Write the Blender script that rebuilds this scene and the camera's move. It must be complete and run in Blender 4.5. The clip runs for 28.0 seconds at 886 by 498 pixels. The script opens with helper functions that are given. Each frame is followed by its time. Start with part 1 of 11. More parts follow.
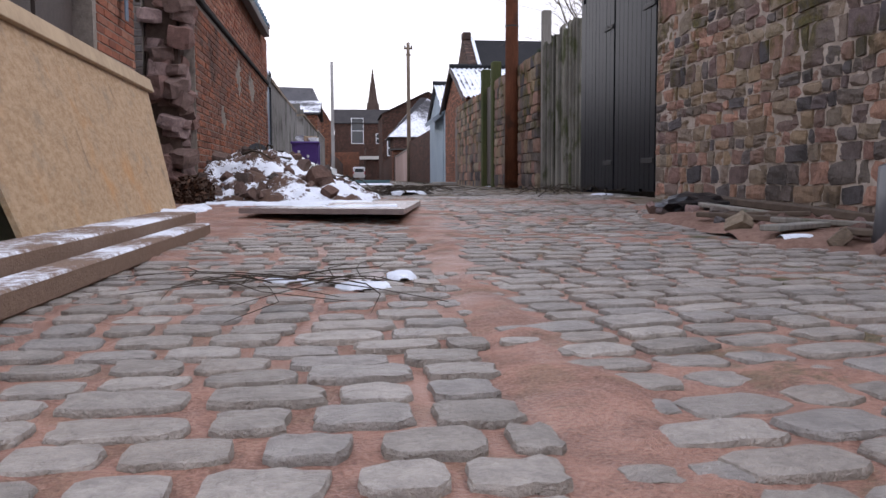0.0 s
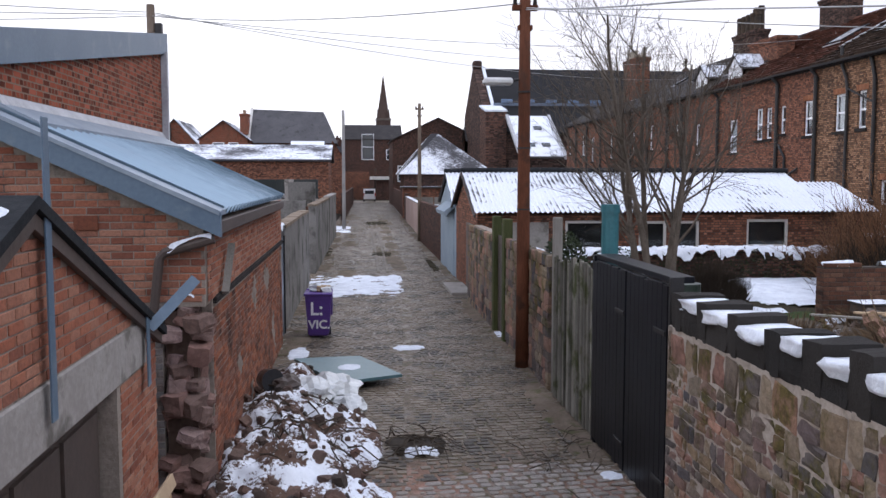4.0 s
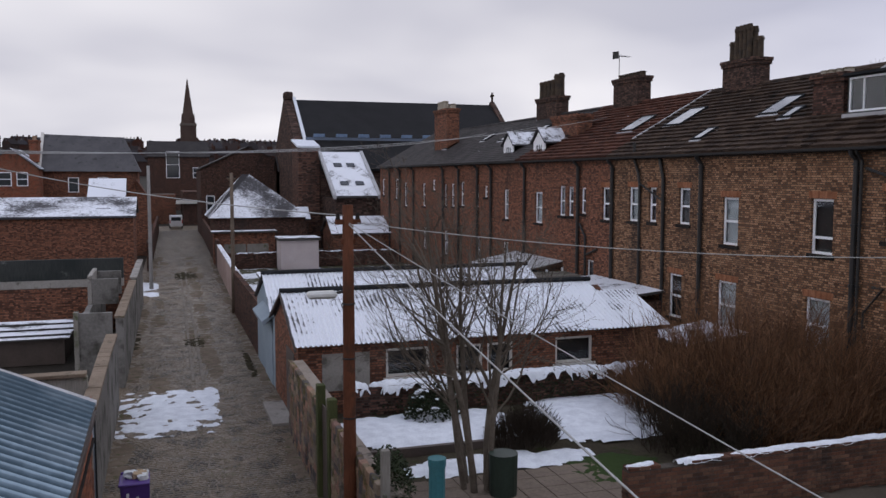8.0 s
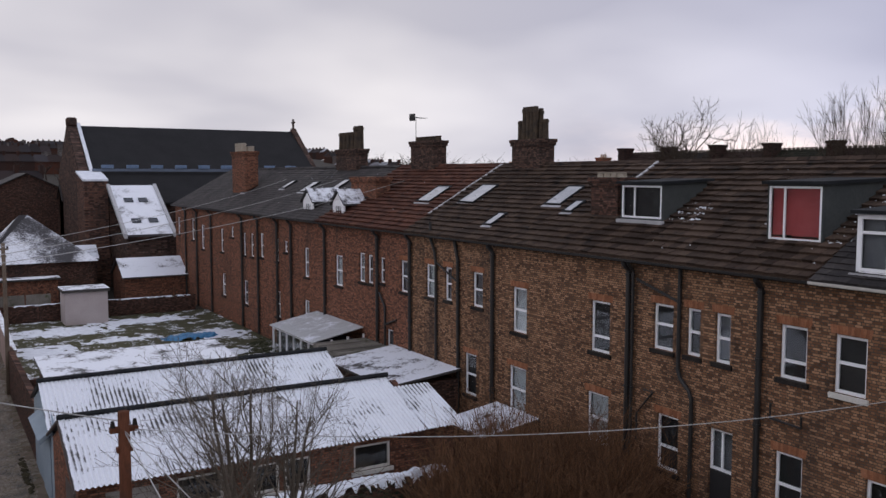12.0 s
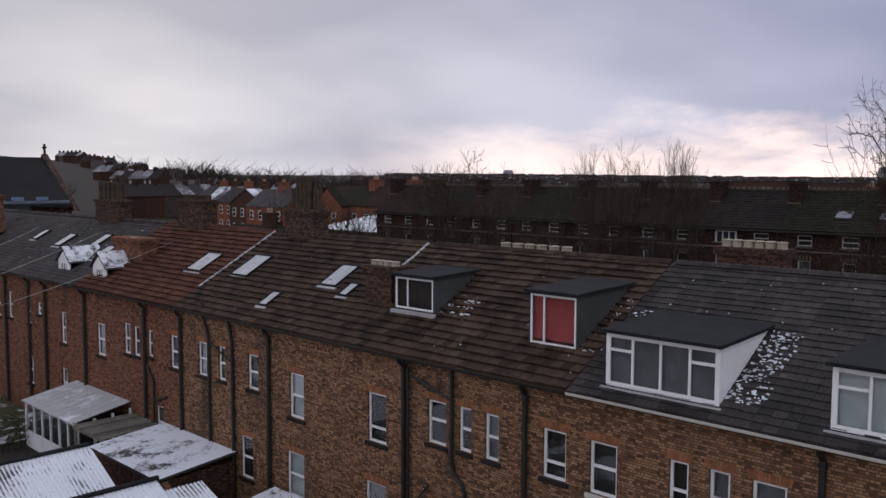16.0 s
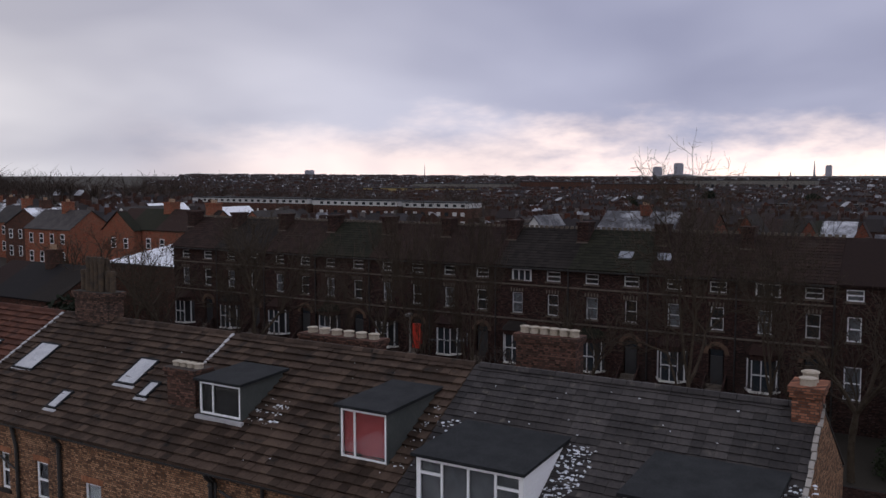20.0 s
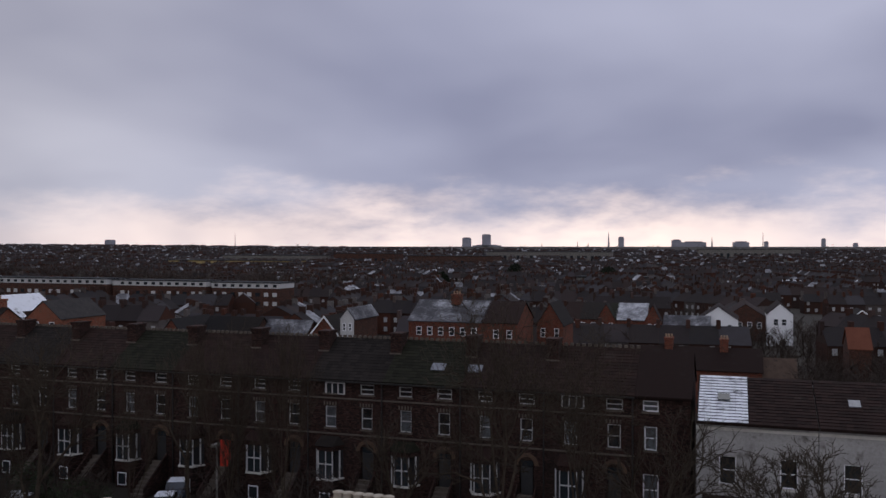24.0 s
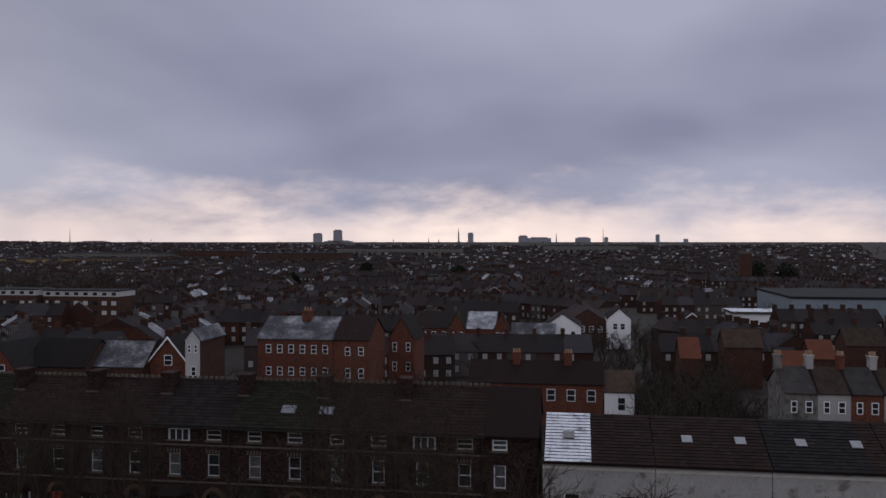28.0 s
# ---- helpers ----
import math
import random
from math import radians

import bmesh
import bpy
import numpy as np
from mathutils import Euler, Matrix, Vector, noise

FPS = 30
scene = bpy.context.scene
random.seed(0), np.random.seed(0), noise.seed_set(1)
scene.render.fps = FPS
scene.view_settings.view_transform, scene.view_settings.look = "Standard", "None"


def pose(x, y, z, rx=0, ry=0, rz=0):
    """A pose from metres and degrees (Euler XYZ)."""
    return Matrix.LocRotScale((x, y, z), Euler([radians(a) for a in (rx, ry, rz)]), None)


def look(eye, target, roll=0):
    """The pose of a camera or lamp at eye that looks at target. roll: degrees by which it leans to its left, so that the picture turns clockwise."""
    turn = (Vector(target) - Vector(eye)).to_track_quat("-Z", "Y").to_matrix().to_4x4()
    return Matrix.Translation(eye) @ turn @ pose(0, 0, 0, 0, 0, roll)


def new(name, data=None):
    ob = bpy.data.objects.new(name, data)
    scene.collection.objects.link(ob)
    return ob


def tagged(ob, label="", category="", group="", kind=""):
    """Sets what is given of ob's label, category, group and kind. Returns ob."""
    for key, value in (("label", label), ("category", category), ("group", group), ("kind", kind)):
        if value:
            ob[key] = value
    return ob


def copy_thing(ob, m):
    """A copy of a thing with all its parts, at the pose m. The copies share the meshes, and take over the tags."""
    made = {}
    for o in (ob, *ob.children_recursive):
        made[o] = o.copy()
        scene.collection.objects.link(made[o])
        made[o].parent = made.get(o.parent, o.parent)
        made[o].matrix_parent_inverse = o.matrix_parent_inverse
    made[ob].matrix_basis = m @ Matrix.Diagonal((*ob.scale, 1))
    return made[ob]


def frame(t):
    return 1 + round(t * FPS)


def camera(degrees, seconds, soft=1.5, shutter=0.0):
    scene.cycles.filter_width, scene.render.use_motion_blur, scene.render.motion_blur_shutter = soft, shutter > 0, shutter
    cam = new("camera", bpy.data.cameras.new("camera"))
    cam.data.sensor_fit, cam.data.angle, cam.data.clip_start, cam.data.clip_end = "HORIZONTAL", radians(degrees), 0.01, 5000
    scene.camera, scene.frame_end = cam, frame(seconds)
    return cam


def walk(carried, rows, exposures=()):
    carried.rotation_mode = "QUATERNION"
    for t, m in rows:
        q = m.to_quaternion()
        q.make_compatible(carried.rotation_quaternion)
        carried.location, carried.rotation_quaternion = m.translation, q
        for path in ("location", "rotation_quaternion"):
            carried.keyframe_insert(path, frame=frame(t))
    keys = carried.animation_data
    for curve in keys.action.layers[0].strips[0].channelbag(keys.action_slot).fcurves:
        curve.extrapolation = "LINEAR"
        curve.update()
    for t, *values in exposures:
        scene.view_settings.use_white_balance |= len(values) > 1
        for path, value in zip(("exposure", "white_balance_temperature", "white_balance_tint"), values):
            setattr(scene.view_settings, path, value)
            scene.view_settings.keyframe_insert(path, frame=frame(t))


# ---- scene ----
cam = camera(54.5, 28.0)
PATH = [
    (0, (-1.033, -0.265, 0.206), (-0.810, 1.716, 0.042), -0.26),
    (0.5, (-1.010, -0.220, 0.430), (-0.792, 1.761, 0.262), -0.19),
    (1, (-1.038, -0.258, 0.695), (-0.822, 1.723, 0.529), -0.05),
    (1.5, (-1.073, -0.276, 1.059), (-0.860, 1.706, 0.894), 0.03),
    (2, (-1.067, -0.216, 1.545), (-0.861, 1.766, 1.378), -0.16),
    (2.5, (-1.109, -0.189, 2.039), (-0.905, 1.794, 1.873), -0.13),
    (3, (-1.112, -0.169, 2.532), (-0.912, 1.815, 2.367), -0.15),
    (3.5, (-1.061, -0.171, 3.020), (-0.863, 1.813, 2.855), -0.05),
    (5.5, (-1.053, -0.209, 4.927), (-0.779, 1.765, 4.762), 0.12),
    (6, (-1.004, -0.201, 5.477), (-0.663, 1.763, 5.310), -0.09),
    (6.5, (-1.095, -0.231, 5.939), (-0.678, 1.718, 5.772), 0.01),
    (7, (-1.110, -0.178, 6.402), (-0.621, 1.754, 6.236), 0.08),
    (7.5, (-1.155, -0.090, 6.848), (-0.599, 1.824, 6.681), 0.10),
    (8, (-1.240, 0.010, 7.307), (-0.616, 1.902, 7.139), -0.00),
    (8.5, (-1.287, 0.100, 7.755), (-0.667, 1.994, 7.586), 0.02),
    (9, (-1.225, 0.119, 8.229), (-0.582, 2.006, 8.060), 0.00),
    (9.5, (-1.120, 0.175, 8.680), (-0.439, 2.048, 8.510), 0.05),
    (10, (-1.038, 0.189, 9.157), (-0.303, 2.042, 8.986), -0.01),
    (10.5, (-0.928, 0.182, 9.566), (-0.121, 2.004, 9.395), 0.04),
    (11, (-0.854, 0.157, 10.017), (0.026, 1.945, 9.844), -0.04),
    (11.5, (-0.821, 0.176, 10.409), (0.134, 1.925, 10.238), 0.01),
    (12, (-0.769, 0.161, 10.792), (0.260, 1.868, 10.621), 0.04),
    (12.5, (-0.643, 0.200, 11.183), (0.455, 1.863, 11.010), -0.04),
    (13, (-0.627, 0.182, 11.545), (0.530, 1.805, 11.371), -0.04),
    (13.5, (-0.615, 0.173, 11.961), (0.594, 1.756, 11.788), 0.03),
    (15.5, (-0.735, 0.236, 13.476), (0.663, 1.657, 13.312), 0.29),
    (16, (-0.713, 0.241, 13.919), (0.721, 1.625, 13.754), 0.22),
    (16.5, (-0.692, 0.206, 14.278), (0.784, 1.545, 14.114), 0.21),
    (17, (-0.617, 0.202, 14.645), (0.897, 1.498, 14.481), 0.10),
    (17.5, (-0.583, 0.195, 15.035), (0.970, 1.443, 14.872), 0.11),
    (18, (-0.621, 0.254, 15.428), (0.973, 1.450, 15.265), 0.07),
    (18.5, (-0.647, 0.304, 15.880), (0.979, 1.457, 15.716), 0.02),
    (19, (-0.654, 0.343, 16.377), (1.002, 1.452, 16.212), -0.04),
    (19.5, (-0.697, 0.384, 16.860), (0.990, 1.447, 16.695), -0.06),
    (20, (-0.698, 0.421, 17.384), (1.012, 1.444, 17.218), -0.03),
    (20.5, (-0.678, 0.444, 17.882), (1.055, 1.429, 17.716), -0.06),
    (22.5, (-0.599, 0.457, 19.509), (1.230, 1.257, 19.388), -0.01),
    (23, (-0.444, 0.530, 19.891), (1.411, 1.272, 19.794), 0.00),
    (23.5, (-0.284, 0.577, 20.297), (1.595, 1.261, 20.236), -0.01),
    (24, (-0.100, 0.649, 20.776), (1.796, 1.284, 20.771), 0.03),
    (24.5, (0.027, 0.737, 21.282), (1.937, 1.325, 21.364), 0.01),
    (25, (0.095, 0.688, 21.744), (2.019, 1.218, 21.867), 0.02),
    (25.5, (0.280, 0.789, 22.090), (2.218, 1.274, 22.188), -0.00),
    (26, (0.436, 0.833, 22.474), (2.383, 1.286, 22.549), -0.01),
    (26.5, (0.404, 0.866, 22.847), (2.356, 1.299, 22.890), -0.04),
    (27, (0.419, 0.797, 23.249), (2.381, 1.186, 23.265), 0.03),
    (27.5, (0.406, 0.742, 23.674), (2.377, 1.082, 23.674), 0.03),
    (28, (0.291, 0.744, 24.250), (2.268, 1.045, 24.233), 0.00),
]
walk(cam, [(t, look(eye, target, roll)) for t, eye, target, roll in PATH],
     exposures=[(0, 1.2, 6350, 10), (2.5, 1.35, 6300, 10), (3.5, 1.2, 6250, 9), (5.5, 0.42, 6150, 7), (8, 0.2, 6350, 9), (13, 0.1, 6500, 10), (16, 0.0, 6500, 10), (20.5, -0.05, 6450, 10), (23, -0.18, 6400, 10), (25, -0.4, 6350, 10), (28, -0.5, 6400, 10)])

# ---- sky and light: a heavy winter overcast with a bright break low over the plain ----
world = bpy.data.worlds.new("overcast")
scene.world = world
world.use_nodes = True
wt = world.node_tree
wt.nodes.clear()


def wn(kind, **k):
    n = wt.nodes.new(kind)
    for a, b in k.items():
        n.inputs[a].default_value = b
    return n


w_out = wn("ShaderNodeOutputWorld")
w_bg = wn("ShaderNodeBackground")
w_bg.inputs["Strength"].default_value = 1.0
w_tc = wn("ShaderNodeTexCoord")
w_sep = wn("ShaderNodeSeparateXYZ")
wt.links.new(w_tc.outputs["Generated"], w_sep.inputs[0])
# cloud layer: the direction is flattened so that the clouds spread out towards the horizon
w_add = wn("ShaderNodeMath"); w_add.operation = "ADD"; w_add.inputs[1].default_value = 0.26
w_max = wn("ShaderNodeMath"); w_max.operation = "MAXIMUM"; w_max.inputs[1].default_value = 0.0
wt.links.new(w_sep.outputs["Z"], w_max.inputs[0]); wt.links.new(w_max.outputs[0], w_add.inputs[0])
w_dx = wn("ShaderNodeMath"); w_dx.operation = "DIVIDE"
w_dy = wn("ShaderNodeMath"); w_dy.operation = "DIVIDE"
wt.links.new(w_sep.outputs["X"], w_dx.inputs[0]); wt.links.new(w_add.outputs[0], w_dx.inputs[1])
wt.links.new(w_sep.outputs["Y"], w_dy.inputs[0]); wt.links.new(w_add.outputs[0], w_dy.inputs[1])
w_com = wn("ShaderNodeCombineXYZ")
wt.links.new(w_dx.outputs[0], w_com.inputs[0]); wt.links.new(w_dy.outputs[0], w_com.inputs[1])
w_n1 = wn("ShaderNodeTexNoise", Scale=0.9, Detail=3.5, Roughness=0.42, Distortion=0.2)
wt.links.new(w_com.outputs[0], w_n1.inputs["Vector"])
w_r1 = wn("ShaderNodeValToRGB")
w_r1.color_ramp.elements[0].position, w_r1.color_ramp.elements[0].color = 0.37, (0.43, 0.425, 0.505, 1)
w_r1.color_ramp.elements[1].position, w_r1.color_ramp.elements[1].color = 0.64, (0.68, 0.66, 0.72, 1)
wt.links.new(w_n1.outputs["Fac"], w_r1.inputs[0])
# the break in the cloud, strongest in the east-south-east where the low sun stands
w_n2 = wn("ShaderNodeTexNoise", Scale=2.2, Detail=5.0, Roughness=0.6)
w_map = wn("ShaderNodeMapping"); w_map.inputs["Scale"].default_value = (3.0, 3.0, 9.0)
wt.links.new(w_tc.outputs["Generated"], w_map.inputs[0]); wt.links.new(w_map.outputs[0], w_n2.inputs["Vector"])
w_h = wn("ShaderNodeMath"); w_h.operation = "MULTIPLY_ADD"; w_h.inputs[1].default_value = 0.15
wt.links.new(w_n2.outputs["Fac"], w_h.inputs[0]); wt.links.new(w_sep.outputs["Z"], w_h.inputs[2])
w_band = wn("ShaderNodeMapRange"); w_band.interpolation_type = "SMOOTHSTEP"
for k, v in (("From Min", 0.075), ("From Max", 0.155), ("To Min", 1.0), ("To Max", 0.0)):
    w_band.inputs[k].default_value = v
wt.links.new(w_h.outputs[0], w_band.inputs["Value"])
w_dot = wn("ShaderNodeVectorMath"); w_dot.operation = "DOT_PRODUCT"; w_dot.inputs[1].default_value = (0.985, 0.17, 0.0)
wt.links.new(w_tc.outputs["Generated"], w_dot.inputs[0])
w_az = wn("ShaderNodeMapRange"); w_az.interpolation_type = "SMOOTHSTEP"
for k, v in (("From Min", 0.7), ("From Max", 0.99), ("To Min", 0.0), ("To Max", 1.0)):
    w_az.inputs[k].default_value = v
wt.links.new(w_dot.outputs["Value"], w_az.inputs["Value"])
w_mul = wn("ShaderNodeMath"); w_mul.operation = "MULTIPLY"
wt.links.new(w_band.outputs[0], w_mul.inputs[0]); wt.links.new(w_az.outputs[0], w_mul.inputs[1])
w_n3 = wn("ShaderNodeTexNoise", Scale=5.0, Detail=3.0, Roughness=0.55)
wt.links.new(w_tc.outputs["Generated"], w_n3.inputs["Vector"])
w_gap = wn("ShaderNodeMapRange")
for k, v in (("From Min", 0.36), ("From Max", 0.6), ("To Min", 0.6), ("To Max", 1.0)):
    w_gap.inputs[k].default_value = v
wt.links.new(w_n3.outputs["Fac"], w_gap.inputs["Value"])
w_mul2 = wn("ShaderNodeMath"); w_mul2.operation = "MULTIPLY"
wt.links.new(w_mul.outputs[0], w_mul2.inputs[0]); wt.links.new(w_gap.outputs[0], w_mul2.inputs[1])
w_mix = wn("ShaderNodeMix"); w_mix.data_type = "RGBA"
w_mix.inputs["B"].default_value = (1.6, 1.28, 1.13, 1)
# the cloud hangs heavier over the plain than over the hill
w_dim = wn("ShaderNodeMapRange")
for k, v in (("From Min", 0.25), ("From Max", 0.82), ("To Min", 0.0), ("To Max", 1.0)):
    w_dim.inputs[k].default_value = v
w_dot2 = wn("ShaderNodeVectorMath"); w_dot2.operation = "DOT_PRODUCT"; w_dot2.inputs[1].default_value = (0.975, -0.22, 0.0)
wt.links.new(w_tc.outputs["Generated"], w_dot2.inputs[0])
wt.links.new(w_dot2.outputs["Value"], w_dim.inputs["Value"])
w_tint = wn("ShaderNodeMix"); w_tint.data_type = "RGBA"
w_tint.inputs["A"].default_value, w_tint.inputs["B"].default_value = (1.2, 1.185, 1.12, 1), (0.8, 0.84, 0.985, 1)
wt.links.new(w_dim.outputs[0], w_tint.inputs["Factor"])
# unseen western sky, brightened to put more light on the terrace's rear walls
w_dot3 = wn("ShaderNodeVectorMath"); w_dot3.operation = "DOT_PRODUCT"; w_dot3.inputs[1].default_value = (-0.93, -0.34, 0.1)
wt.links.new(w_tc.outputs["Generated"], w_dot3.inputs[0])
w_west = wn("ShaderNodeMapRange"); w_west.interpolation_type = "SMOOTHSTEP"
for k, v in (("From Min", 0.1), ("From Max", 0.9), ("To Min", 1.0), ("To Max", 1.3)):
    w_west.inputs[k].default_value = v
wt.links.new(w_dot3.outputs["Value"], w_west.inputs["Value"])
# a thinner, paler stretch of cloud in the north-east
w_dot4 = wn("ShaderNodeVectorMath"); w_dot4.operation = "DOT_PRODUCT"; w_dot4.inputs[1].default_value = (0.79, 0.59, 0.165)
wt.links.new(w_tc.outputs["Generated"], w_dot4.inputs[0])
w_pw = wn("ShaderNodeMath"); w_pw.operation = "MULTIPLY_ADD"; w_pw.inputs[1].default_value = 0.05
wt.links.new(w_n3.outputs["Fac"], w_pw.inputs[0]); wt.links.new(w_dot4.outputs["Value"], w_pw.inputs[2])
w_pale = wn("ShaderNodeMapRange"); w_pale.interpolation_type = "SMOOTHSTEP"
for k, v in (("From Min", 0.95), ("From Max", 1.03), ("To Min", 1.0), ("To Max", 1.02)):
    w_pale.inputs[k].default_value = v
wt.links.new(w_pw.outputs[0], w_pale.inputs["Value"])
w_str = wn("ShaderNodeMath"); w_str.operation = "MULTIPLY"
wt.links.new(w_west.outputs[0], w_str.inputs[0]); wt.links.new(w_pale.outputs[0], w_str.inputs[1])
wt.links.new(w_str.outputs[0], w_bg.inputs["Strength"])
w_cl = wn("ShaderNodeVectorMath"); w_cl.operation = "MULTIPLY"
w_up = wn("ShaderNodeMapRange")
for k, v in (("From Min", 0.35), ("From Max", 0.9), ("To Min", 0.0), ("To Max", 1.0)):
    w_up.inputs[k].default_value = v
wt.links.new(w_sep.outputs["Z"], w_up.inputs["Value"])
w_zen = wn("ShaderNodeMix"); w_zen.data_type = "RGBA"
w_zen.inputs["B"].default_value = (1.0, 1.08, 1.24, 1)
wt.links.new(w_up.outputs[0], w_zen.inputs["Factor"]); wt.links.new(w_tint.outputs["Result"], w_zen.inputs["A"])
wt.links.new(w_r1.outputs[0], w_cl.inputs[0]); wt.links.new(w_zen.outputs["Result"], w_cl.inputs[1])
wt.links.new(w_mul2.outputs[0], w_mix.inputs["Factor"]); wt.links.new(w_cl.outputs[0], w_mix.inputs["A"])
wt.links.new(w_mix.outputs["Result"], w_bg.inputs["Color"])
wt.links.new(w_bg.outputs[0], w_out.inputs[0])

sun = new("sun", bpy.data.lights.new("sun", "SUN"))
sun.data.energy, sun.data.angle, sun.data.color = 0.5, radians(40), (1.0, 0.97, 0.95)
sun.matrix_world = look((60, -10, 70), (0, 0, 0))

# ---- materials ----
MATS = {}


class Tree:
    """A node material under construction."""

    def __init__(self, name):
        self.m = bpy.data.materials.new(name)
        self.m.use_nodes = True
        self.t = self.m.node_tree
        self.t.nodes.clear()
        self.out = self.t.nodes.new("ShaderNodeOutputMaterial")
        self.b = self.t.nodes.new("ShaderNodeBsdfPrincipled")
        self.t.links.new(self.b.outputs[0], self.out.inputs[0])
        self.geo = self.t.nodes.new("ShaderNodeNewGeometry")
        self.pos = self.geo.outputs["Position"]

    def n(self, kind, **k):
        n = self.t.nodes.new(kind)
        for a, v in k.items():
            n.inputs[a].default_value = v
        return n

    def link(self, a, b):
        self.t.links.new(a, b)

    def noise(self, scale, detail=4.0, rough=0.55, vec=None, stretch=None):
        n = self.n("ShaderNodeTexNoise", Scale=scale, Detail=detail, Roughness=rough)
        v = vec or self.pos
        if stretch:
            mp = self.n("ShaderNodeMapping")
            mp.inputs["Scale"].default_value = stretch
            self.link(v, mp.inputs[0])
            v = mp.outputs[0]
        self.link(v, n.inputs["Vector"])
        return n.outputs["Fac"]

    def ramp(self, fac, lo, hi, a=0.0, b=1.0):
        r = self.n("ShaderNodeMapRange")
        r.interpolation_type = "SMOOTHSTEP"
        for k, v in (("From Min", lo), ("From Max", hi), ("To Min", a), ("To Max", b)):
            r.inputs[k].default_value = v
        self.link(fac, r.inputs["Value"])
        return r.outputs[0]

    def mix(self, fac, a, b, blend="MIX"):
        n = self.n("ShaderNodeMix")
        n.data_type, n.blend_type = "RGBA", blend
        for v, key in ((fac, "Factor"), (a, "A"), (b, "B")):
            if isinstance(v, tuple):
                n.inputs[key].default_value = (*v, 1)
            elif isinstance(v, float):
                n.inputs[key].default_value = v
            else:
                self.link(v, n.inputs[key])
        return n.outputs["Result"]

    def math(self, op, a, b):
        n = self.n("ShaderNodeMath")
        n.operation = op
        for i, v in enumerate((a, b)):
            if isinstance(v, float):
                n.inputs[i].default_value = v
            else:
                self.link(v, n.inputs[i])
        return n.outputs[0]

    def bump(self, height, strength, dist=0.02):
        n = self.n("ShaderNodeBump", Strength=strength, Distance=dist)
        self.link(height, n.inputs["Height"])
        self.link(n.outputs[0], self.b.inputs["Normal"])

    def done(self, colour, rough=0.85, metal=0.0, spec=None):
        if isinstance(colour, tuple):
            self.b.inputs["Base Color"].default_value = (*colour, 1)
        else:
            self.link(colour, self.b.inputs["Base Color"])
        if isinstance(rough, float):
            self.b.inputs["Roughness"].default_value = rough
        else:
            self.link(rough, self.b.inputs["Roughness"])
        self.b.inputs["Metallic"].default_value = metal
        if spec is not None:
            self.b.inputs["Specular IOR Level"].default_value = spec
        return self.m


def rough_mat(name, a, b, big=0.6, fine=14.0, rough=0.85, bump=0.3, metal=0.0, stain=None, stain_at=(0.55, 0.7), vary=0.0, stretch=None, spec=None):
    """Two tones at two scales, a stain with its own outline, fine relief; vary: each object a little different."""
    if name in MATS:
        return MATS[name]
    t = Tree(name)
    n1, n2 = t.noise(big), t.noise(fine, 5.0, 0.65, stretch=stretch)
    f = t.math("ADD", t.math("MULTIPLY", n1, 0.5), t.math("MULTIPLY", n2, 0.5))
    c = t.mix(t.ramp(f, 0.36, 0.64), a, b)
    if stain:
        c = t.mix(t.ramp(t.noise(big * 2.3, 5.0, 0.6), *stain_at), c, stain)
    if vary:
        info = t.n("ShaderNodeObjectInfo")
        k = t.n("ShaderNodeHueSaturation")
        t.link(t.ramp(t.math("FRACT", t.math("ADD", info.outputs["Random"], t.geo.outputs["Random Per Island"]), 0.0), 0.0, 1.0, 1 - vary, 1 + vary), k.inputs["Value"])
        t.link(c, k.inputs["Color"])
        c = k.outputs[0]
    if bump:
        t.bump(n2, bump, 0.015)
    MATS[name] = t.done(c, rough, metal, 0.12 if spec is None and rough > 0.65 else spec)
    return MATS[name]


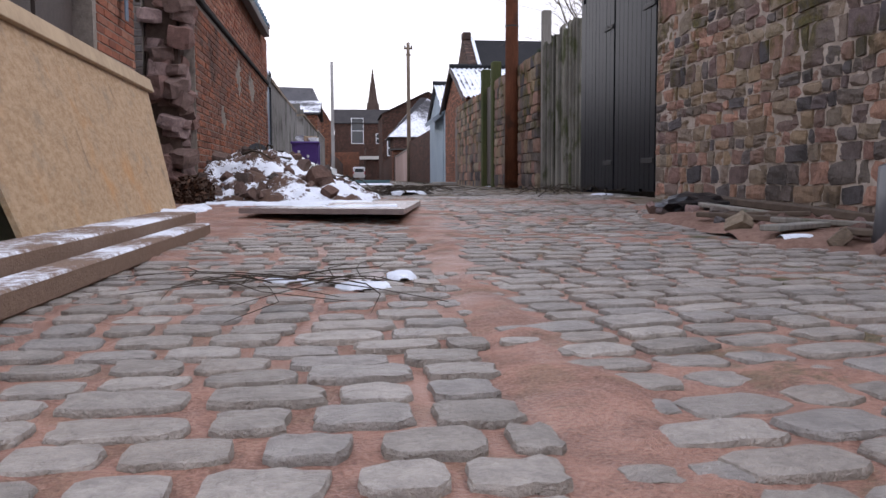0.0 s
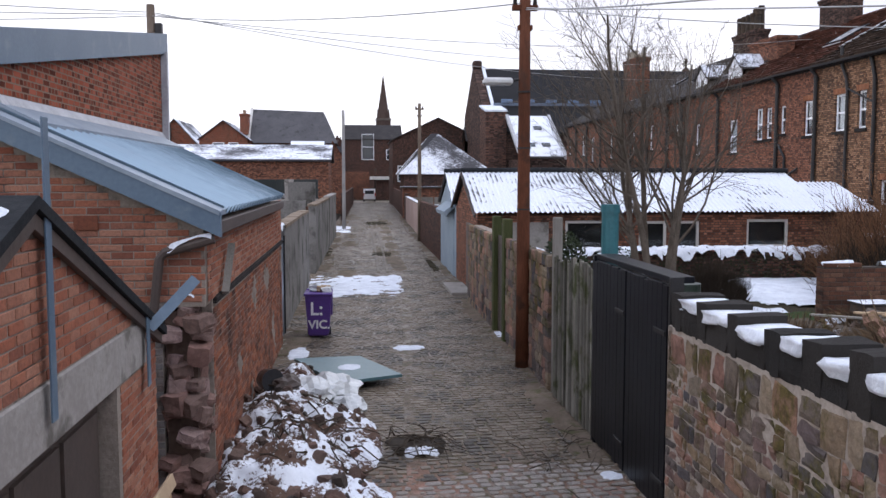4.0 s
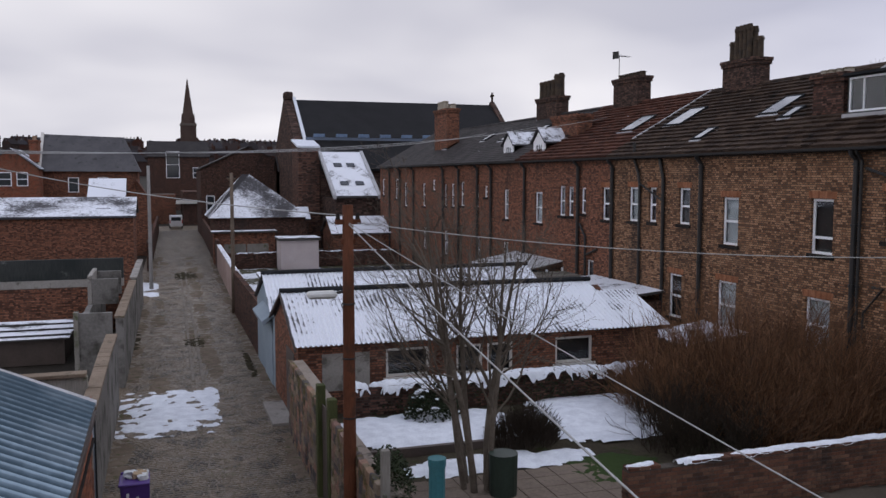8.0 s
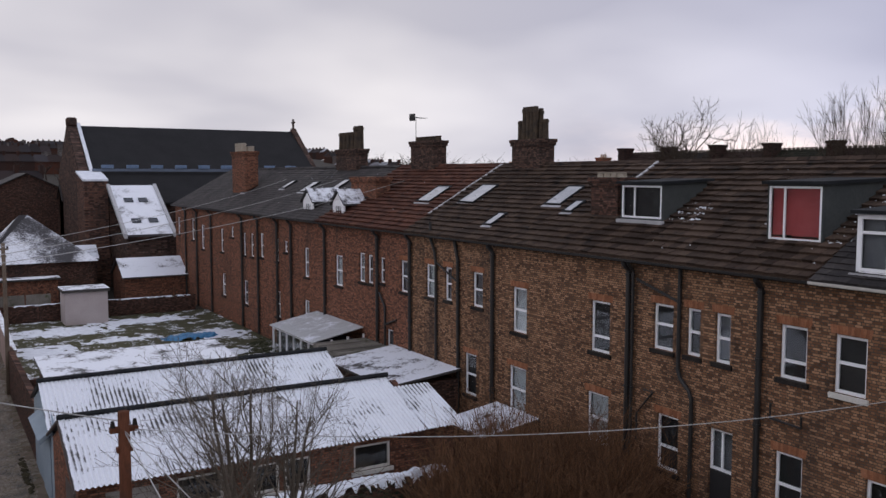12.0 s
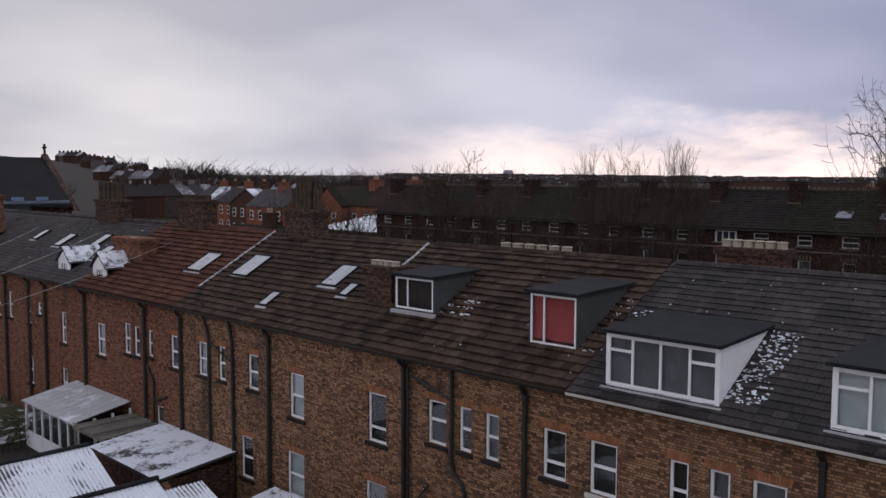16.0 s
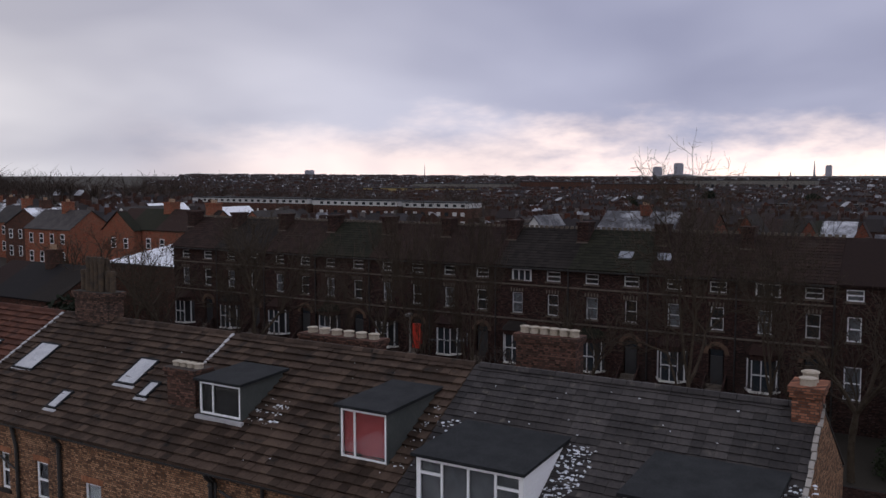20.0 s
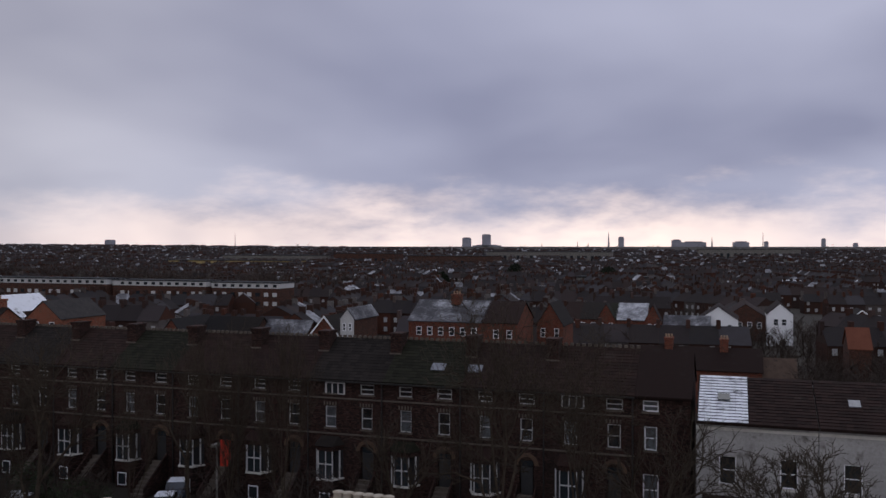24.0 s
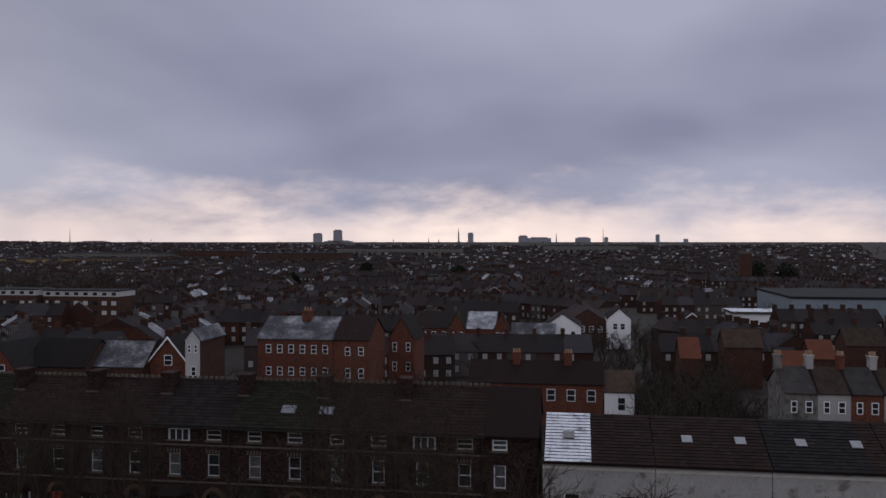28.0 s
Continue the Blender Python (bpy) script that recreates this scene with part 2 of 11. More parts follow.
def brick_mat(name, a, b, mortar, soot=(0.03, 0.027, 0.025), sooty=(0.52, 0.75), scale=1.0, bump=0.5):
    """Brickwork for walls that stay at a distance: stretcher courses 75 mm high."""
    if name in MATS:
        return MATS[name]
    t = Tree(name)
    s = t.n("ShaderNodeSeparateXYZ")
    t.link(t.pos, s.inputs[0])
    u = t.math("ADD", s.outputs["X"], s.outputs["Y"])
    v = t.n("ShaderNodeCombineXYZ")
    t.link(u, v.inputs[0])
    t.link(s.outputs["Z"], v.inputs[1])
    br = t.n("ShaderNodeTexBrick", Scale=1.0 / scale)
    br.squash, br.squash_frequency = 0.5, 2
    br.inputs["Mortar Size"].default_value = 0.011
    br.inputs["Mortar Smooth"].default_value = 0.3
    br.inputs["Brick Width"].default_value = 0.225
    br.inputs["Row Height"].default_value = 0.075
    br.inputs["Color1"].default_value = (0, 0, 0, 1)
    br.inputs["Color2"].default_value = (1, 1, 1, 1)
    br.inputs["Mortar"].default_value = (0, 0, 0, 1)
    t.link(v.outputs[0], br.inputs["Vector"])
    # each brick takes one of several tones, from burnt headers to pale ones
    cr = t.n("ShaderNodeValToRGB")
    tones = [(0.0, [x * 0.35 for x in b]), (0.2, [x * 0.6 for x in b]), (0.4, b), (0.65, a), (0.85, [x * 1.12 + 0.008 for x in a]), (1.0, [x * 1.3 + 0.02 for x in a])]
    while len(cr.color_ramp.elements) < len(tones):
        cr.color_ramp.elements.new(0.5)
    for e, (at, col) in zip(cr.color_ramp.elements, tones):
        e.position, e.color = at, (*col, 1)
    t.link(br.outputs["Color"], cr.inputs[0])
    tone = t.ramp(t.noise(1.1, 5.0, 0.6), 0.3, 0.7, 0.0, 0.7)
    c = t.mix(tone, cr.outputs[0], t.mix(0.35, cr.outputs[0], a))
    c = t.mix(br.outputs["Fac"], c, mortar)
    c = t.mix(t.ramp(t.noise(0.5, 6.0, 0.65, stretch=(1, 1, 0.35)), *sooty), c, t.mix(0.72, c, soot))
    c = t.mix(t.ramp(t.noise(9.0, 3.0), 0.62, 0.75, 0.0, 0.6), c, t.mix(0.6, c, soot))
    h = t.math("ADD", t.math("MULTIPLY", br.outputs["Fac"], -1.0), t.math("MULTIPLY", t.noise(45.0), 0.3))
    t.bump(h, bump, 0.012)
    MATS[name] = t.done(c, 0.9, 0.0, 0.1)
    return MATS[name]


def snowy(name, base, base2, amount=(0.42, 0.56), scale=1.4, fine=9.0, stretch=None, rough=0.8, ribs=None):
    """A surface with thin snow lying on it in patches."""
    if name in MATS:
        return MATS[name]
    t = Tree(name)
    n = t.math("ADD", t.math("MULTIPLY", t.noise(scale, 4.0), 0.6), t.math("MULTIPLY", t.noise(fine, 5.0, 0.7, stretch=stretch), 0.4))
    s = t.n("ShaderNodeSeparateXYZ")
    t.link(t.geo.outputs["Normal"], s.inputs[0])
    if ribs:
        # the crests of the sheet stand clear of the snow where it lies thin
        q = t.n("ShaderNodeSeparateXYZ")
        t.link(t.pos, q.inputs[0])
        w = t.math("COSINE", t.math("MULTIPLY", t.math("SUBTRACT", q.outputs["X"], ribs[2]), 2 * math.pi / ribs[0]), 0.0)
        n = t.math("SUBTRACT", n, t.math("MULTIPLY", w, ribs[1]))
    f = t.math("MULTIPLY", t.ramp(n, *amount), t.ramp(s.outputs["Z"], 0.3, 0.6))
    c = t.mix(t.noise(fine * 1.7), base, base2)
    c = t.mix(f, c, t.mix(t.noise(fine * 2.3), (0.62, 0.645, 0.69), (0.78, 0.8, 0.84)))
    t.bump(t.math("ADD", t.math("MULTIPLY", f, 1.5), t.noise(fine * 4)), 0.35, 0.02)
    MATS[name] = t.done(c, t.ramp(f, 0.0, 1.0, rough, 0.65), 0.0, 0.15)
    return MATS[name]


def plain_mat(name, c, rough=0.5, metal=0.0, spec=None):
    if name not in MATS:
        t = Tree(name)
        n = t.noise(6.0, 5.0, 0.6)
        dark = tuple(v * 0.78 for v in c)
        MATS[name] = t.done(t.mix(t.ramp(n, 0.35, 0.7), c, dark), t.ramp(t.noise(25.0), 0.3, 0.7, max(rough - 0.08, 0.02), min(rough + 0.08, 1.0)), metal, spec)
    return MATS[name]


def glass_mat():
    if "glass" not in MATS:
        m = Tree("glass")
        m.b.inputs["Transmission Weight"].default_value = 1.0
        m.b.inputs["IOR"].default_value = 1.45
        MATS["glass"] = m.done((0.9, 0.93, 0.93), 0.02)
    return MATS["glass"]


BRICK_BUFF = brick_mat("brick_buff", (0.29, 0.16, 0.088), (0.19, 0.094, 0.052), (0.07, 0.059, 0.048), sooty=(0.5, 0.78))
BRICK_RED = brick_mat("brick_red", (0.24, 0.1, 0.058), (0.165, 0.07, 0.043), (0.075, 0.056, 0.046))
BRICK_DARK = brick_mat("brick_dark", (0.105, 0.05, 0.035), (0.06, 0.035, 0.027), (0.05, 0.04, 0.035))
BRICK_ORANGE = brick_mat("brick_orange", (0.25, 0.064, 0.032), (0.16, 0.045, 0.025), (0.2, 0.14, 0.1), sooty=(0.6, 0.85))
UPVC = rough_mat("white_upvc", (0.85, 0.86, 0.88), (0.8, 0.81, 0.83), 2.0, 20.0, 0.4, 0.03)
STONE_SILL = rough_mat("sooty_stone", (0.016, 0.014, 0.013), (0.035, 0.03, 0.027), 2.0, 20.0, 0.9)
WHITE_STONE = rough_mat("painted_stone", (0.5, 0.48, 0.44), (0.62, 0.6, 0.56), 2.0, 20.0, 0.8)
BLACK_IRON = rough_mat("black_iron", (0.009, 0.009, 0.009), (0.018, 0.016, 0.015), 2.0, 30.0, 0.55, 0.1)
LEAD = rough_mat("grey_felt", (0.012, 0.013, 0.0145), (0.024, 0.026, 0.028), 1.5, 20.0, 0.8)
CONCRETE = rough_mat("concrete", (0.24, 0.22, 0.2), (0.33, 0.31, 0.28), 0.8, 18.0, 0.92, 0.35, stain=(0.12, 0.11, 0.095))
TIMBER_GREY = rough_mat("weathered_timber", (0.16, 0.15, 0.13), (0.27, 0.25, 0.22), 0.8, 9.0, 0.9, 0.4, vary=0.25, stretch=(6, 6, 0.4), stain=(0.09, 0.1, 0.05))
SNOW = rough_mat("snow", (0.56, 0.585, 0.63), (0.74, 0.77, 0.81), 3.0, 26.0, 0.7, 0.9)
GLASS = glass_mat()
# near-black colour that stands in for the shade inside unlit rooms
ROOM_SHADE = plain_mat("painted_room_shade", (0.02, 0.02, 0.022), 0.9)
CURTAIN_PALE = rough_mat("net_curtain", (0.42, 0.45, 0.47), (0.55, 0.58, 0.6), 2.0, 12.0, 0.9, stretch=(8, 8, 0.6))
CURTAIN_GREY = rough_mat("grey_curtain", (0.12, 0.125, 0.14), (0.18, 0.185, 0.2), 2.0, 12.0, 0.9, stretch=(8, 8, 0.6))
CURTAIN_RED = rough_mat("red_curtain", (0.36, 0.07, 0.075), (0.46, 0.105, 0.105), 2.0, 12.0, 0.9, stretch=(9, 9, 0.5))
TILE_DARK = rough_mat("brown_concrete_tile", (0.036, 0.024, 0.018), (0.06, 0.041, 0.03), 0.7, 12.0, 0.85, 0.3, stain=(0.02, 0.017, 0.015), vary=0.35)
TILE_RED = rough_mat("red_concrete_tile", (0.062, 0.026, 0.018), (0.09, 0.039, 0.026), 0.7, 12.0, 0.85, 0.3, stain=(0.045, 0.025, 0.02), vary=0.3)
SLATE = rough_mat("old_slate", (0.026, 0.024, 0.024), (0.05, 0.044, 0.042), 0.8, 10.0, 0.7, 0.3, stain=(0.085, 0.075, 0.065), stain_at=(0.6, 0.72), vary=0.25)
GREY_BARK = rough_mat("grey_bark", (0.085, 0.07, 0.055), (0.15, 0.125, 0.1), 3.0, 30.0, 0.95, 0.4)
BARK = rough_mat("bark", (0.035, 0.027, 0.02), (0.07, 0.055, 0.04), 3.0, 30.0, 0.95, 0.4)

# ---- shapes ----


def box(bm, x0, x1, y0, y1, z0, z1, m=None):
    vs = [bm.verts.new(p) for p in ((x0, y0, z0), (x1, y0, z0), (x1, y1, z0), (x0, y1, z0), (x0, y0, z1), (x1, y0, z1), (x1, y1, z1), (x0, y1, z1))]
    if m is not None:
        for v in vs:
            v.co = m @ v.co
    for f in ((0, 3, 2, 1), (4, 5, 6, 7), (0, 1, 5, 4), (1, 2, 6, 5), (2, 3, 7, 6), (3, 0, 4, 7)):
        bm.faces.new([vs[i] for i in f])
    return vs


def block(x0, x1, y0, y1, z0, z1, bevel=0.0, m=None, segments=1):
    bm = bmesh.new()
    box(bm, x0, x1, y0, y1, z0, z1, m)
    if bevel:
        bmesh.ops.bevel(bm, geom=bm.edges[:], offset=bevel, segments=segments, affect="EDGES", profile=0.6)
    return bm


def prism(bm, poly, a, b, axis="y"):
    """A solid from a closed outline (p, q) drawn across the axis, from a to b along it."""
    put = {"y": lambda p, q, s: (p, s, q), "x": lambda p, q, s: (s, p, q), "z": lambda p, q, s: (p, q, s)}[axis]
    lo = [bm.verts.new(put(p, q, a)) for p, q in poly]
    hi = [bm.verts.new(put(p, q, b)) for p, q in poly]
    n = len(poly)
    bm.faces.new(lo)
    bm.faces.new(hi[::-1])
    for i in range(n):
        bm.faces.new((lo[i], hi[i], hi[(i + 1) % n], lo[(i + 1) % n]))
    bmesh.ops.recalc_face_normals(bm, faces=bm.faces[:])
    return bm


def tube(bm, pts, r0, r1=None, sides=8, caps=True):
    """A round bar through points, tapering from r0 to r1."""
    r1 = r0 if r1 is None else r1
    pts = [Vector(p) for p in pts]
    rings = []
    side = None
    for i, p in enumerate(pts):
        d = (pts[min(i + 1, len(pts) - 1)] - pts[max(i - 1, 0)]).normalized()
        if side is None:
            side = d.cross(Vector((0.3, 0.2, 1)) if abs(d.z) < 0.9 else Vector((1, 0.1, 0))).normalized()
        side = (side - d * side.dot(d)).normalized()
        up = d.cross(side)
        r = r0 + (r1 - r0) * i / (len(pts) - 1)
        rings.append([bm.verts.new(p + side * r * math.cos(2 * math.pi * k / sides) + up * r * math.sin(2 * math.pi * k / sides)) for k in range(sides)])
    for a, b in zip(rings, rings[1:]):
        for k in range(sides):
            bm.faces.new((a[k], a[(k + 1) % sides], b[(k + 1) % sides], b[k]))
    if caps:
        bm.faces.new(rings[0][::-1])
        bm.faces.new(rings[-1])
    return bm


def wall_sheet(axis, face, depth, u0, u1, z0, z1, holes, top=None):
    """A wall across x or y whose outer face stands at `face` and whose body reaches `depth` behind it, with openings (u0, u1, z0, z1) right through.
    top: height of the wall's head along u, for gables."""
    bm = bmesh.new()
    us = sorted({u0, u1, *(h[0] for h in holes if u0 < h[0] < u1), *(h[1] for h in holes if u0 < h[1] < u1)})
    zs = sorted({z0, z1, *(h[2] for h in holes if z0 < h[2] < z1), *(h[3] for h in holes if z0 < h[3] < z1)})
    solid = lambda i, j: 0 <= i < len(us) - 1 and 0 <= j < len(zs) - 1 and not any(
        h[0] <= (us[i] + us[i + 1]) / 2 <= h[1] and h[2] <= (zs[j] + zs[j + 1]) / 2 <= h[3] for h in holes)
    put = (lambda u, d, z: (face + d, u, z)) if axis == "x" else (lambda u, d, z: (u, face + d, z))
    seen = {}

    def v(u, d, z):
        k = (round(u, 4), d, round(z, 4))
        if k not in seen:
            seen[k] = bm.verts.new(put(u, d, z))
        return seen[k]

    for i in range(len(us) - 1):
        for j in range(len(zs) - 1):
            if not solid(i, j):
                continue
            a, b, c, d = us[i], us[i + 1], zs[j], zs[j + 1]
            bm.faces.new((v(a, 0, c), v(b, 0, c), v(b, 0, d), v(a, 0, d)))
            bm.faces.new((v(a, depth, c), v(a, depth, d), v(b, depth, d), v(b, depth, c)))
            for ok, p, q in ((solid(i - 1, j), (a, c), (a, d)), (solid(i + 1, j), (b, d), (b, c)), (solid(i, j - 1), (b, c), (a, c)), (solid(i, j + 1), (a, d), (b, d))):
                if not ok:
                    bm.faces.new((v(p[0], 0, p[1]), v(q[0], 0, q[1]), v(q[0], depth, q[1]), v(p[0], depth, p[1])))
    bmesh.ops.recalc_face_normals(bm, faces=bm.faces[:])
    return bm


def part(name, bm, material, parent=None, label="", smooth=False):
    """Links a bmesh as one mesh object under a thing or a part."""
    me = bpy.data.meshes.new(name)
    bm.to_mesh(me)
    bm.free()
    me.materials.append(material)
    if smooth:
        me.polygons.foreach_set("use_smooth", [True] * len(me.polygons))
    ob = new(name, me)
    if parent is not None:
        ob.parent = parent
    return tagged(ob, label)


def share(name, me, parent, m):
    """One more piece on a mesh that exists."""
    ob = new(name, me)
    ob.parent = parent
    ob.matrix_basis = m
    return ob


def thing(name, label, category, group="", at=(0, 0, 0), kind=""):
    ob = new(name)
    ob.location = at
    return tagged(ob, label, category, group, kind)


def structure(name, bm, material, label, category="", smooth=False):
    ob = part(name, bm, material, None, label, smooth)
    return tagged(ob, label, category or name.replace("_", " "), "", "structure")


def window(parent, axis, face, out, u0, u1, z0, z1, curtain, frame=UPVC, bars=((), (0.5,)), sill=STONE_SILL, depth=0.1, fw=0.08, sill_out=0.07, name="window", frame_label=""):
    """A window set into an opening: frame with bars at fractions of width and height, one pane, a sill and a backing
    sheet, either cloth or a near-black one that paints the shade of an unlit room. out: -1 or 1, the way the wall's
    face looks along the axis."""
    put = (lambda u, d, z: Vector((face - out * d, u, z))) if axis == "x" else (lambda u, d, z: Vector((u, face - out * d, z)))

    def bar(bm, a, b, c, d, e, f):
        p, q = put(a, e, c), put(b, f, d)
        box(bm, min(p.x, q.x), max(p.x, q.x), min(p.y, q.y), max(p.y, q.y), min(p.z, q.z), max(p.z, q.z))

    w = part(name, bm_frame(bar, u0, u1, z0, z1, bars, depth, fw), frame, parent, frame_label)
    g = bmesh.new()
    bar(g, u0 + fw * 0.6, u1 - fw * 0.6, z0 + fw * 0.6, z1 - fw * 0.6, depth + 0.025, depth + 0.031)
    pane = part("pane", g, GLASS, w)
    pane.visible_shadow = False
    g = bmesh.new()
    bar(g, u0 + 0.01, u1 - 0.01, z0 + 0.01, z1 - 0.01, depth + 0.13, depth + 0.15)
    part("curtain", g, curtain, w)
    if sill:
        g = bmesh.new()
        bar(g, u0 - 0.09, u1 + 0.09, z0 - 0.13, z0 - 0.002, -sill_out, depth)
        part("sill", g, sill, w)
    return w


def bm_frame(bar, u0, u1, z0, z1, bars, depth, fw):
    bm = bmesh.new()
    bar(bm, u0, u0 + fw, z0, z1, depth, depth + 0.06)
    bar(bm, u1 - fw, u1, z0, z1, depth, depth + 0.06)
    bar(bm, u0 + fw, u1 - fw, z0, z0 + fw, depth, depth + 0.06)
    bar(bm, u0 + fw, u1 - fw, z1 - fw, z1, depth, depth + 0.06)
    for f in bars[0]:
        u = u0 + (u1 - u0) * f
        bar(bm, u - fw * 0.45, u + fw * 0.45, z0 + fw, z1 - fw, depth + 0.003, depth + 0.055)
    for f in bars[1]:
        z = z0 + (z1 - z0) * f
        bar(bm, u0 + fw, u1 - fw, z - fw * 0.5, z + fw * 0.5, depth + 0.001, depth + 0.057)
    return bm


def tile_course(length, width, tile, thick, seed, jog=0.012):
    """One run of roofing tiles along y, each a little thicker at its lower edge: joined geometry in the roof's own plane (x up the slope)."""
    rnd = random.Random(seed)
    bm = bmesh.new()
    n = max(1, round(length / tile))
    for i in range(n):
        a, b = length * i / n + 0.004, length * (i + 1) / n - 0.004
        j = rnd.uniform(-jog, jog)
        t = thick * rnd.uniform(0.8, 1.2)
        vs = [bm.verts.new(p) for p in ((j, a, t), (j, b, t * rnd.uniform(0.85, 1.15)), (width + 0.03, b, 0.002), (width + 0.03, a, 0.002), (j, a, 0), (j, b, 0))]
        for f in ((0, 1, 2, 3), (4, 5, 1, 0), (4, 0, 3), (5, 2, 1)):
            bm.faces.new([vs[k] for k in f])
    return bm


def tiled_roof(parent, x0, z0, x1, z1, y0, y1, course, tile, thick, material, seed, name="tile_course", ridge=None):
    """Courses of tiles from the eave (x0, z0) up to the ridge (x1, z1), each course one part of the roof."""
    slope = math.hypot(x1 - x0, z1 - z0)
    n = max(1, round(slope / course))
    d = Vector((x1 - x0, 0, z1 - z0)).normalized()
    up = Vector((-d.z, 0, d.x)) if x1 > x0 else Vector((d.z, 0, -d.x))
    for i in range(n):
        bm = tile_course(y1 - y0, slope / n, tile, thick, seed * 100 + i)
        off = (tile * 0.5 if i % 2 else 0.0)
        m = Matrix(((d.x, 0, up.x, x0 + d.x * slope * i / n), (0, 1, 0, y0), (d.z, 0, up.z, z0 + d.z * slope * i / n), (0, 0, 0, 1)))
        bm.transform(m)
        tagged(part(name, bm, material, parent), kind="stuff")


def pots(parent, x, ys, z, h=0.55, r=0.12, material=None, name="chimney_pot"):
    for y in ys:
        bm = bmesh.new()
        tube(bm, [(x, y, z - 0.05), (x, y, z + h * 0.15), (x, y, z + h * 0.9), (x, y, z + h)], r * 1.1, r * 0.9, 10)
        tube(bm, [(x, y, z + h * 0.82), (x, y, z + h * 0.92)], r * 1.2, r * 1.2, 10)
        part(name, bm, material or POT, parent)


POT = rough_mat("clay_pot", (0.25, 0.14, 0.08), (0.38, 0.3, 0.22), 3.0, 20.0, 0.9)


def stack(bm, x0, x1, y0, y1, z0, z1):
    """A brick chimney stack with a corbelled cap."""
    box(bm, x0, x1, y0, y1, z0, z1 - 0.3)
    box(bm, x0 - 0.06, x1 + 0.06, y0 - 0.06, y1 + 0.06, z1 - 0.3, z1 - 0.15)
    box(bm, x0 - 0.1, x1 + 0.1, y0 - 0.1, y1 + 0.1, z1 - 0.15, z1)
    return bm

# ---- ground ----


def smooth(v, a, b):
    k = min(max((v - a) / (b - a), 0.0), 1.0)
    return k * k * (3 - 2 * k)


def ground_z(x, y):
    """The lane falls a little towards its near end; a hill stands behind the spire; the plain to the east lies lower and rises again far off."""
    z = -0.15 * (1 - smooth(y, 1.0, 10.0)) * (1 - smooth(abs(x), 8.0, 20.0))
    r = math.hypot(x, y)
    z += 0.05 * max(y - 150, 0) * (1 - smooth(y, 700, 1500) * 0.55) * (1 - smooth(x, 20 + y * 0.3, 90 + y * 0.6)) * (1 - smooth(r, 1500, 2600))
    z += (-3.9 * smooth(x, 76, 118) - 3.1 * smooth(x, 220, 520)) * (1 - smooth(r, 1100, 3000)) * smooth(x - y, -80, 80)
    z += 22.0 * smooth(r, 1000, 3400)
    return z


SOIL = snowy("winter_soil", (0.018, 0.015, 0.012), (0.04, 0.034, 0.025), (0.67, 0.75), 0.35, 5.0)


def ground_sheet():
    bm = bmesh.new()
    radii = [0.0] + [1.2 * i for i in range(1, 16)]
    while radii[-1] < 4700:
        radii.append(radii[-1] * 1.11)
    n = 96
    centre = bm.verts.new((0, 4, ground_z(0, 4) - 0.03))
    last = None
    for r in radii[1:]:
        ring = []
        for k in range(n):
            x, y = r * math.cos(2 * math.pi * k / n), 4 + r * math.sin(2 * math.pi * k / n)
            ring.append(bm.verts.new((x, y, ground_z(x, y) - 0.03)))
        for k in range(n):
            if last is None:
                bm.faces.new((centre, ring[k], ring[(k + 1) % n]))
            else:
                bm.faces.new((last[k], ring[k], ring[(k + 1) % n], last[(k + 1) % n]))
        last = ring
    return structure("ground", bm, SOIL, "dark winter soil with thin patches of snow", "ground", True)


ground = ground_sheet()


def left_x(y):
    return -2.6 + 0.0135 * max(y - 25, 0)


def right_x(y):
    return 2.02 + 0.0165 * max(y - 10, 0)


def lane_mud():
    """Red sandy mud, wet in places, mossy in others; further up the lane it turns to grey-brown dirt."""
    t = Tree("red_sandy_mud")
    s = t.n("ShaderNodeSeparateXYZ")
    t.link(t.pos, s.inputs[0])
    big, mid, grain = t.noise(0.9), t.noise(7.0, 5.0, 0.65), t.noise(130.0, 3.0, 0.7)
    red = t.mix(t.ramp(mid, 0.34, 0.66), (0.18, 0.082, 0.053), (0.33, 0.165, 0.112))
    red = t.mix(t.ramp(grain, 0.42, 0.72, 0.0, 0.55), red, (0.42, 0.27, 0.2))
    red = t.mix(t.ramp(grain, 0.5, 0.25, 0.0, 0.6), red, (0.07, 0.042, 0.03))
    dirt = t.mix(t.ramp(mid, 0.35, 0.65), (0.09, 0.067, 0.044), (0.16, 0.123, 0.085))
    dirt = t.mix(t.ramp(grain, 0.45, 0.75, 0.0, 0.4), dirt, (0.17, 0.14, 0.11))
    far = t.math("ADD", s.outputs["Y"], t.math("MULTIPLY", t.math("SUBTRACT", big, 0.5), 9.0))
    c = t.mix(t.ramp(far, 6.5, 11.5), red, dirt)
    east = t.math("MULTIPLY", t.ramp(s.outputs["X"], -0.9, 0.4, 0.25, 1.0), t.ramp(t.noise(4.5, 5.0, 0.7), 0.5, 0.62))
    c = t.mix(east, c, t.mix(t.ramp(grain, 0.35, 0.7), (0.035, 0.032, 0.012), (0.12, 0.105, 0.03)))
    t.bump(t.math("ADD", t.math("MULTIPLY", mid, 1.5), grain), 0.9, 0.012)
    return t.done(c, t.ramp(t.noise(2.2, 4.0), 0.38, 0.6, 0.36, 0.7), 0.0, 0.4)


LANE_MUD = lane_mud()


def gutter_x(y):
    """The worn channel down the middle of the lane."""
    return -0.68 + 0.025 * y + 0.00085 * y * y if y < 24 else 0.19 + 0.009 * y


def camber(x, y):
    return 0.02 * noise.noise((x * 0.9, y * 0.9, 0))


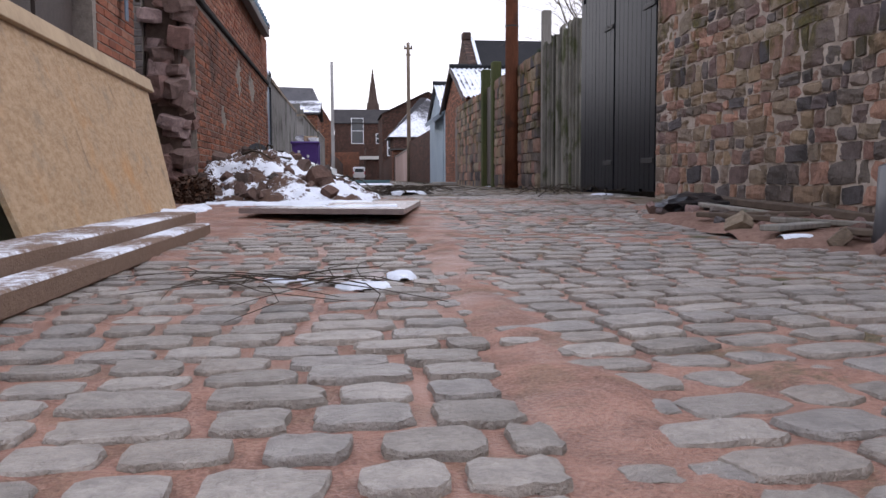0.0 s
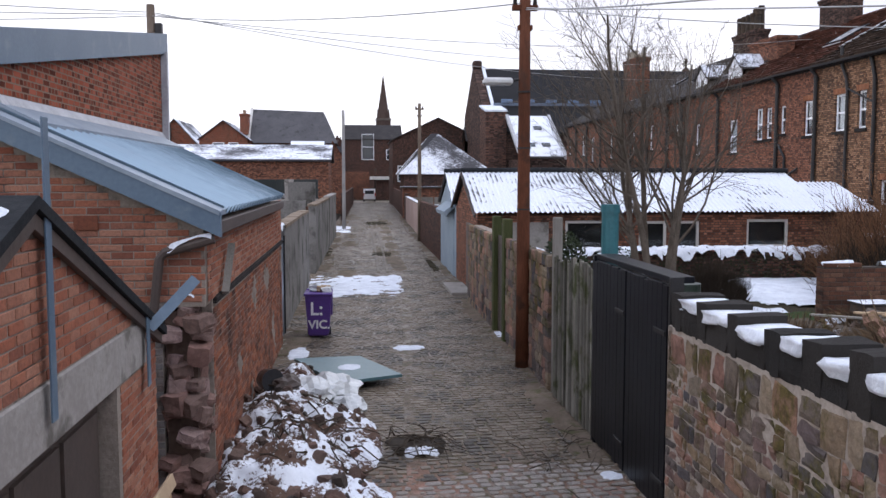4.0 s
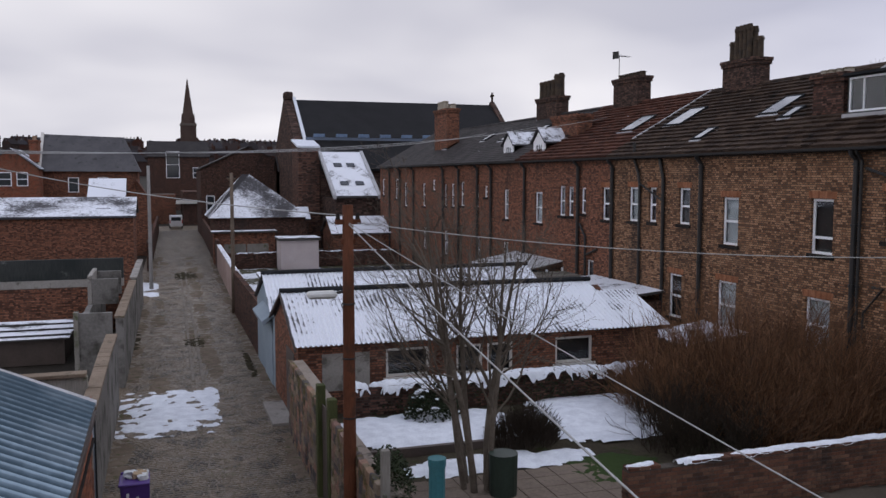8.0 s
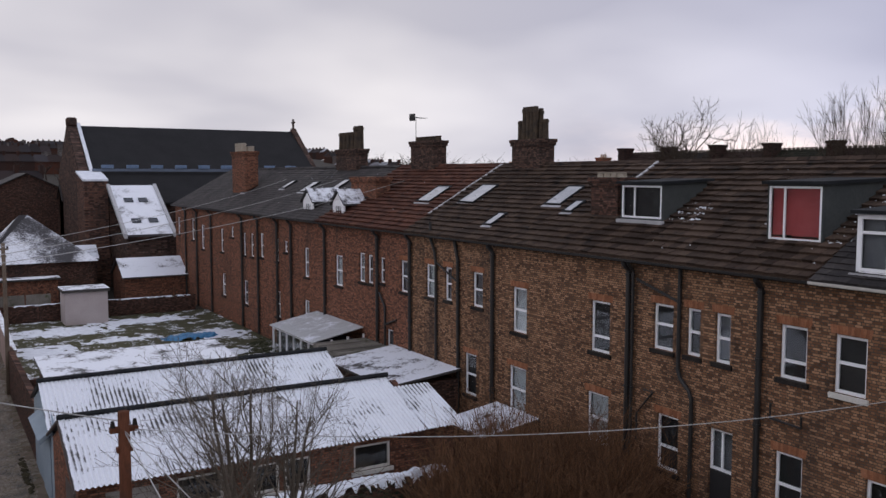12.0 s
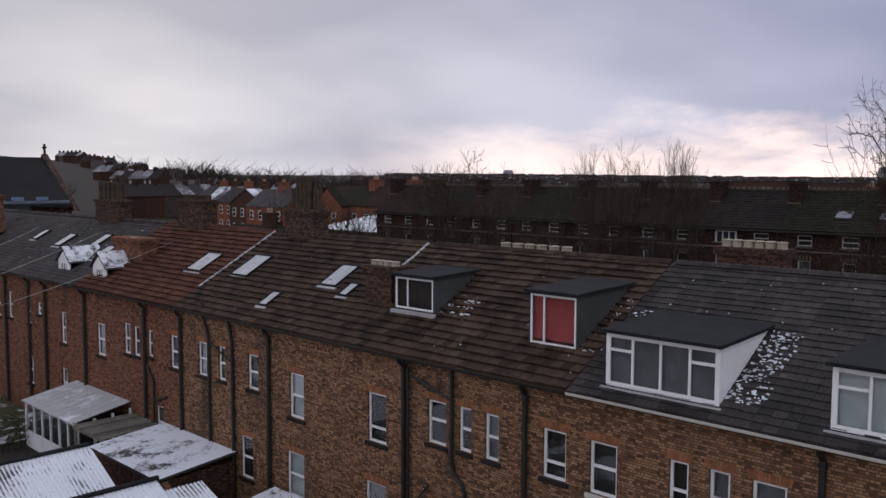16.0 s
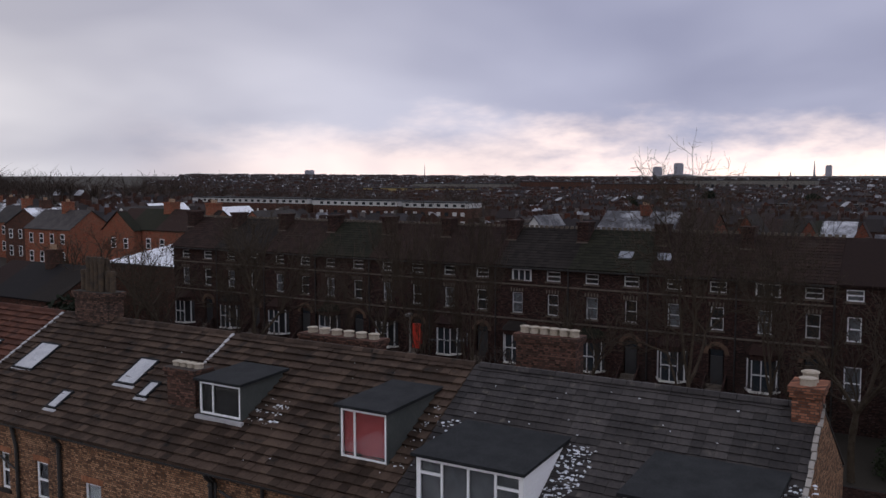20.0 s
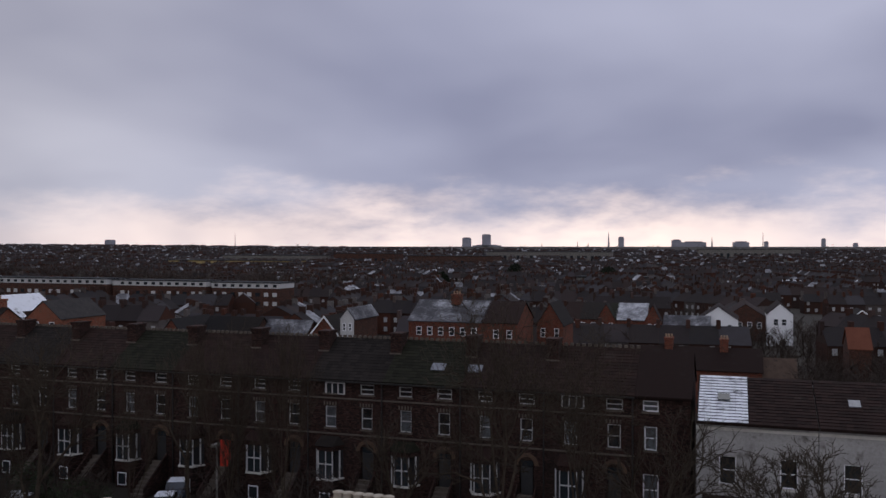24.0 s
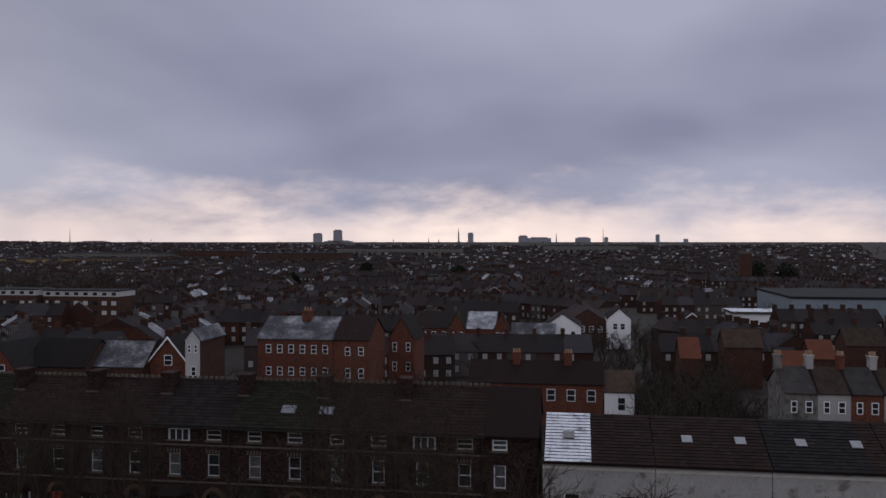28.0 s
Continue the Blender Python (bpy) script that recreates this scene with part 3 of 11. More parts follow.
def mud(x, y):
    """How much mud lies on the setts; above nought it begins to drown them."""
    k = 0.45 * noise.fractal((x * 1.3, y * 1.1, 9.0), 1.0, 2.0, 4) + 0.4 * noise.noise((x * 5, y * 6, 3.3)) + 0.2 * noise.noise((x * 15, y * 15, 7.7)) - 0.3
    k += 0.5 * math.exp(-((x - gutter_x(y)) / 0.11) ** 2) * (1 - 0.75 * smooth(y, 3, 8))
    k += 0.5 * smooth(y, 3.2, 5.6) * (1 - smooth(y, 7.5, 11.5)) * (1 - 0.4 * smooth(x, -0.4, 1.2)) + 0.15 * smooth(y, 2.2, 3.2) * (1 - smooth(y, 3.2, 5.6)) + 0.16 * smooth(y, 8, 12)
    k += 0.3 * (1 - smooth(x, -1.75, -1.35)) * (1 - smooth(y, 6, 8)) + 0.45 * smooth(x, 1.0, 1.5) * smooth(y, 1.8, 2.6) * (1 - smooth(y, 6.5, 8.5))
    k += 0.25 * smooth(y, 11, 16) * max(smooth(x, right_x(y) - 0.5, right_x(y) - 0.1), 1 - smooth(x, left_x(y) + 0.15, left_x(y) + 0.7))
    k += (0.22 + 0.5 * noise.noise((x * 0.35, y * 0.22, 4.0))) * smooth(y, 29, 40)
    return k


def lane_bed():
    vs, fs = [], []
    rows = [-12 + 0.3 * i for i in range(38)] + [-0.6 + 0.028 * i for i in range(307)] + [8.0 + 0.07 * i for i in range(172)] + [20 + 0.5 * i for i in range(1, 60)] + [50 + 2.5 * i for i in range(34)]
    n = 170
    for y in rows:
        for k in range(n):
            x = left_x(y) - 0.6 + (right_x(y) - left_x(y) + 0.8) * k / (n - 1)
            h = -0.007 + 0.022 * smooth(mud(x, y), -0.2, 0.6) + 0.003 * noise.noise((x * 24, y * 24, 0)) if -0.7 < y < 60 else -0.008
            vs.append((x, y, ground_z(x, y) + camber(x, y) + h))
    for j in range(len(rows) - 1):
        fs += [(j * n + k, j * n + k + 1, (j + 1) * n + k + 1, (j + 1) * n + k) for k in range(n - 1)]
    me = bpy.data.meshes.new("road")
    me.from_pydata(vs, [], fs)
    me.materials.append(LANE_MUD)
    me.polygons.foreach_set("use_smooth", [True] * len(fs))
    return tagged(new("road", me), "lane bed of reddish sandy mud between the stone setts", "lane", "", "structure")


lane = lane_bed()

# ---- the long brick terrace, seen from behind ----
EAVE_X, EAVE_Z, RIDGE_X, RIDGE_Z, WALL_X = 18.05, 8.2, 23.6, 11.3, 18.4
FRONT_X = 28.8
SLOPE = Vector((RIDGE_X - EAVE_X, 0, RIDGE_Z - EAVE_Z)).normalized()
SLOPE_UP = Vector((-SLOPE.z, 0, SLOPE.x))


def roof_z(x):
    return EAVE_Z + (x - EAVE_X) * (RIDGE_Z - EAVE_Z) / (RIDGE_X - EAVE_X)


HOUSES = [  # y0, y1, brick, tile, course, tile width, thickness, label
    (3.2, 13.7, BRICK_BUFF, SLATE, 0.27, 0.34, 0.034, "sooty buff brick house with an old grey slate roof"),
    (13.7, 24.4, BRICK_BUFF, TILE_DARK, 0.36, 0.33, 0.085, "sooty buff brick house under dark brown concrete tiles"),
    (24.4, 34.9, BRICK_BUFF, TILE_DARK, 0.36, 0.33, 0.085, "buff brick house under dark brown tiles with skylights"),
    (34.9, 45.4, BRICK_RED, TILE_RED, 0.36, 0.33, 0.085, "red-brown brick house under red-brown concrete tiles"),
    (45.4, 56.2, BRICK_RED, SLATE, 0.28, 0.4, 0.022, "red-brown brick house with old slates and small white dormers"),
    (56.2, 67.4, BRICK_RED, SLATE, 0.28, 0.4, 0.022, "red-brown brick house with a weathered slate roof"),
    (67.4, 78.2, BRICK_RED, SLATE, 0.28, 0.4, 0.022, "red-brown brick end house with a weathered slate roof"),
]
# y0, y1, z0, z1, sheet behind the glass (DARK paints an unlit room), where the bar stands, sill
PALE, GREY, DARK = CURTAIN_PALE, CURTAIN_GREY, ROOM_SHADE
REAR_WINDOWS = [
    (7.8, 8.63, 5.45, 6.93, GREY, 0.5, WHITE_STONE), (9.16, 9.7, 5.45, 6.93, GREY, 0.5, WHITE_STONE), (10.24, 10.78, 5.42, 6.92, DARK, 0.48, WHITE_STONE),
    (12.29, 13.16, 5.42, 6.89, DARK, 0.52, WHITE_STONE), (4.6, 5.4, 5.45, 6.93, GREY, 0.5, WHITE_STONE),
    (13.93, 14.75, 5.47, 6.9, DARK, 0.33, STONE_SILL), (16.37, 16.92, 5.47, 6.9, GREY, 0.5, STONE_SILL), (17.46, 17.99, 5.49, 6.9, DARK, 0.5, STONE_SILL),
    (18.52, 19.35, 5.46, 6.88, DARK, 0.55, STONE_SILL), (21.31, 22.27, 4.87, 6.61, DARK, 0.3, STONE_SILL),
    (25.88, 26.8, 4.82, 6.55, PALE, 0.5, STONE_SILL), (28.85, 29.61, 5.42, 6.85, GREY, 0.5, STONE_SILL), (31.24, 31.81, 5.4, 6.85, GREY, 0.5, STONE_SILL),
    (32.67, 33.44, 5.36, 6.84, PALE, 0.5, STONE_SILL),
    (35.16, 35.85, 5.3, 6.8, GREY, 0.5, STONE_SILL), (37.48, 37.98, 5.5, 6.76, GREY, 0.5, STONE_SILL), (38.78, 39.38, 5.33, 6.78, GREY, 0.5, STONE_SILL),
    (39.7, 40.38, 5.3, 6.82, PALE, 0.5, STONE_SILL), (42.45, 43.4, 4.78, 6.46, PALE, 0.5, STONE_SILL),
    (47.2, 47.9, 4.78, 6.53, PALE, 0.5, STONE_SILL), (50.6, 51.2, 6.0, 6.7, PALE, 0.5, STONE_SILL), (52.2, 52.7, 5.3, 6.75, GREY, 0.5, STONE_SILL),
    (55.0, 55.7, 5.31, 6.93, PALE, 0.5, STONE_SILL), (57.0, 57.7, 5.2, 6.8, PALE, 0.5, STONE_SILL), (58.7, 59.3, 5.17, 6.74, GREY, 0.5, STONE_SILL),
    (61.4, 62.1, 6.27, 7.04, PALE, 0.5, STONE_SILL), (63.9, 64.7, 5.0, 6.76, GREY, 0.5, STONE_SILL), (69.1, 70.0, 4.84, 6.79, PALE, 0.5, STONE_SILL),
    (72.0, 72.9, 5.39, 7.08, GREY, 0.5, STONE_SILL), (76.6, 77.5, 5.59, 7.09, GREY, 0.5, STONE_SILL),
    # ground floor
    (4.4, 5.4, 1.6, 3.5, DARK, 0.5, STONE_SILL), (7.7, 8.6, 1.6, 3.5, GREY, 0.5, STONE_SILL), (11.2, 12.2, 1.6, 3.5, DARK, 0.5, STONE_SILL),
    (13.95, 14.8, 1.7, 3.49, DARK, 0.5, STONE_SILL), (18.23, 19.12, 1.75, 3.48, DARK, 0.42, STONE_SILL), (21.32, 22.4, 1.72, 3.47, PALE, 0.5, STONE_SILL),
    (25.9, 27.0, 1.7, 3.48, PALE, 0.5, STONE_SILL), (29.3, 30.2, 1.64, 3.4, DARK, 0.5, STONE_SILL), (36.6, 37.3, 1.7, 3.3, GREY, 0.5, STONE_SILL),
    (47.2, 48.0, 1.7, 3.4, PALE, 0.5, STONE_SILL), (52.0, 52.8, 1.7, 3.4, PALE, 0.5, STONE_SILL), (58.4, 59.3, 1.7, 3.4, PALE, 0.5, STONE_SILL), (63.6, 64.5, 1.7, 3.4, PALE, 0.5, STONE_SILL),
]
REAR_DOORS = [(16.2, 17.05, 0.25, 3.55), (33.0, 33.85, 0.15, 2.3), (44.0, 44.85, 0.15, 2.3)]
DOOR_DARK = rough_mat("dark_door_paint", (0.02, 0.02, 0.022), (0.03, 0.03, 0.03), 2.0, 20.0, 0.45)
SOLDIER = rough_mat("gauged_red_brick", (0.22, 0.09, 0.045), (0.3, 0.14, 0.08), 3.0, 30.0, 0.9, 0.4, vary=0.2)


def arch_bricks(parent, y0, y1, z, n=None):
    """The flat arch of upright bricks over an opening, one brick per voussoir."""
    bm = bmesh.new()
    box(bm, WALL_X - 0.012, WALL_X + 0.05, -0.034, 0.034, 0.0, 0.225)
    me = bpy.data.meshes.new("arch_brick")
    bm.to_mesh(me)
    bm.free()
    me.materials.append(SOLDIER)
    n = max(5, round((y1 - y0 + 0.2) / 0.077))
    for i in range(n):
        f = (i + 0.5) / n
        y = y0 - 0.1 + (y1 - y0 + 0.2) * f
        share("arch_brick", me, parent, pose(0, y, z + 0.012, -(f - 0.5) * 22))


terrace = []
for i, (y0, y1, brick, tile, course, tw, th, label) in enumerate(HOUSES):
    house = thing("terraced_house", label, "house", "brick terrace")
    terrace.append(house)
    mine = [w for w in REAR_WINDOWS if y0 <= w[0] < y1]
    doors = [d for d in REAR_DOORS if y0 <= d[0] < y1]
    part("rear_wall", wall_sheet("x", WALL_X, 0.33, y0, y1, -0.3, EAVE_Z - 0.02, [w[:4] for w in mine] + doors), brick, house)
    bm = bmesh.new()
    box(bm, FRONT_X - 0.33, FRONT_X, y0, y1, -0.3, EAVE_Z - 0.05)
    part("front_wall", bm, brick, house)
    bm = bmesh.new()
    gable = [(WALL_X + 0.335, -0.3), (FRONT_X - 0.335, -0.3), (FRONT_X - 0.335, EAVE_Z + 0.15), (RIDGE_X, RIDGE_Z - 0.12), (WALL_X + 0.335, EAVE_Z + 0.15)]
    prism(bm, gable, y0 + 0.003, y0 + 0.23)
    if i == len(HOUSES) - 1:
        prism(bm, gable, y1 - 0.23, y1 - 0.003)
    part("party_wall", bm, brick, house)
    bm = bmesh.new()
    prism(bm, [(EAVE_X, EAVE_Z - 0.07), (RIDGE_X, RIDGE_Z - 0.07), (FRONT_X + 0.35, EAVE_Z - 0.07), (FRONT_X + 0.35, EAVE_Z - 0.01), (RIDGE_X, RIDGE_Z), (EAVE_X, EAVE_Z)], y0 + 0.004, y1 - 0.004)
    roof = part("roof", bm, tile, house)
    tiled_roof(roof, EAVE_X, EAVE_Z + 0.004, RIDGE_X, RIDGE_Z + 0.004, y0 + 0.006, y1 - 0.006, course, tw, th, tile, 11 + i)
    # ridge tiles
    bm = bmesh.new()
    prism(bm, [(-0.17, -0.05), (-0.05, 0.065), (0.05, 0.065), (0.17, -0.05), (0.12, -0.06), (0, 0.03), (-0.12, -0.06)], 0.004, 0.44)
    me = bpy.data.meshes.new("ridge_tile")
    bm.to_mesh(me)
    bm.free()
    me.materials.append(tile)
    for k in range(int((y1 - y0) / 0.45)):
        share("ridge_tile", me, roof, pose(RIDGE_X, y0 + k * 0.45, RIDGE_Z + 0.03, random.uniform(-0.6, 0.6)))
    # gutter and fascia
    bm = bmesh.new()
    prism(bm, [(EAVE_X - 0.07, EAVE_Z - 0.03), (EAVE_X - 0.055, EAVE_Z - 0.1), (EAVE_X + 0.0, EAVE_Z - 0.125), (EAVE_X + 0.05, EAVE_Z - 0.1), (EAVE_X + 0.06, EAVE_Z - 0.03), (EAVE_X + 0.04, EAVE_Z - 0.03), (EAVE_X, EAVE_Z - 0.1), (EAVE_X - 0.05, EAVE_Z - 0.03)], y0, y1)
    part("gutter", bm, WHITE_STONE if i == 0 else BLACK_IRON, house)
    bm = bmesh.new()
    box(bm, EAVE_X + 0.07, WALL_X - 0.003, y0, y1, EAVE_Z - 0.15, EAVE_Z - 0.075)
    part("soffit", bm, STONE_SILL, house)
    for w in mine:
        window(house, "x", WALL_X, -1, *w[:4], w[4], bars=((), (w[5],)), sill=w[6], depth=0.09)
        if w[0] < 36:
            arch_bricks(house, w[0], w[1], w[3])
    for d in doors:
        bm = bmesh.new()
        box(bm, WALL_X + 0.1, WALL_X + 0.15, d[0], d[1], d[2], d[2] + 2.05)
        dr = part("door", bm, DOOR_DARK, house)
        if d[3] - d[2] > 2.2:
            window(house, "x", WALL_X, -1, d[0], d[1], d[2] + 2.07, d[3], GREY, bars=((0.5,), ()), sill=None, name="fanlight")


def down_pipe(house, y, z0=0.0, z1=EAVE_Z - 0.1, r=0.085, out=0.12, swan=True):
    bm = bmesh.new()
    pts = [(EAVE_X, y, z1), (EAVE_X + 0.03, y, z1 - 0.1), (WALL_X - out, y, z1 - 0.32)] if swan else [(WALL_X - out, y, z1)]
    tube(bm, pts + [(WALL_X - out, y, z0)], r, r, 8)
    z = z1 - 0.4
    while z > z0:
        tube(bm, [(WALL_X - out, y, z), (WALL_X - out, y, z - 0.07)], r * 1.35, r * 1.35, 8)
        z -= 1.8
    part("drain_pipe", bm, BLACK_IRON, house)


def branch_pipe(house, pts, r=0.06):
    bm = bmesh.new()
    tube(bm, [(WALL_X - 0.1, y, z) for y, z in pts], r, r, 8)
    part("waste_pipe", bm, BLACK_IRON, house)


def house_at(y):
    return next(h for h, row in zip(terrace, HOUSES) if row[0] <= y < row[1])


for y in (7.0, 15.3, 20.35, 28.0, 34.75, 38.1, 44.65, 49.8, 52.2, 55.9, 59.3, 66.9, 71.0, 74.5):
    down_pipe(house_at(y), y)
down_pipe(house_at(20.1), 20.14, r=0.05)
# soil stacks with their bends and branches
branch_pipe(house_at(18.3), [(18.2, 8.05), (18.2, 5.0), (18.1, 4.75), (17.75, 4.45), (17.65, 4.2), (17.65, 0.2)], 0.065)
branch_pipe(house_at(18.3), [(20.0, 7.55), (18.25, 7.05)], 0.045)
branch_pipe(house_at(30.7), [(32.9, 8.75), (32.85, 8.0), (32.5, 7.4), (32.4, 6.9), (32.4, 0.2)], 0.065)
branch_pipe(house_at(30.7), [(30.9, 8.1), (30.7, 7.5), (30.6, 7.2), (30.55, 0.2)], 0.075)
branch_pipe(house_at(30.7), [(32.4, 7.0), (30.7, 6.35)], 0.04)
branch_pipe(house_at(37), [(37.9, 5.0), (37.3, 4.4), (37.3, 0.2)], 0.06)
branch_pipe(house_at(37), [(36.1, 3.9), (37.3, 3.5)], 0.05)
branch_pipe(house_at(11), [(11.2, 4.6), (11.2, 3.9), (10.4, 3.85), (8.4, 3.6)], 0.035)
branch_pipe(house_at(15), [(14.9, 4.75), (14.9, 4.35), (13.95, 4.3), (13.95, 4.6)], 0.035)
branch_pipe(house_at(19.5), [(19.6, 4.1), (19.2, 4.1), (19.9, 3.3), (19.9, 2.4)], 0.035)


def skylight(house, y0, y1, s0, s1, label="", open_label=""):
    """A roof window lying in the slope; s: distances along x."""
    m = Matrix(((SLOPE.x, 0, SLOPE_UP.x, s0), (0, 1, 0, y0), (SLOPE.z, 0, SLOPE_UP.z, roof_z(s0)), (0, 0, 0, 1)))
    ln, w = (s1 - s0) / SLOPE.x, y1 - y0
    bm = bmesh.new()
    for a in ((0, 0.07, 0, w), (ln - 0.07, ln, 0, w), (0.07, ln - 0.07, 0, 0.07), (0.07, ln - 0.07, w - 0.07, w)):
        box(bm, a[0], a[1], a[2], a[3], 0.02, 0.12, m)
    sk = part("skylight", bm, LEAD, house)
    g = bmesh.new()
    box(g, 0.06, ln - 0.06, 0.06, w - 0.06, 0.085, 0.1, m)
    part("pane", g, SKY_PANE, sk)
    g = bmesh.new()
    box(g, -0.14, -0.002, -0.05, w + 0.05, 0.02, 0.06, m)
    part("flashing", g, FLASHING, sk)
    return sk


SKY_PANE = rough_mat("pale_roof_glass", (0.3, 0.31, 0.33), (0.42, 0.43, 0.45), 2.0, 14.0, 0.22, 0.05)
FLASHING = rough_mat("lead_flashing", (0.3, 0.3, 0.31), (0.42, 0.42, 0.43), 3.0, 18.0, 0.55)
for y0, y1, s0, s1 in ((36.3, 37.6, 20.25, 21.6), (32.55, 33.85, 20.35, 21.8), (29.05, 29.65, 18.95, 19.8), (26.55, 27.6, 20.5, 21.8), (25.4, 25.95, 20.1, 20.85),
                       (43.2, 44.2, 20.3, 21.5), (46.6, 47.6, 20.0, 21.2), (49.0, 49.9, 21.0, 22.1), (53.2, 54.2, 20.6, 21.8), (57.6, 58.4, 20.9, 21.9), (64.0, 64.9, 20.2, 21.2)):
    skylight(house_at(y0), y0, y1, s0, s1)

# snowy mortar verges where two roofs meet
for y, s0 in ((34.9, 19.4), (24.4, 22.0), (3.25, 19.0)):
    k = s0
    while k < RIDGE_X - 0.05:
        m = Matrix(((SLOPE.x, 0, SLOPE_UP.x, k), (0, 1, 0, y), (SLOPE.z, 0, SLOPE_UP.z, roof_z(k)), (0, 0, 0, 1)))
        j = random.uniform(-0.02, 0.02)
        part("verge_tile", block(0.0, 0.26, -0.07 + j, 0.06 + j, 0.03, 0.08 + random.uniform(0, 0.02), 0.008, m), FLASHING if y > 4 else CONCRETE, house_at(y + 0.05))
        k += 0.3 * SLOPE.x

# loft dormers
DORMER_GREY = rough_mat("grey_dormer_cladding", (0.05, 0.056, 0.055), (0.07, 0.075, 0.072), 1.5, 16.0, 0.75)
WHITE_CLAD = rough_mat("white_cladding", (0.78, 0.79, 0.81), (0.83, 0.84, 0.86), 1.5, 16.0, 0.5, 0.05)


def dormer(house, y0, y1, x, z0, z1, back, cheek, roof_m, bars, curtain, fw, fall=0.0, boards=False):
    """A flat-roofed box dormer: front window, two cheeks and a roof that runs back into the slope."""
    d = part("dormer", wall_sheet("x", x, 0.08, y0, y1, z0 - 0.12, z1, [(y0 + 0.05, y1 - 0.05, z0, z1 - 0.05)]), UPVC if boards else cheek, house)
    window(d, "x", x, -1, y0 + 0.05, y1 - 0.05, z0, z1 - 0.05, curtain, bars=bars, sill=None, depth=0.0, fw=fw, name="dormer_window")
    for ya, yb in ((y0, y0 + 0.08), (y1 - 0.08, y1)):
        bm = bmesh.new()
        prism(bm, [(x + 0.082, roof_z(x) - 0.1), (back, roof_z(back) - 0.05), (back, z1 + fall), (x + 0.082, z1)], ya, yb)
        cheek_part = part("cheek", bm, cheek, d)
        if boards:
            bm = bmesh.new()
            z = roof_z(x) + 0.1
            while z < z1:
                xe = min(back, x + max(0.1, (z - EAVE_Z) / (RIDGE_Z - EAVE_Z) * (RIDGE_X - EAVE_X) + EAVE_X - x) )
                y = ya - 0.012 if ya == y0 else yb
                box(bm, x + 0.09, max(xe, x + 0.12) - 0.03, y, y + 0.012, z, z + 0.1)
                z += 0.12
            tagged(part("weatherboard", bm, cheek, d), kind="stuff")
    bm = bmesh.new()
    prism(bm, [(x - 0.16, z1 + 0.002), (back + 0.25, z1 + fall + 0.002), (back + 0.25, z1 + fall + 0.09), (x - 0.16, z1 + 0.09)], y0 - 0.1, y1 + 0.1)
    part("dormer_roof", bm, roof_m, d)
    bm = bmesh.new()
    box(bm, x - 0.14, x - 0.002, y0 - 0.1, y1 + 0.1, z0 - 0.2, z0 - 0.06)
    part("apron", bm, FLASHING, d)
    return d


dormer(house_at(21), 20.5, 22.45, 19.85, 9.36, 10.5, 21.9, DORMER_GREY, LEAD, ((0.68,), ()), DARK, 0.06, 0.1)
dormer(house_at(15), 14.35, 16.1, 19.45, 9.02, 10.55, 22.2, DORMER_GREY, LEAD, ((0.7,), ()), CURTAIN_RED, 0.06, 0.1)
for ya, yb in ((9.55, 12.75), (3.75, 6.95)):
    dormer(house_at(ya), ya, yb, 18.5, 8.5, 9.88, 21.2, WHITE_CLAD, LEAD, ((0.24, 0.5, 0.76), (0.0,)), GREY if ya > 8 else PALE, 0.075, 0.15, True)
    h = house_at(ya)
    # transoms of the outer lights
    for a, b in ((ya + 0.1, ya + 0.75), (yb - 0.75, yb - 0.1)):
        part("transom", block(18.492, 18.55, a, b, 9.4, 9.47), UPVC, h)

# little gabled dormers on the far roofs
for yc, xf in ((48.7, 19.0), (44.15, 18.95)):
    h = house_at(yc)
    d = part("dormer", wall_sheet("x", xf, 0.08, yc - 0.75, yc + 0.75, 8.45, 9.25, [(yc - 0.45, yc + 0.45, 8.55, 9.15)]), UPVC, h)
    window(d, "x", xf, -1, yc - 0.45, yc + 0.45, 8.55, 9.15, PALE, bars=((0.33, 0.67), ()), sill=None, depth=0.0, name="dormer_window")
    bm = bmesh.new()
    prism(bm, [(yc - 0.75, 9.25), (yc + 0.75, 9.25), (yc, 9.85)], xf, xf + 0.1, "x")
    part("pediment", bm, UPVC, d)
    bm = bmesh.new()
    prism(bm, [(yc - 0.95, 9.13), (yc, 9.93), (yc + 0.95, 9.13), (yc + 0.95, 9.22), (yc, 10.03), (yc - 0.95, 9.22)], xf - 0.12, 21.0, "x")
    part("dormer_roof", bm, snowy("snowy_slate", (0.05, 0.048, 0.05), (0.07, 0.068, 0.07), (0.4, 0.55), 2.0, 12.0), d)

# chimneys
BRICK_SOOT = brick_mat("sooty_stack_brick", (0.1, 0.055, 0.04), (0.055, 0.035, 0.03), (0.045, 0.04, 0.035))


def chimney(y0, y1, x0, x1, z1, pot_rows, brick=BRICK_SOOT, pot_h=0.6, z0=None, pot_m=None):
    h = house_at((y0 + y1) / 2)
    c = part("chimney", stack(bmesh.new(), x0, x1, y0, y1, z0 if z0 is not None else roof_z(min(x0, RIDGE_X)) - 0.4, z1), brick, h)
    for x, n, ph, *span in pot_rows:
        a, b = span or (0.0, 1.0)
        w = (y1 - y0) * (b - a)
        pots(c, x, [y0 + (y1 - y0) * a + w * (k + 0.5) / n for k in range(n)], z1, ph, min(0.2, w / n * 0.46), pot_m)
    return c


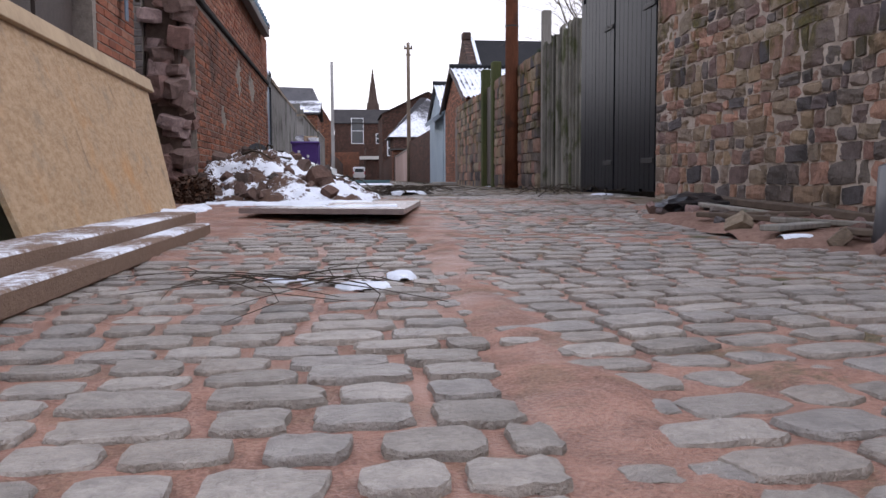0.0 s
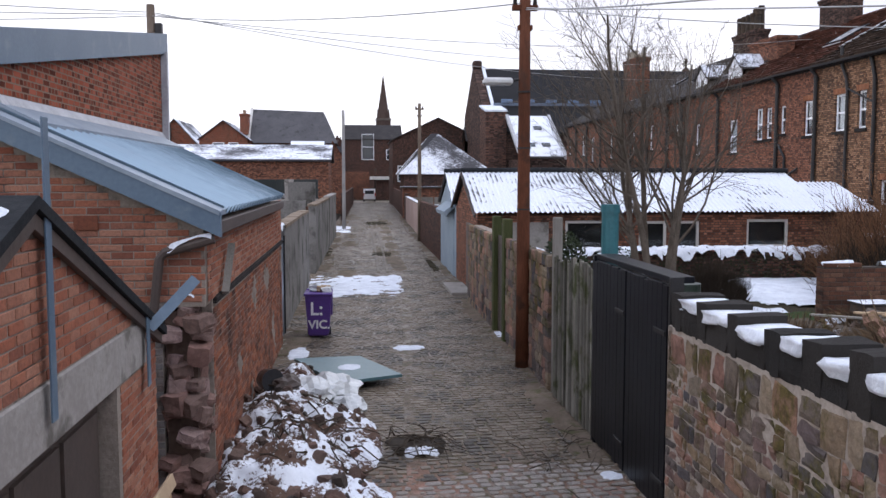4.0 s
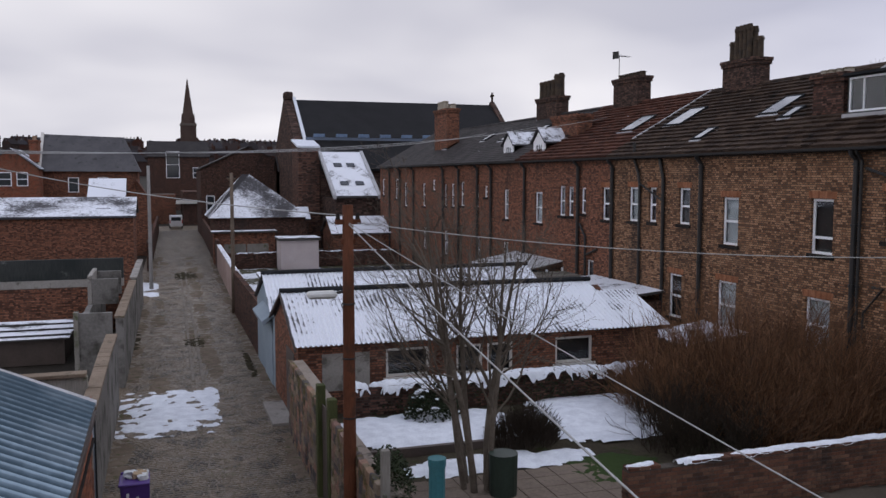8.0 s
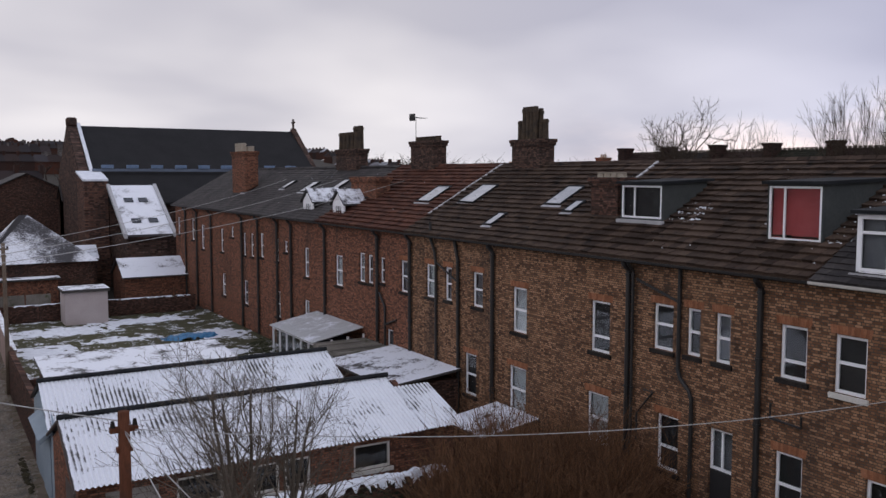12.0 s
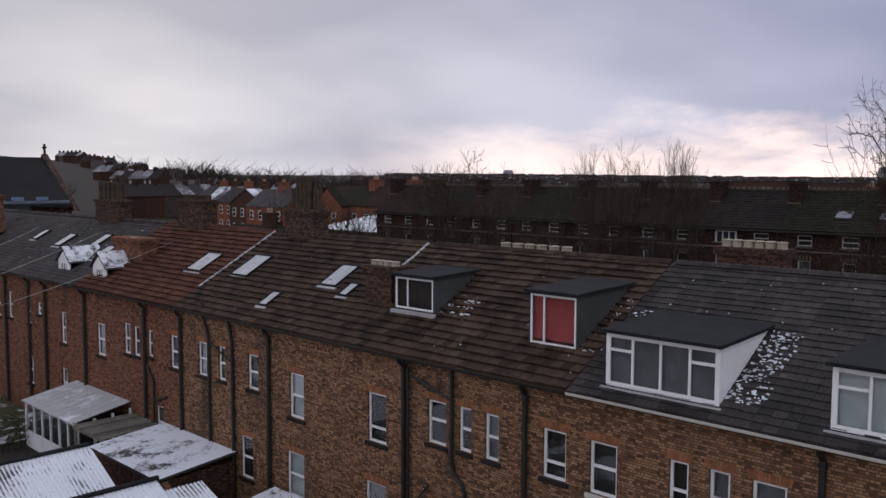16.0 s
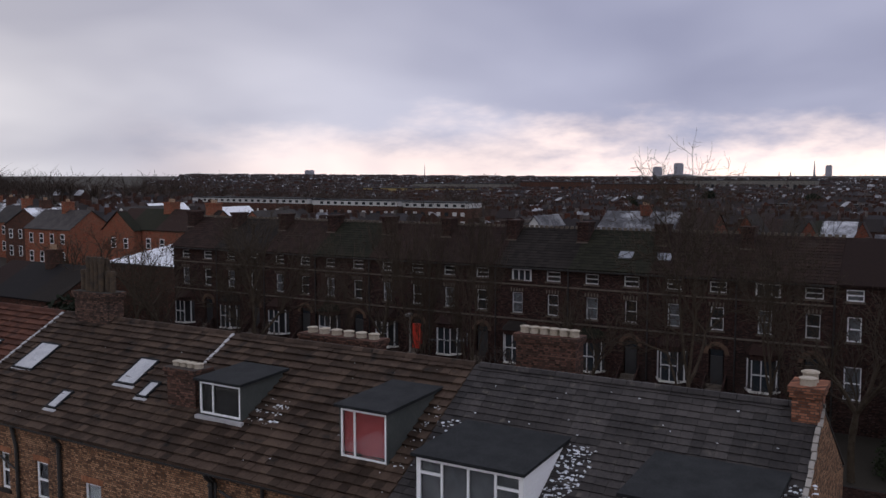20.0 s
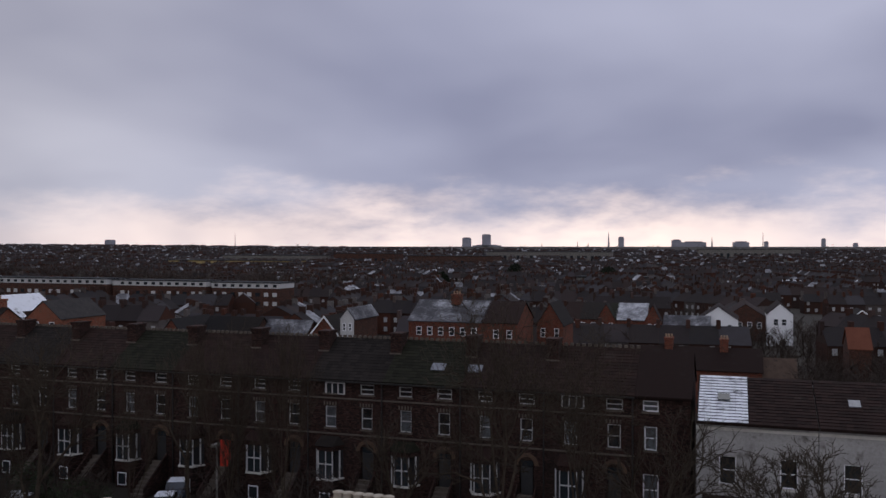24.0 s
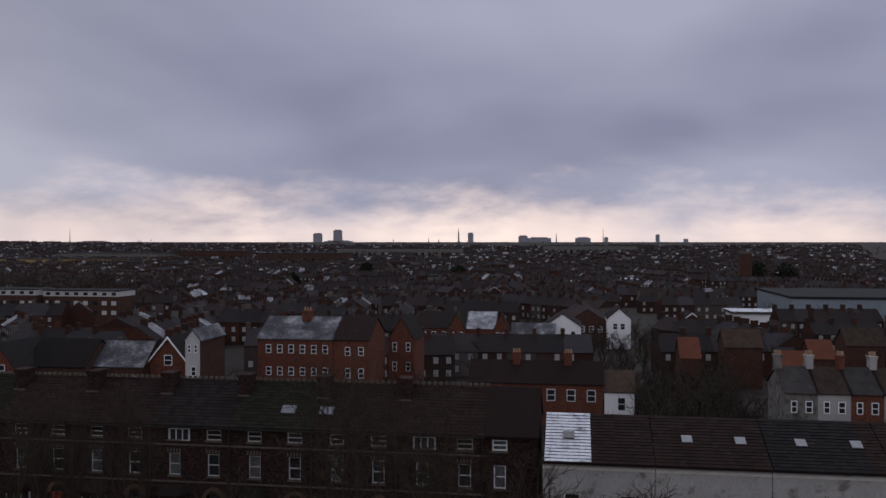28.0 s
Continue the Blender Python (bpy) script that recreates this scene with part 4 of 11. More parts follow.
DARK_POT = rough_mat("sooty_pot", (0.04, 0.035, 0.03), (0.09, 0.065, 0.045), 3.0, 20.0, 0.9)
BUFF_POT = rough_mat("buff_pot", (0.3, 0.26, 0.2), (0.4, 0.36, 0.3), 3.0, 20.0, 0.9)
chimney(31.4, 33.6, 23.2, 24.0, 12.45, [(23.6, 2, 0.9, 0.0, 0.26), (23.6, 2, 0.9, 0.74, 1.0), (23.45, 4, 1.5, 0.25, 0.75), (23.78, 4, 1.42, 0.27, 0.73)], pot_m=DARK_POT)
chimney(40.9, 43.5, 23.2, 24.0, 12.7, [(23.6, 7, 0.25)], pot_m=DARK_POT)
chimney(50.7, 53.9, 23.2, 24.0, 12.5, [(23.45, 5, 1.1, 0.04, 0.96), (23.8, 2, 1.5, 0.1, 0.5)], pot_m=DARK_POT)
chimney(64.0, 67.2, 20.2, 21.2, 12.6, [(20.5, 4, 0.65, 0.3, 0.9), (20.9, 3, 0.4)], BRICK_RED, pot_m=BUFF_POT)
chimney(42.2, 45.3, 20.3, 21.2, 10.7, [(20.7, 1, 0.02)], BRICK_RED, pot_m=BUFF_POT)
chimney(22.85, 24.25, 20.05, 20.75, 10.72, [(20.4, 4, 0.17)], BRICK_DARK, pot_m=BUFF_POT)
chimney(19.6, 23.3, 26.2, 27.0, 11.05, [(26.6, 6, 0.22)], BRICK_DARK, pot_m=BUFF_POT, z0=9.0)
chimney(12.2, 14.6, 28.4, 29.2, 11.5, [(28.8, 6, 0.25)], BRICK_DARK, pot_m=BUFF_POT, z0=8.0)
chimney(3.25, 3.95, 23.0, 24.0, 11.95, [(23.3, 1, 0.2), (23.7, 1, 0.3)], BRICK_RED, pot_m=BUFF_POT)


def aerial(x, y, z, h, turn, label):
    """A television aerial: mast, boom and rods."""
    a = thing("tv_aerial", label, "aerial", "roof aerials", (x, y, z))
    a.rotation_euler = (0, 0, radians(turn))
    part("mast", tube(bmesh.new(), [(0, 0, -0.3), (0, 0, h * 0.5), (0, 0, h)], 0.02, 0.02, 6), BLACK_IRON, a)
    part("boom", tube(bmesh.new(), [(-0.3, 0, h - 0.05), (0.3, 0, h - 0.03), (0.95, 0, h)], 0.014, 0.012, 5), BLACK_IRON, a)
    for k in range(9):
        u = -0.2 + k * 0.13
        w = 0.28 - 0.012 * k
        part("rod", tube(bmesh.new(), [(u, -w, h - 0.02), (u, 0, h - 0.02), (u, w, h - 0.02)], 0.007, 0.007, 4), BLACK_IRON, a)
    part("reflector", block(-0.33, -0.31, -0.22, 0.22, h - 0.22, h + 0.18), BLACK_IRON, a)


aerial(23.6, 43.6, 12.6, 1.5, 20, "dark television aerial on a chimney stack")
aerial(23.6, 14.4, 11.35, 0.7, 120, "bent television aerial lying low on the ridge")
# clots of snow caught on the slates beside the dormers and along the eaves
rnd = random.Random(81)
for y0, y1, x0, x1, n in ((8.6, 9.5, 18.7, 21.2, 190), (2.9, 3.7, 19.0, 21.2, 90), (19.2, 20.4, 19.9, 21.0, 130), (13.75, 14.3, 19.4, 21.8, 60), (12.8, 13.6, 20.6, 21.4, 20), (3.4, 23.0, 18.3, 23.2, 60), (24.4, 56.0, 18.4, 23.3, 60)):
    vs, fs = [], []
    for k in range(n):
        y, x = rnd.uniform(y0, y1), rnd.uniform(x0, x1)
        big = (y1 - y0) < 2
        a, b, t = rnd.uniform(0.012, 0.05 if big else 0.03), rnd.uniform(0.02, 0.085 if big else 0.05), rnd.uniform(0.05, 0.062)
        k0 = len(vs)
        for i in range(8):
            w = 2 * math.pi * i / 8
            q = rnd.uniform(0.6, 1.1)
            p = Vector((x, y, roof_z(x))) + SLOPE * (a * q * math.cos(w)) + Vector((0, b * q * math.sin(w), 0)) + SLOPE_UP * 0.03
            vs.append(tuple(p))
        vs.append(tuple(Vector((x, y, roof_z(x))) + SLOPE_UP * t))
        fs += [(k0 + i, k0 + (i + 1) % 8, k0 + 8) for i in range(8)]
    me = bpy.data.meshes.new("roof_snow")
    me.from_pydata(vs, [], fs)
    me.materials.append(SNOW)
    tagged(new("roof_snow", me), "clots of snow left on the roof tiles", "snow", "", "stuff")

# ---- the back lane ----


def piece_mat(name, tones, rough=0.85, bump=0.4, fine=25.0, moss=None, dark=None, wet=0.0):
    """For bricks, stones and setts: each piece takes its own tone; grain, stains and an optional moss with height limits."""
    if name in MATS:
        return MATS[name]
    t = Tree(name)
    info = t.n("ShaderNodeObjectInfo")
    r = t.math("FRACT", t.math("ADD", info.outputs["Random"], t.geo.outputs["Random Per Island"]), 0.0)
    cr = t.n("ShaderNodeValToRGB")
    cr.color_ramp.interpolation = "LINEAR"
    while len(cr.color_ramp.elements) < len(tones):
        cr.color_ramp.elements.new(0.5)
    for i, c in enumerate(tones):
        e = cr.color_ramp.elements[i]
        e.position, e.color = i / (len(tones) - 1), (*c, 1)
    t.link(r, cr.inputs[0])
    c = cr.outputs[0]
    n2 = t.noise(fine, 6.0, 0.7)
    c = t.mix(t.ramp(n2, 0.3, 0.75, 0.0, 0.65), c, t.mix(0.65, c, (0.03, 0.026, 0.022)))
    if dark:
        c = t.mix(t.ramp(t.noise(1.3, 5.0, 0.6), *dark), c, t.mix(0.75, c, (0.02, 0.019, 0.018)))
    if moss:
        s = t.n("ShaderNodeSeparateXYZ")
        t.link(t.pos, s.inputs[0])
        f = t.math("MULTIPLY", t.ramp(t.noise(2.6, 6.0, 0.7), 0.46, 0.64, 0.0, 0.85), t.ramp(s.outputs["Z"], *moss))
        c = t.mix(f, c, t.mix(t.ramp(t.noise(22.0, 4.0, 0.7), 0.3, 0.7), (0.045, 0.045, 0.012), (0.15, 0.125, 0.03)))
    g = t.noise(fine * 5.0, 4.0, 0.75)
    c = t.mix(t.ramp(g, 0.35, 0.7, 0.0, 0.5), c, t.mix(0.5, c, (0.02, 0.018, 0.016)))
    t.bump(t.math("ADD", t.math("ADD", n2, t.math("MULTIPLY", g, 0.5)), t.math("MULTIPLY", t.noise(5.0, 3.0), 0.8)), bump, 0.02)
    MATS[name] = t.done(c, t.ramp(t.noise(3.0), 0.3, 0.7, rough - wet, rough), 0.0, 0.4 if wet else 0.12)
    return MATS[name]


SETT = piece_mat("stone_sett", [(0.275, 0.24, 0.203), (0.365, 0.322, 0.276), (0.315, 0.285, 0.255), (0.455, 0.405, 0.35), (0.34, 0.292, 0.245)], 0.62, 1.0, 20.0, wet=0.25, dark=(0.5, 0.75))
SETT_FAR = piece_mat("dirty_stone_sett", [(0.155, 0.116, 0.074), (0.215, 0.168, 0.116), (0.176, 0.136, 0.094), (0.265, 0.213, 0.153), (0.12, 0.091, 0.06)], 0.55, 0.8, 16.0, wet=0.2, dark=(0.45, 0.62))
SANDSTONE = piece_mat("rubble_sandstone", [(0.276, 0.204, 0.132), (0.396, 0.228, 0.162), (0.12, 0.108, 0.106), (0.348, 0.252, 0.156), (0.084, 0.079, 0.084), (0.18, 0.15, 0.132), (0.48, 0.27, 0.192), (0.09, 0.086, 0.092), (0.36, 0.282, 0.192), (0.228, 0.18, 0.15), (0.12, 0.11, 0.114), (0.36, 0.198, 0.15)], 0.85, 1.0, 14.0, moss=(0.7, 1.35), dark=(0.5, 0.72))
OLD_BRICK = piece_mat("old_red_brick", [(0.34, 0.12, 0.07), (0.4, 0.16, 0.095), (0.23, 0.085, 0.055), (0.44, 0.215, 0.14), (0.3, 0.12, 0.075)], 0.9, 0.5, 30.0, dark=(0.62, 0.85))
CRUMBLED = piece_mat("crumbling_brick", [(0.33, 0.11, 0.055), (0.38, 0.155, 0.09), (0.2, 0.075, 0.045), (0.3, 0.15, 0.105), (0.15, 0.06, 0.04)], 0.95, 1.0, 18.0, dark=(0.5, 0.72))
PINK_STONE = piece_mat("broken_red_sandstone", [(0.32, 0.2, 0.17), (0.24, 0.135, 0.11), (0.37, 0.26, 0.235), (0.17, 0.11, 0.09), (0.27, 0.18, 0.155)], 0.95, 0.9, 16.0)
MORTAR = rough_mat("old_mortar", (0.2, 0.165, 0.135), (0.28, 0.24, 0.2), 1.2, 30.0, 0.95, 0.6, stain=(0.09, 0.08, 0.07))
COPING = piece_mat("black_coping", [(0.018, 0.018, 0.018), (0.03, 0.028, 0.026), (0.042, 0.038, 0.034)], 0.9, 0.8, 14.0)
BLUE_STEEL = rough_mat("blue_grey_steel", (0.075, 0.115, 0.16), (0.1, 0.145, 0.19), 1.2, 20.0, 0.4, 0.05, stain=(0.13, 0.17, 0.2))
BLUE_SHEET = rough_mat("blue_grey_sheet", (0.16, 0.22, 0.29), (0.2, 0.27, 0.34), 0.8, 14.0, 0.3, 0.05, metal=0.7, stain=(0.24, 0.3, 0.36))
def plywood():
    """Weathered sheathing: pressed strands, grey mottling and an orange water stain."""
    t = Tree("weathered_plywood")
    strand, fleck = t.noise(30.0, 4.0, 0.7, stretch=(1.0, 0.45, 1.0)), t.noise(85.0, 3.0, 0.7, stretch=(1.0, 1.0, 0.5))
    c = t.mix(t.ramp(strand, 0.33, 0.67), (0.31, 0.205, 0.115), (0.42, 0.295, 0.18))
    c = t.mix(t.ramp(fleck, 0.56, 0.74, 0.0, 0.5), c, (0.17, 0.115, 0.07))
    c = t.mix(t.ramp(t.noise(5.0, 5.0, 0.7), 0.5, 0.7, 0.0, 0.6), c, (0.235, 0.19, 0.135))
    c = t.mix(t.ramp(t.noise(1.3, 4.0, 0.6), 0.54, 0.68, 0.0, 0.75), c, (0.42, 0.22, 0.085))
    c = t.mix(t.ramp(t.noise(2.6, 6.0, 0.75, stretch=(1, 2.2, 0.5)), 0.6, 0.72, 0.0, 0.55), c, (0.12, 0.095, 0.07))
    t.bump(t.math("ADD", strand, t.math("MULTIPLY", fleck, 0.7)), 0.8, 0.008)
    return t.done(c, 0.85, 0.0, 0.15)


PLY = plywood()
PLY_EDGE = rough_mat("raw_timber", (0.34, 0.25, 0.16), (0.44, 0.33, 0.21), 2.0, 12.0, 0.85, 0.2)
DARK_WOOD = rough_mat("dark_brown_paint", (0.048, 0.034, 0.027), (0.072, 0.052, 0.042), 1.5, 18.0, 0.6, 0.15)
RUST_POLE = rough_mat("rust_brown_pole", (0.075, 0.03, 0.017), (0.13, 0.05, 0.027), 1.2, 18.0, 0.9, 0.5, stretch=(3, 3, 0.4), stain=(0.06, 0.03, 0.02))
GATE_BLACK = rough_mat("black_gate_paint", (0.005, 0.0055, 0.007), (0.012, 0.013, 0.016), 0.9, 10.0, 0.35, 0.05, stretch=(5, 5, 0.4), stain=(0.035, 0.037, 0.042), stain_at=(0.66, 0.82), spec=0.1)
GREEN_WOOD = rough_mat("mossy_green_post", (0.05, 0.06, 0.025), (0.08, 0.085, 0.035), 1.5, 14.0, 0.9, 0.4, stretch=(4, 4, 0.5))
TEAL = rough_mat("teal_plastic", (0.02, 0.095, 0.11), (0.032, 0.135, 0.15), 1.5, 20.0, 0.5, 0.05)
PURPLE = rough_mat("purple_plastic", (0.055, 0.02, 0.15), (0.075, 0.03, 0.19), 1.5, 20.0, 0.5, 0.05)
BLACK_PLASTIC = rough_mat("black_plastic", (0.012, 0.012, 0.013), (0.022, 0.022, 0.024), 2.0, 16.0, 0.3, 0.4)
RENDER_GREY = rough_mat("grey_render", (0.135, 0.128, 0.118), (0.215, 0.203, 0.187), 0.5, 12.0, 0.93, 0.35, stain=(0.06, 0.057, 0.048), stain_at=(0.46, 0.68))
PLASTIC_SHEET = rough_mat("crumpled_polythene", (0.45, 0.46, 0.46), (0.6, 0.61, 0.6), 3.0, 14.0, 0.35, 0.5)
WHITE_PAINT = plain_mat("white_paint", (0.75, 0.75, 0.75), 0.6)


def mesh_of(name, bm, material):
    me = bpy.data.meshes.new(name)
    bm.to_mesh(me)
    bm.free()
    me.materials.append(material)
    return me


def lump(seed, rough=0.12, cuts=2, squash=1.0):
    """A unit stone, a worn cube from -0.5 to 0.5."""
    bm = bmesh.new()
    bmesh.ops.create_cube(bm, size=1.0)
    bmesh.ops.subdivide_edges(bm, edges=bm.edges[:], cuts=cuts, use_grid_fill=True)
    for v in bm.verts:
        n = v.co.normalized() * 0.62
        v.co = v.co.lerp(n, 0.28 * squash)
        v.co += Vector(noise.noise_vector(v.co * 1.7 + Vector((seed * 7.3, seed * 3.1, 0)))) * rough
    return bm


def brick_pieces(parent, axis, face, out, u0, u1, z0, z1, inside, material, pieces=True, length=0.215, high=0.065, joint=0.011, seed=1, name="brick", proud=0.008):
    """Bricks laid in courses on a wall's face; inside(u, z) says where there are any. pieces: each an object of its own; otherwise one joined part."""
    rnd = random.Random(seed)
    put = (lambda u, d, z: (face + out * d, u, z)) if axis == "x" else (lambda u, d, z: (u, face + out * d, z))
    me = None
    allv, allf = [], []
    if pieces:
        bm = block(-0.5, 0.5, -0.5, 0.5, -0.5, 0.5, 0.0)
        bmesh.ops.bevel(bm, geom=[e for e in bm.edges], offset=0.06, segments=1, affect="EDGES")
        me = mesh_of(name, bm, material)
    row, z = 0, z0
    while z + high * 0.6 < z1:
        u = u0 - (length + joint) * (0.5 if row % 2 else 0.0)
        while u < u1:
            a, b = max(u, u0), min(u + length, u1)
            if b - a > 0.04 and inside((a + b) / 2, z + high / 2):
                d = proud + rnd.uniform(-0.004, 0.004)
                if pieces:
                    ob = share(name, me, parent, Matrix.Identity(4))
                    c = put((a + b) / 2, d - 0.03, z + high / 2)
                    size = (0.06, b - a, high) if axis == "x" else (b - a, 0.06, high)
                    ob.matrix_basis = Matrix.Translation(c) @ Matrix.Diagonal((*size, 1)).to_4x4()
                else:
                    k = len(allv)
                    e = 0.006
                    for uu, zz, dd in ((a, z, 0), (b, z, 0), (b, z + high, 0), (a, z + high, 0), (a + e, z + e, d), (b - e, z + e, d), (b - e, z + high - e, d), (a + e, z + high - e, d)):
                        allv.append(put(uu, dd, zz))
                    allf += [(k + 4, k + 5, k + 6, k + 7), (k, k + 1, k + 5, k + 4), (k + 1, k + 2, k + 6, k + 5), (k + 2, k + 3, k + 7, k + 6), (k + 3, k, k + 4, k + 7)]
            u += length + joint
        z += high + joint
        row += 1
    if not pieces:
        me = bpy.data.meshes.new("brickwork")
        me.from_pydata(allv, [], allf)
        me.materials.append(material)
        ob = new("brickwork", me)
        ob.parent = parent
        tagged(ob, kind="stuff")


def blob(cx, cy, rx, ry, h, seed, material, name, label, category, base=None, cell=0.06, thr=0.0, rough=0.5, scale=2.0, parent=None, kind=""):
    """A low irregular layer (snow, mud, litter) that thins out to an uneven edge."""
    nx, ny = int(2 * rx / cell) + 2, int(2 * ry / cell) + 2
    base = base or (lambda x, y: ground_z(x, y) + 0.012)
    zs, vs, fs, idx = {}, [], [], {}
    for i in range(nx):
        for j in range(ny):
            x, y = cx - rx + 2 * rx * i / (nx - 1), cy - ry + 2 * ry * j / (ny - 1)
            e = 1 - ((x - cx) / rx) ** 2 - ((y - cy) / ry) ** 2
            n = noise.fractal((x * scale + seed, y * scale, seed * 0.7), 1.0, 2.0, 4)
            zs[i, j] = (x, y, e + rough * n * 1.6 - thr)
    for i in range(nx - 1):
        for j in range(ny - 1):
            q = [(i, j), (i + 1, j), (i + 1, j + 1), (i, j + 1)]
            if any(zs[k][2] > 0 for k in q):
                f = []
                for k in q:
                    if k not in idx:
                        x, y, e = zs[k]
                        idx[k] = len(vs)
                        # swells from its edge and dives under the support beyond it
                        rise = (1 - math.exp(-3.0 * e)) * (0.8 + 0.4 * noise.noise((x * 7, y * 7, seed))) if e > 0 else max(3.0 * e, -1.2)
                        vs.append((x, y, base(x, y) + h * rise))
                    f.append(idx[k])
                fs.append(f)
    me = bpy.data.meshes.new(name)
    me.from_pydata(vs, [], fs)
    me.materials.append(material)
    me.polygons.foreach_set("use_smooth", [True] * len(fs))
    ob = new(name, me)
    if parent is not None:
        ob.parent = parent
        return ob
    return tagged(ob, label, category, "", kind or "stuff")


# ---- garage with the brown door, on the west side of the lane ----
GX = -3.0
garage = thing("garage", "red brick garage with a concrete lintel and low gable", "garage")
gable_z = lambda y: 3.3 - 0.405 * abs(y - 5.1)
for a, b in ((2.0, 3.2), (6.92, 8.25)):
    part("wall", block(GX - 0.23, GX, a, b, -0.4, 1.777), MORTAR, garage)
bm = bmesh.new()
prism(bm, [(2.0, 1.78), (8.25, 1.78), (8.25, 2.0), (5.1, 3.27), (2.0, 2.02)], GX - 0.23, GX, "x")
part("gable", bm, MORTAR, garage)
bm = block(GX - 0.18, GX + 0.02, 2.9, 7.85, 1.79, 2.2, 0.012)
part("lintel", bm, CONCRETE, garage, "stained concrete lintel")
bm = bmesh.new()
prism(bm, [(1.8, 1.97), (5.1, 3.3), (8.4, 1.95), (8.4, 2.03), (5.1, 3.38), (1.8, 2.05)], GX - 5.0, GX + 0.09, "x")
part("roof", bm, LEAD, garage)
bm = bmesh.new()
prism(bm, [(4.0, 2.84), (5.1, 3.28), (8.32, 1.97), (8.32, 1.88), (5.1, 3.18), (4.0, 2.74)], GX + 0.012, GX + 0.06, "x")
part("verge_board", bm, DARK_WOOD, garage)
for a, b in ((2.0, 2.24), (8.0, 8.24)):
    part("side_wall", block(GX - 5.0, GX - 0.235, a, b, -0.4, 2.0), BRICK_RED, garage)
part("back_wall", block(GX - 5.0, GX - 4.77, 2.25, 7.99, -0.4, 2.0), BRICK_RED, garage)
brick_pieces(garage, "x", GX, 1, 2.2, 8.25, 2.215, 3.24, lambda u, z: z < gable_z(u) - 0.1, OLD_BRICK, True, seed=3)
brick_pieces(garage, "x", GX, 1, 7.02, 8.25, -0.12, 2.18, lambda u, z: (z < 1.76 or u > 7.86) and z < gable_z(u) - 0.06, OLD_BRICK, True, seed=4)
door = part("garage_door", block(GX - 0.2, GX - 0.15, 3.22, 6.9, -0.35, 1.775), DARK_WOOD, garage, "dark brown panelled timber door")
for k in range(4):
    for z0, z1 in ((-0.1, 0.55), (0.68, 1.62)):
        y0 = 3.32 + k * 0.89
        bm = block(GX - 0.148, GX - 0.12, y0, y0 + 0.8, z0, z1)
        front = [f for f in bm.faces if f.normal.x > 0.9]
        for wide, deep in ((0.05, 0.0), (0.012, -0.022), (0.06, 0.0), (0.02, 0.014)):
            bmesh.ops.inset_region(bm, faces=front, thickness=wide, depth=deep)
        part("door_panel", bm, DARK_WOOD, door)
part("door_post", block(GX - 0.16, GX - 0.04, 6.925, 7.01, -0.3, 1.775, 0.006), DARK_WOOD, garage)
# loose blue steel strips hanging on the front
part("steel_strip", block(GX + 0.062, GX + 0.075, 5.24, 5.34, 1.97, 3.85, 0.003), BLUE_STEEL, garage, "blue steel strip")
part("steel_strip", block(GX + 0.062, GX + 0.075, 7.68, 7.78, 1.6, 2.24, 0.003), BLUE_STEEL, garage, "blue steel strip")
bm = bmesh.new()
box(bm, -0.05, 0.05, -0.006, 0.006, 0, 0.62, pose(GX + 0.07, 7.78, 2.12, -25, 42, 0))
part("steel_strip", bm, BLUE_STEEL, garage, "bent blue steel strip")
blob(GX - 0.5, 4.6, 0.55, 0.6, 0.1, 3, SNOW, "snow", "snow lying on the garage roof", "snow", lambda x, y: gable_z(y) + 0.09, 0.05)

# ---- brick workshop with the blue sheet roof ----
WX = -2.6
shop = thing("workshop", "old brick workshop with a blue-grey metal sheet roof", "workshop")
part("lane_wall", block(WX - 0.35, WX - 0.01, 9.25, 17.95, -0.4, 3.02), MORTAR, shop)
bm = bmesh.new()
prism(bm, [(-5.0, -0.4), (-3.06, -0.4), (-3.06, 2.15), (-2.62, 2.15), (-2.62, 2.98), (-4.9, 4.0)], 8.87, 9.2, "y")
part("end_wall", bm, MORTAR, shop)
brick_pieces(shop, "y", 8.87, -1, -4.9, WX - 0.01, 2.2, 4.0, lambda u, z: z < 2.98 + (-2.62 - u) * 0.45 - 0.1, OLD_BRICK, False, seed=6)
brick_pieces(shop, "y", 8.87, -1, -3.35, -3.06, -0.1, 2.2, lambda u, z: True, piece_mat("painted_grey_brick", [(0.24, 0.23, 0.22), (0.2, 0.16, 0.14), (0.3, 0.29, 0.28)], 0.9), False, seed=7)
worn = lambda u, z: noise.noise((u * 1.1, z * 1.4, 4.0)) > -0.42 or z > 2.0
brick_pieces(shop, "x", WX - 0.01, 1, 9.0, 11.0, -0.1, 3.0, lambda u, z: z > 2.2 and worn(u, z), OLD_BRICK, False, seed=8)
brick_pieces(shop, "x", WX - 0.01, 1, 11.0, 17.9, 2.2, 3.0, worn, OLD_BRICK, False, seed=9)
brick_pieces(shop, "x", WX - 0.01, 1, 9.28, 12.6, -0.05, 2.1, worn, CRUMBLED, True, seed=10)
brick_pieces(shop, "x", WX - 0.01, 1, 12.6, 17.9, -0.05, 2.12, worn, CRUMBLED, False, seed=11)
part("coping_band", block(WX - 0.1, WX + 0.035, 9.3, 17.9, 2.12, 2.19, 0.01), STONE_SILL, shop, "sooty stone band")
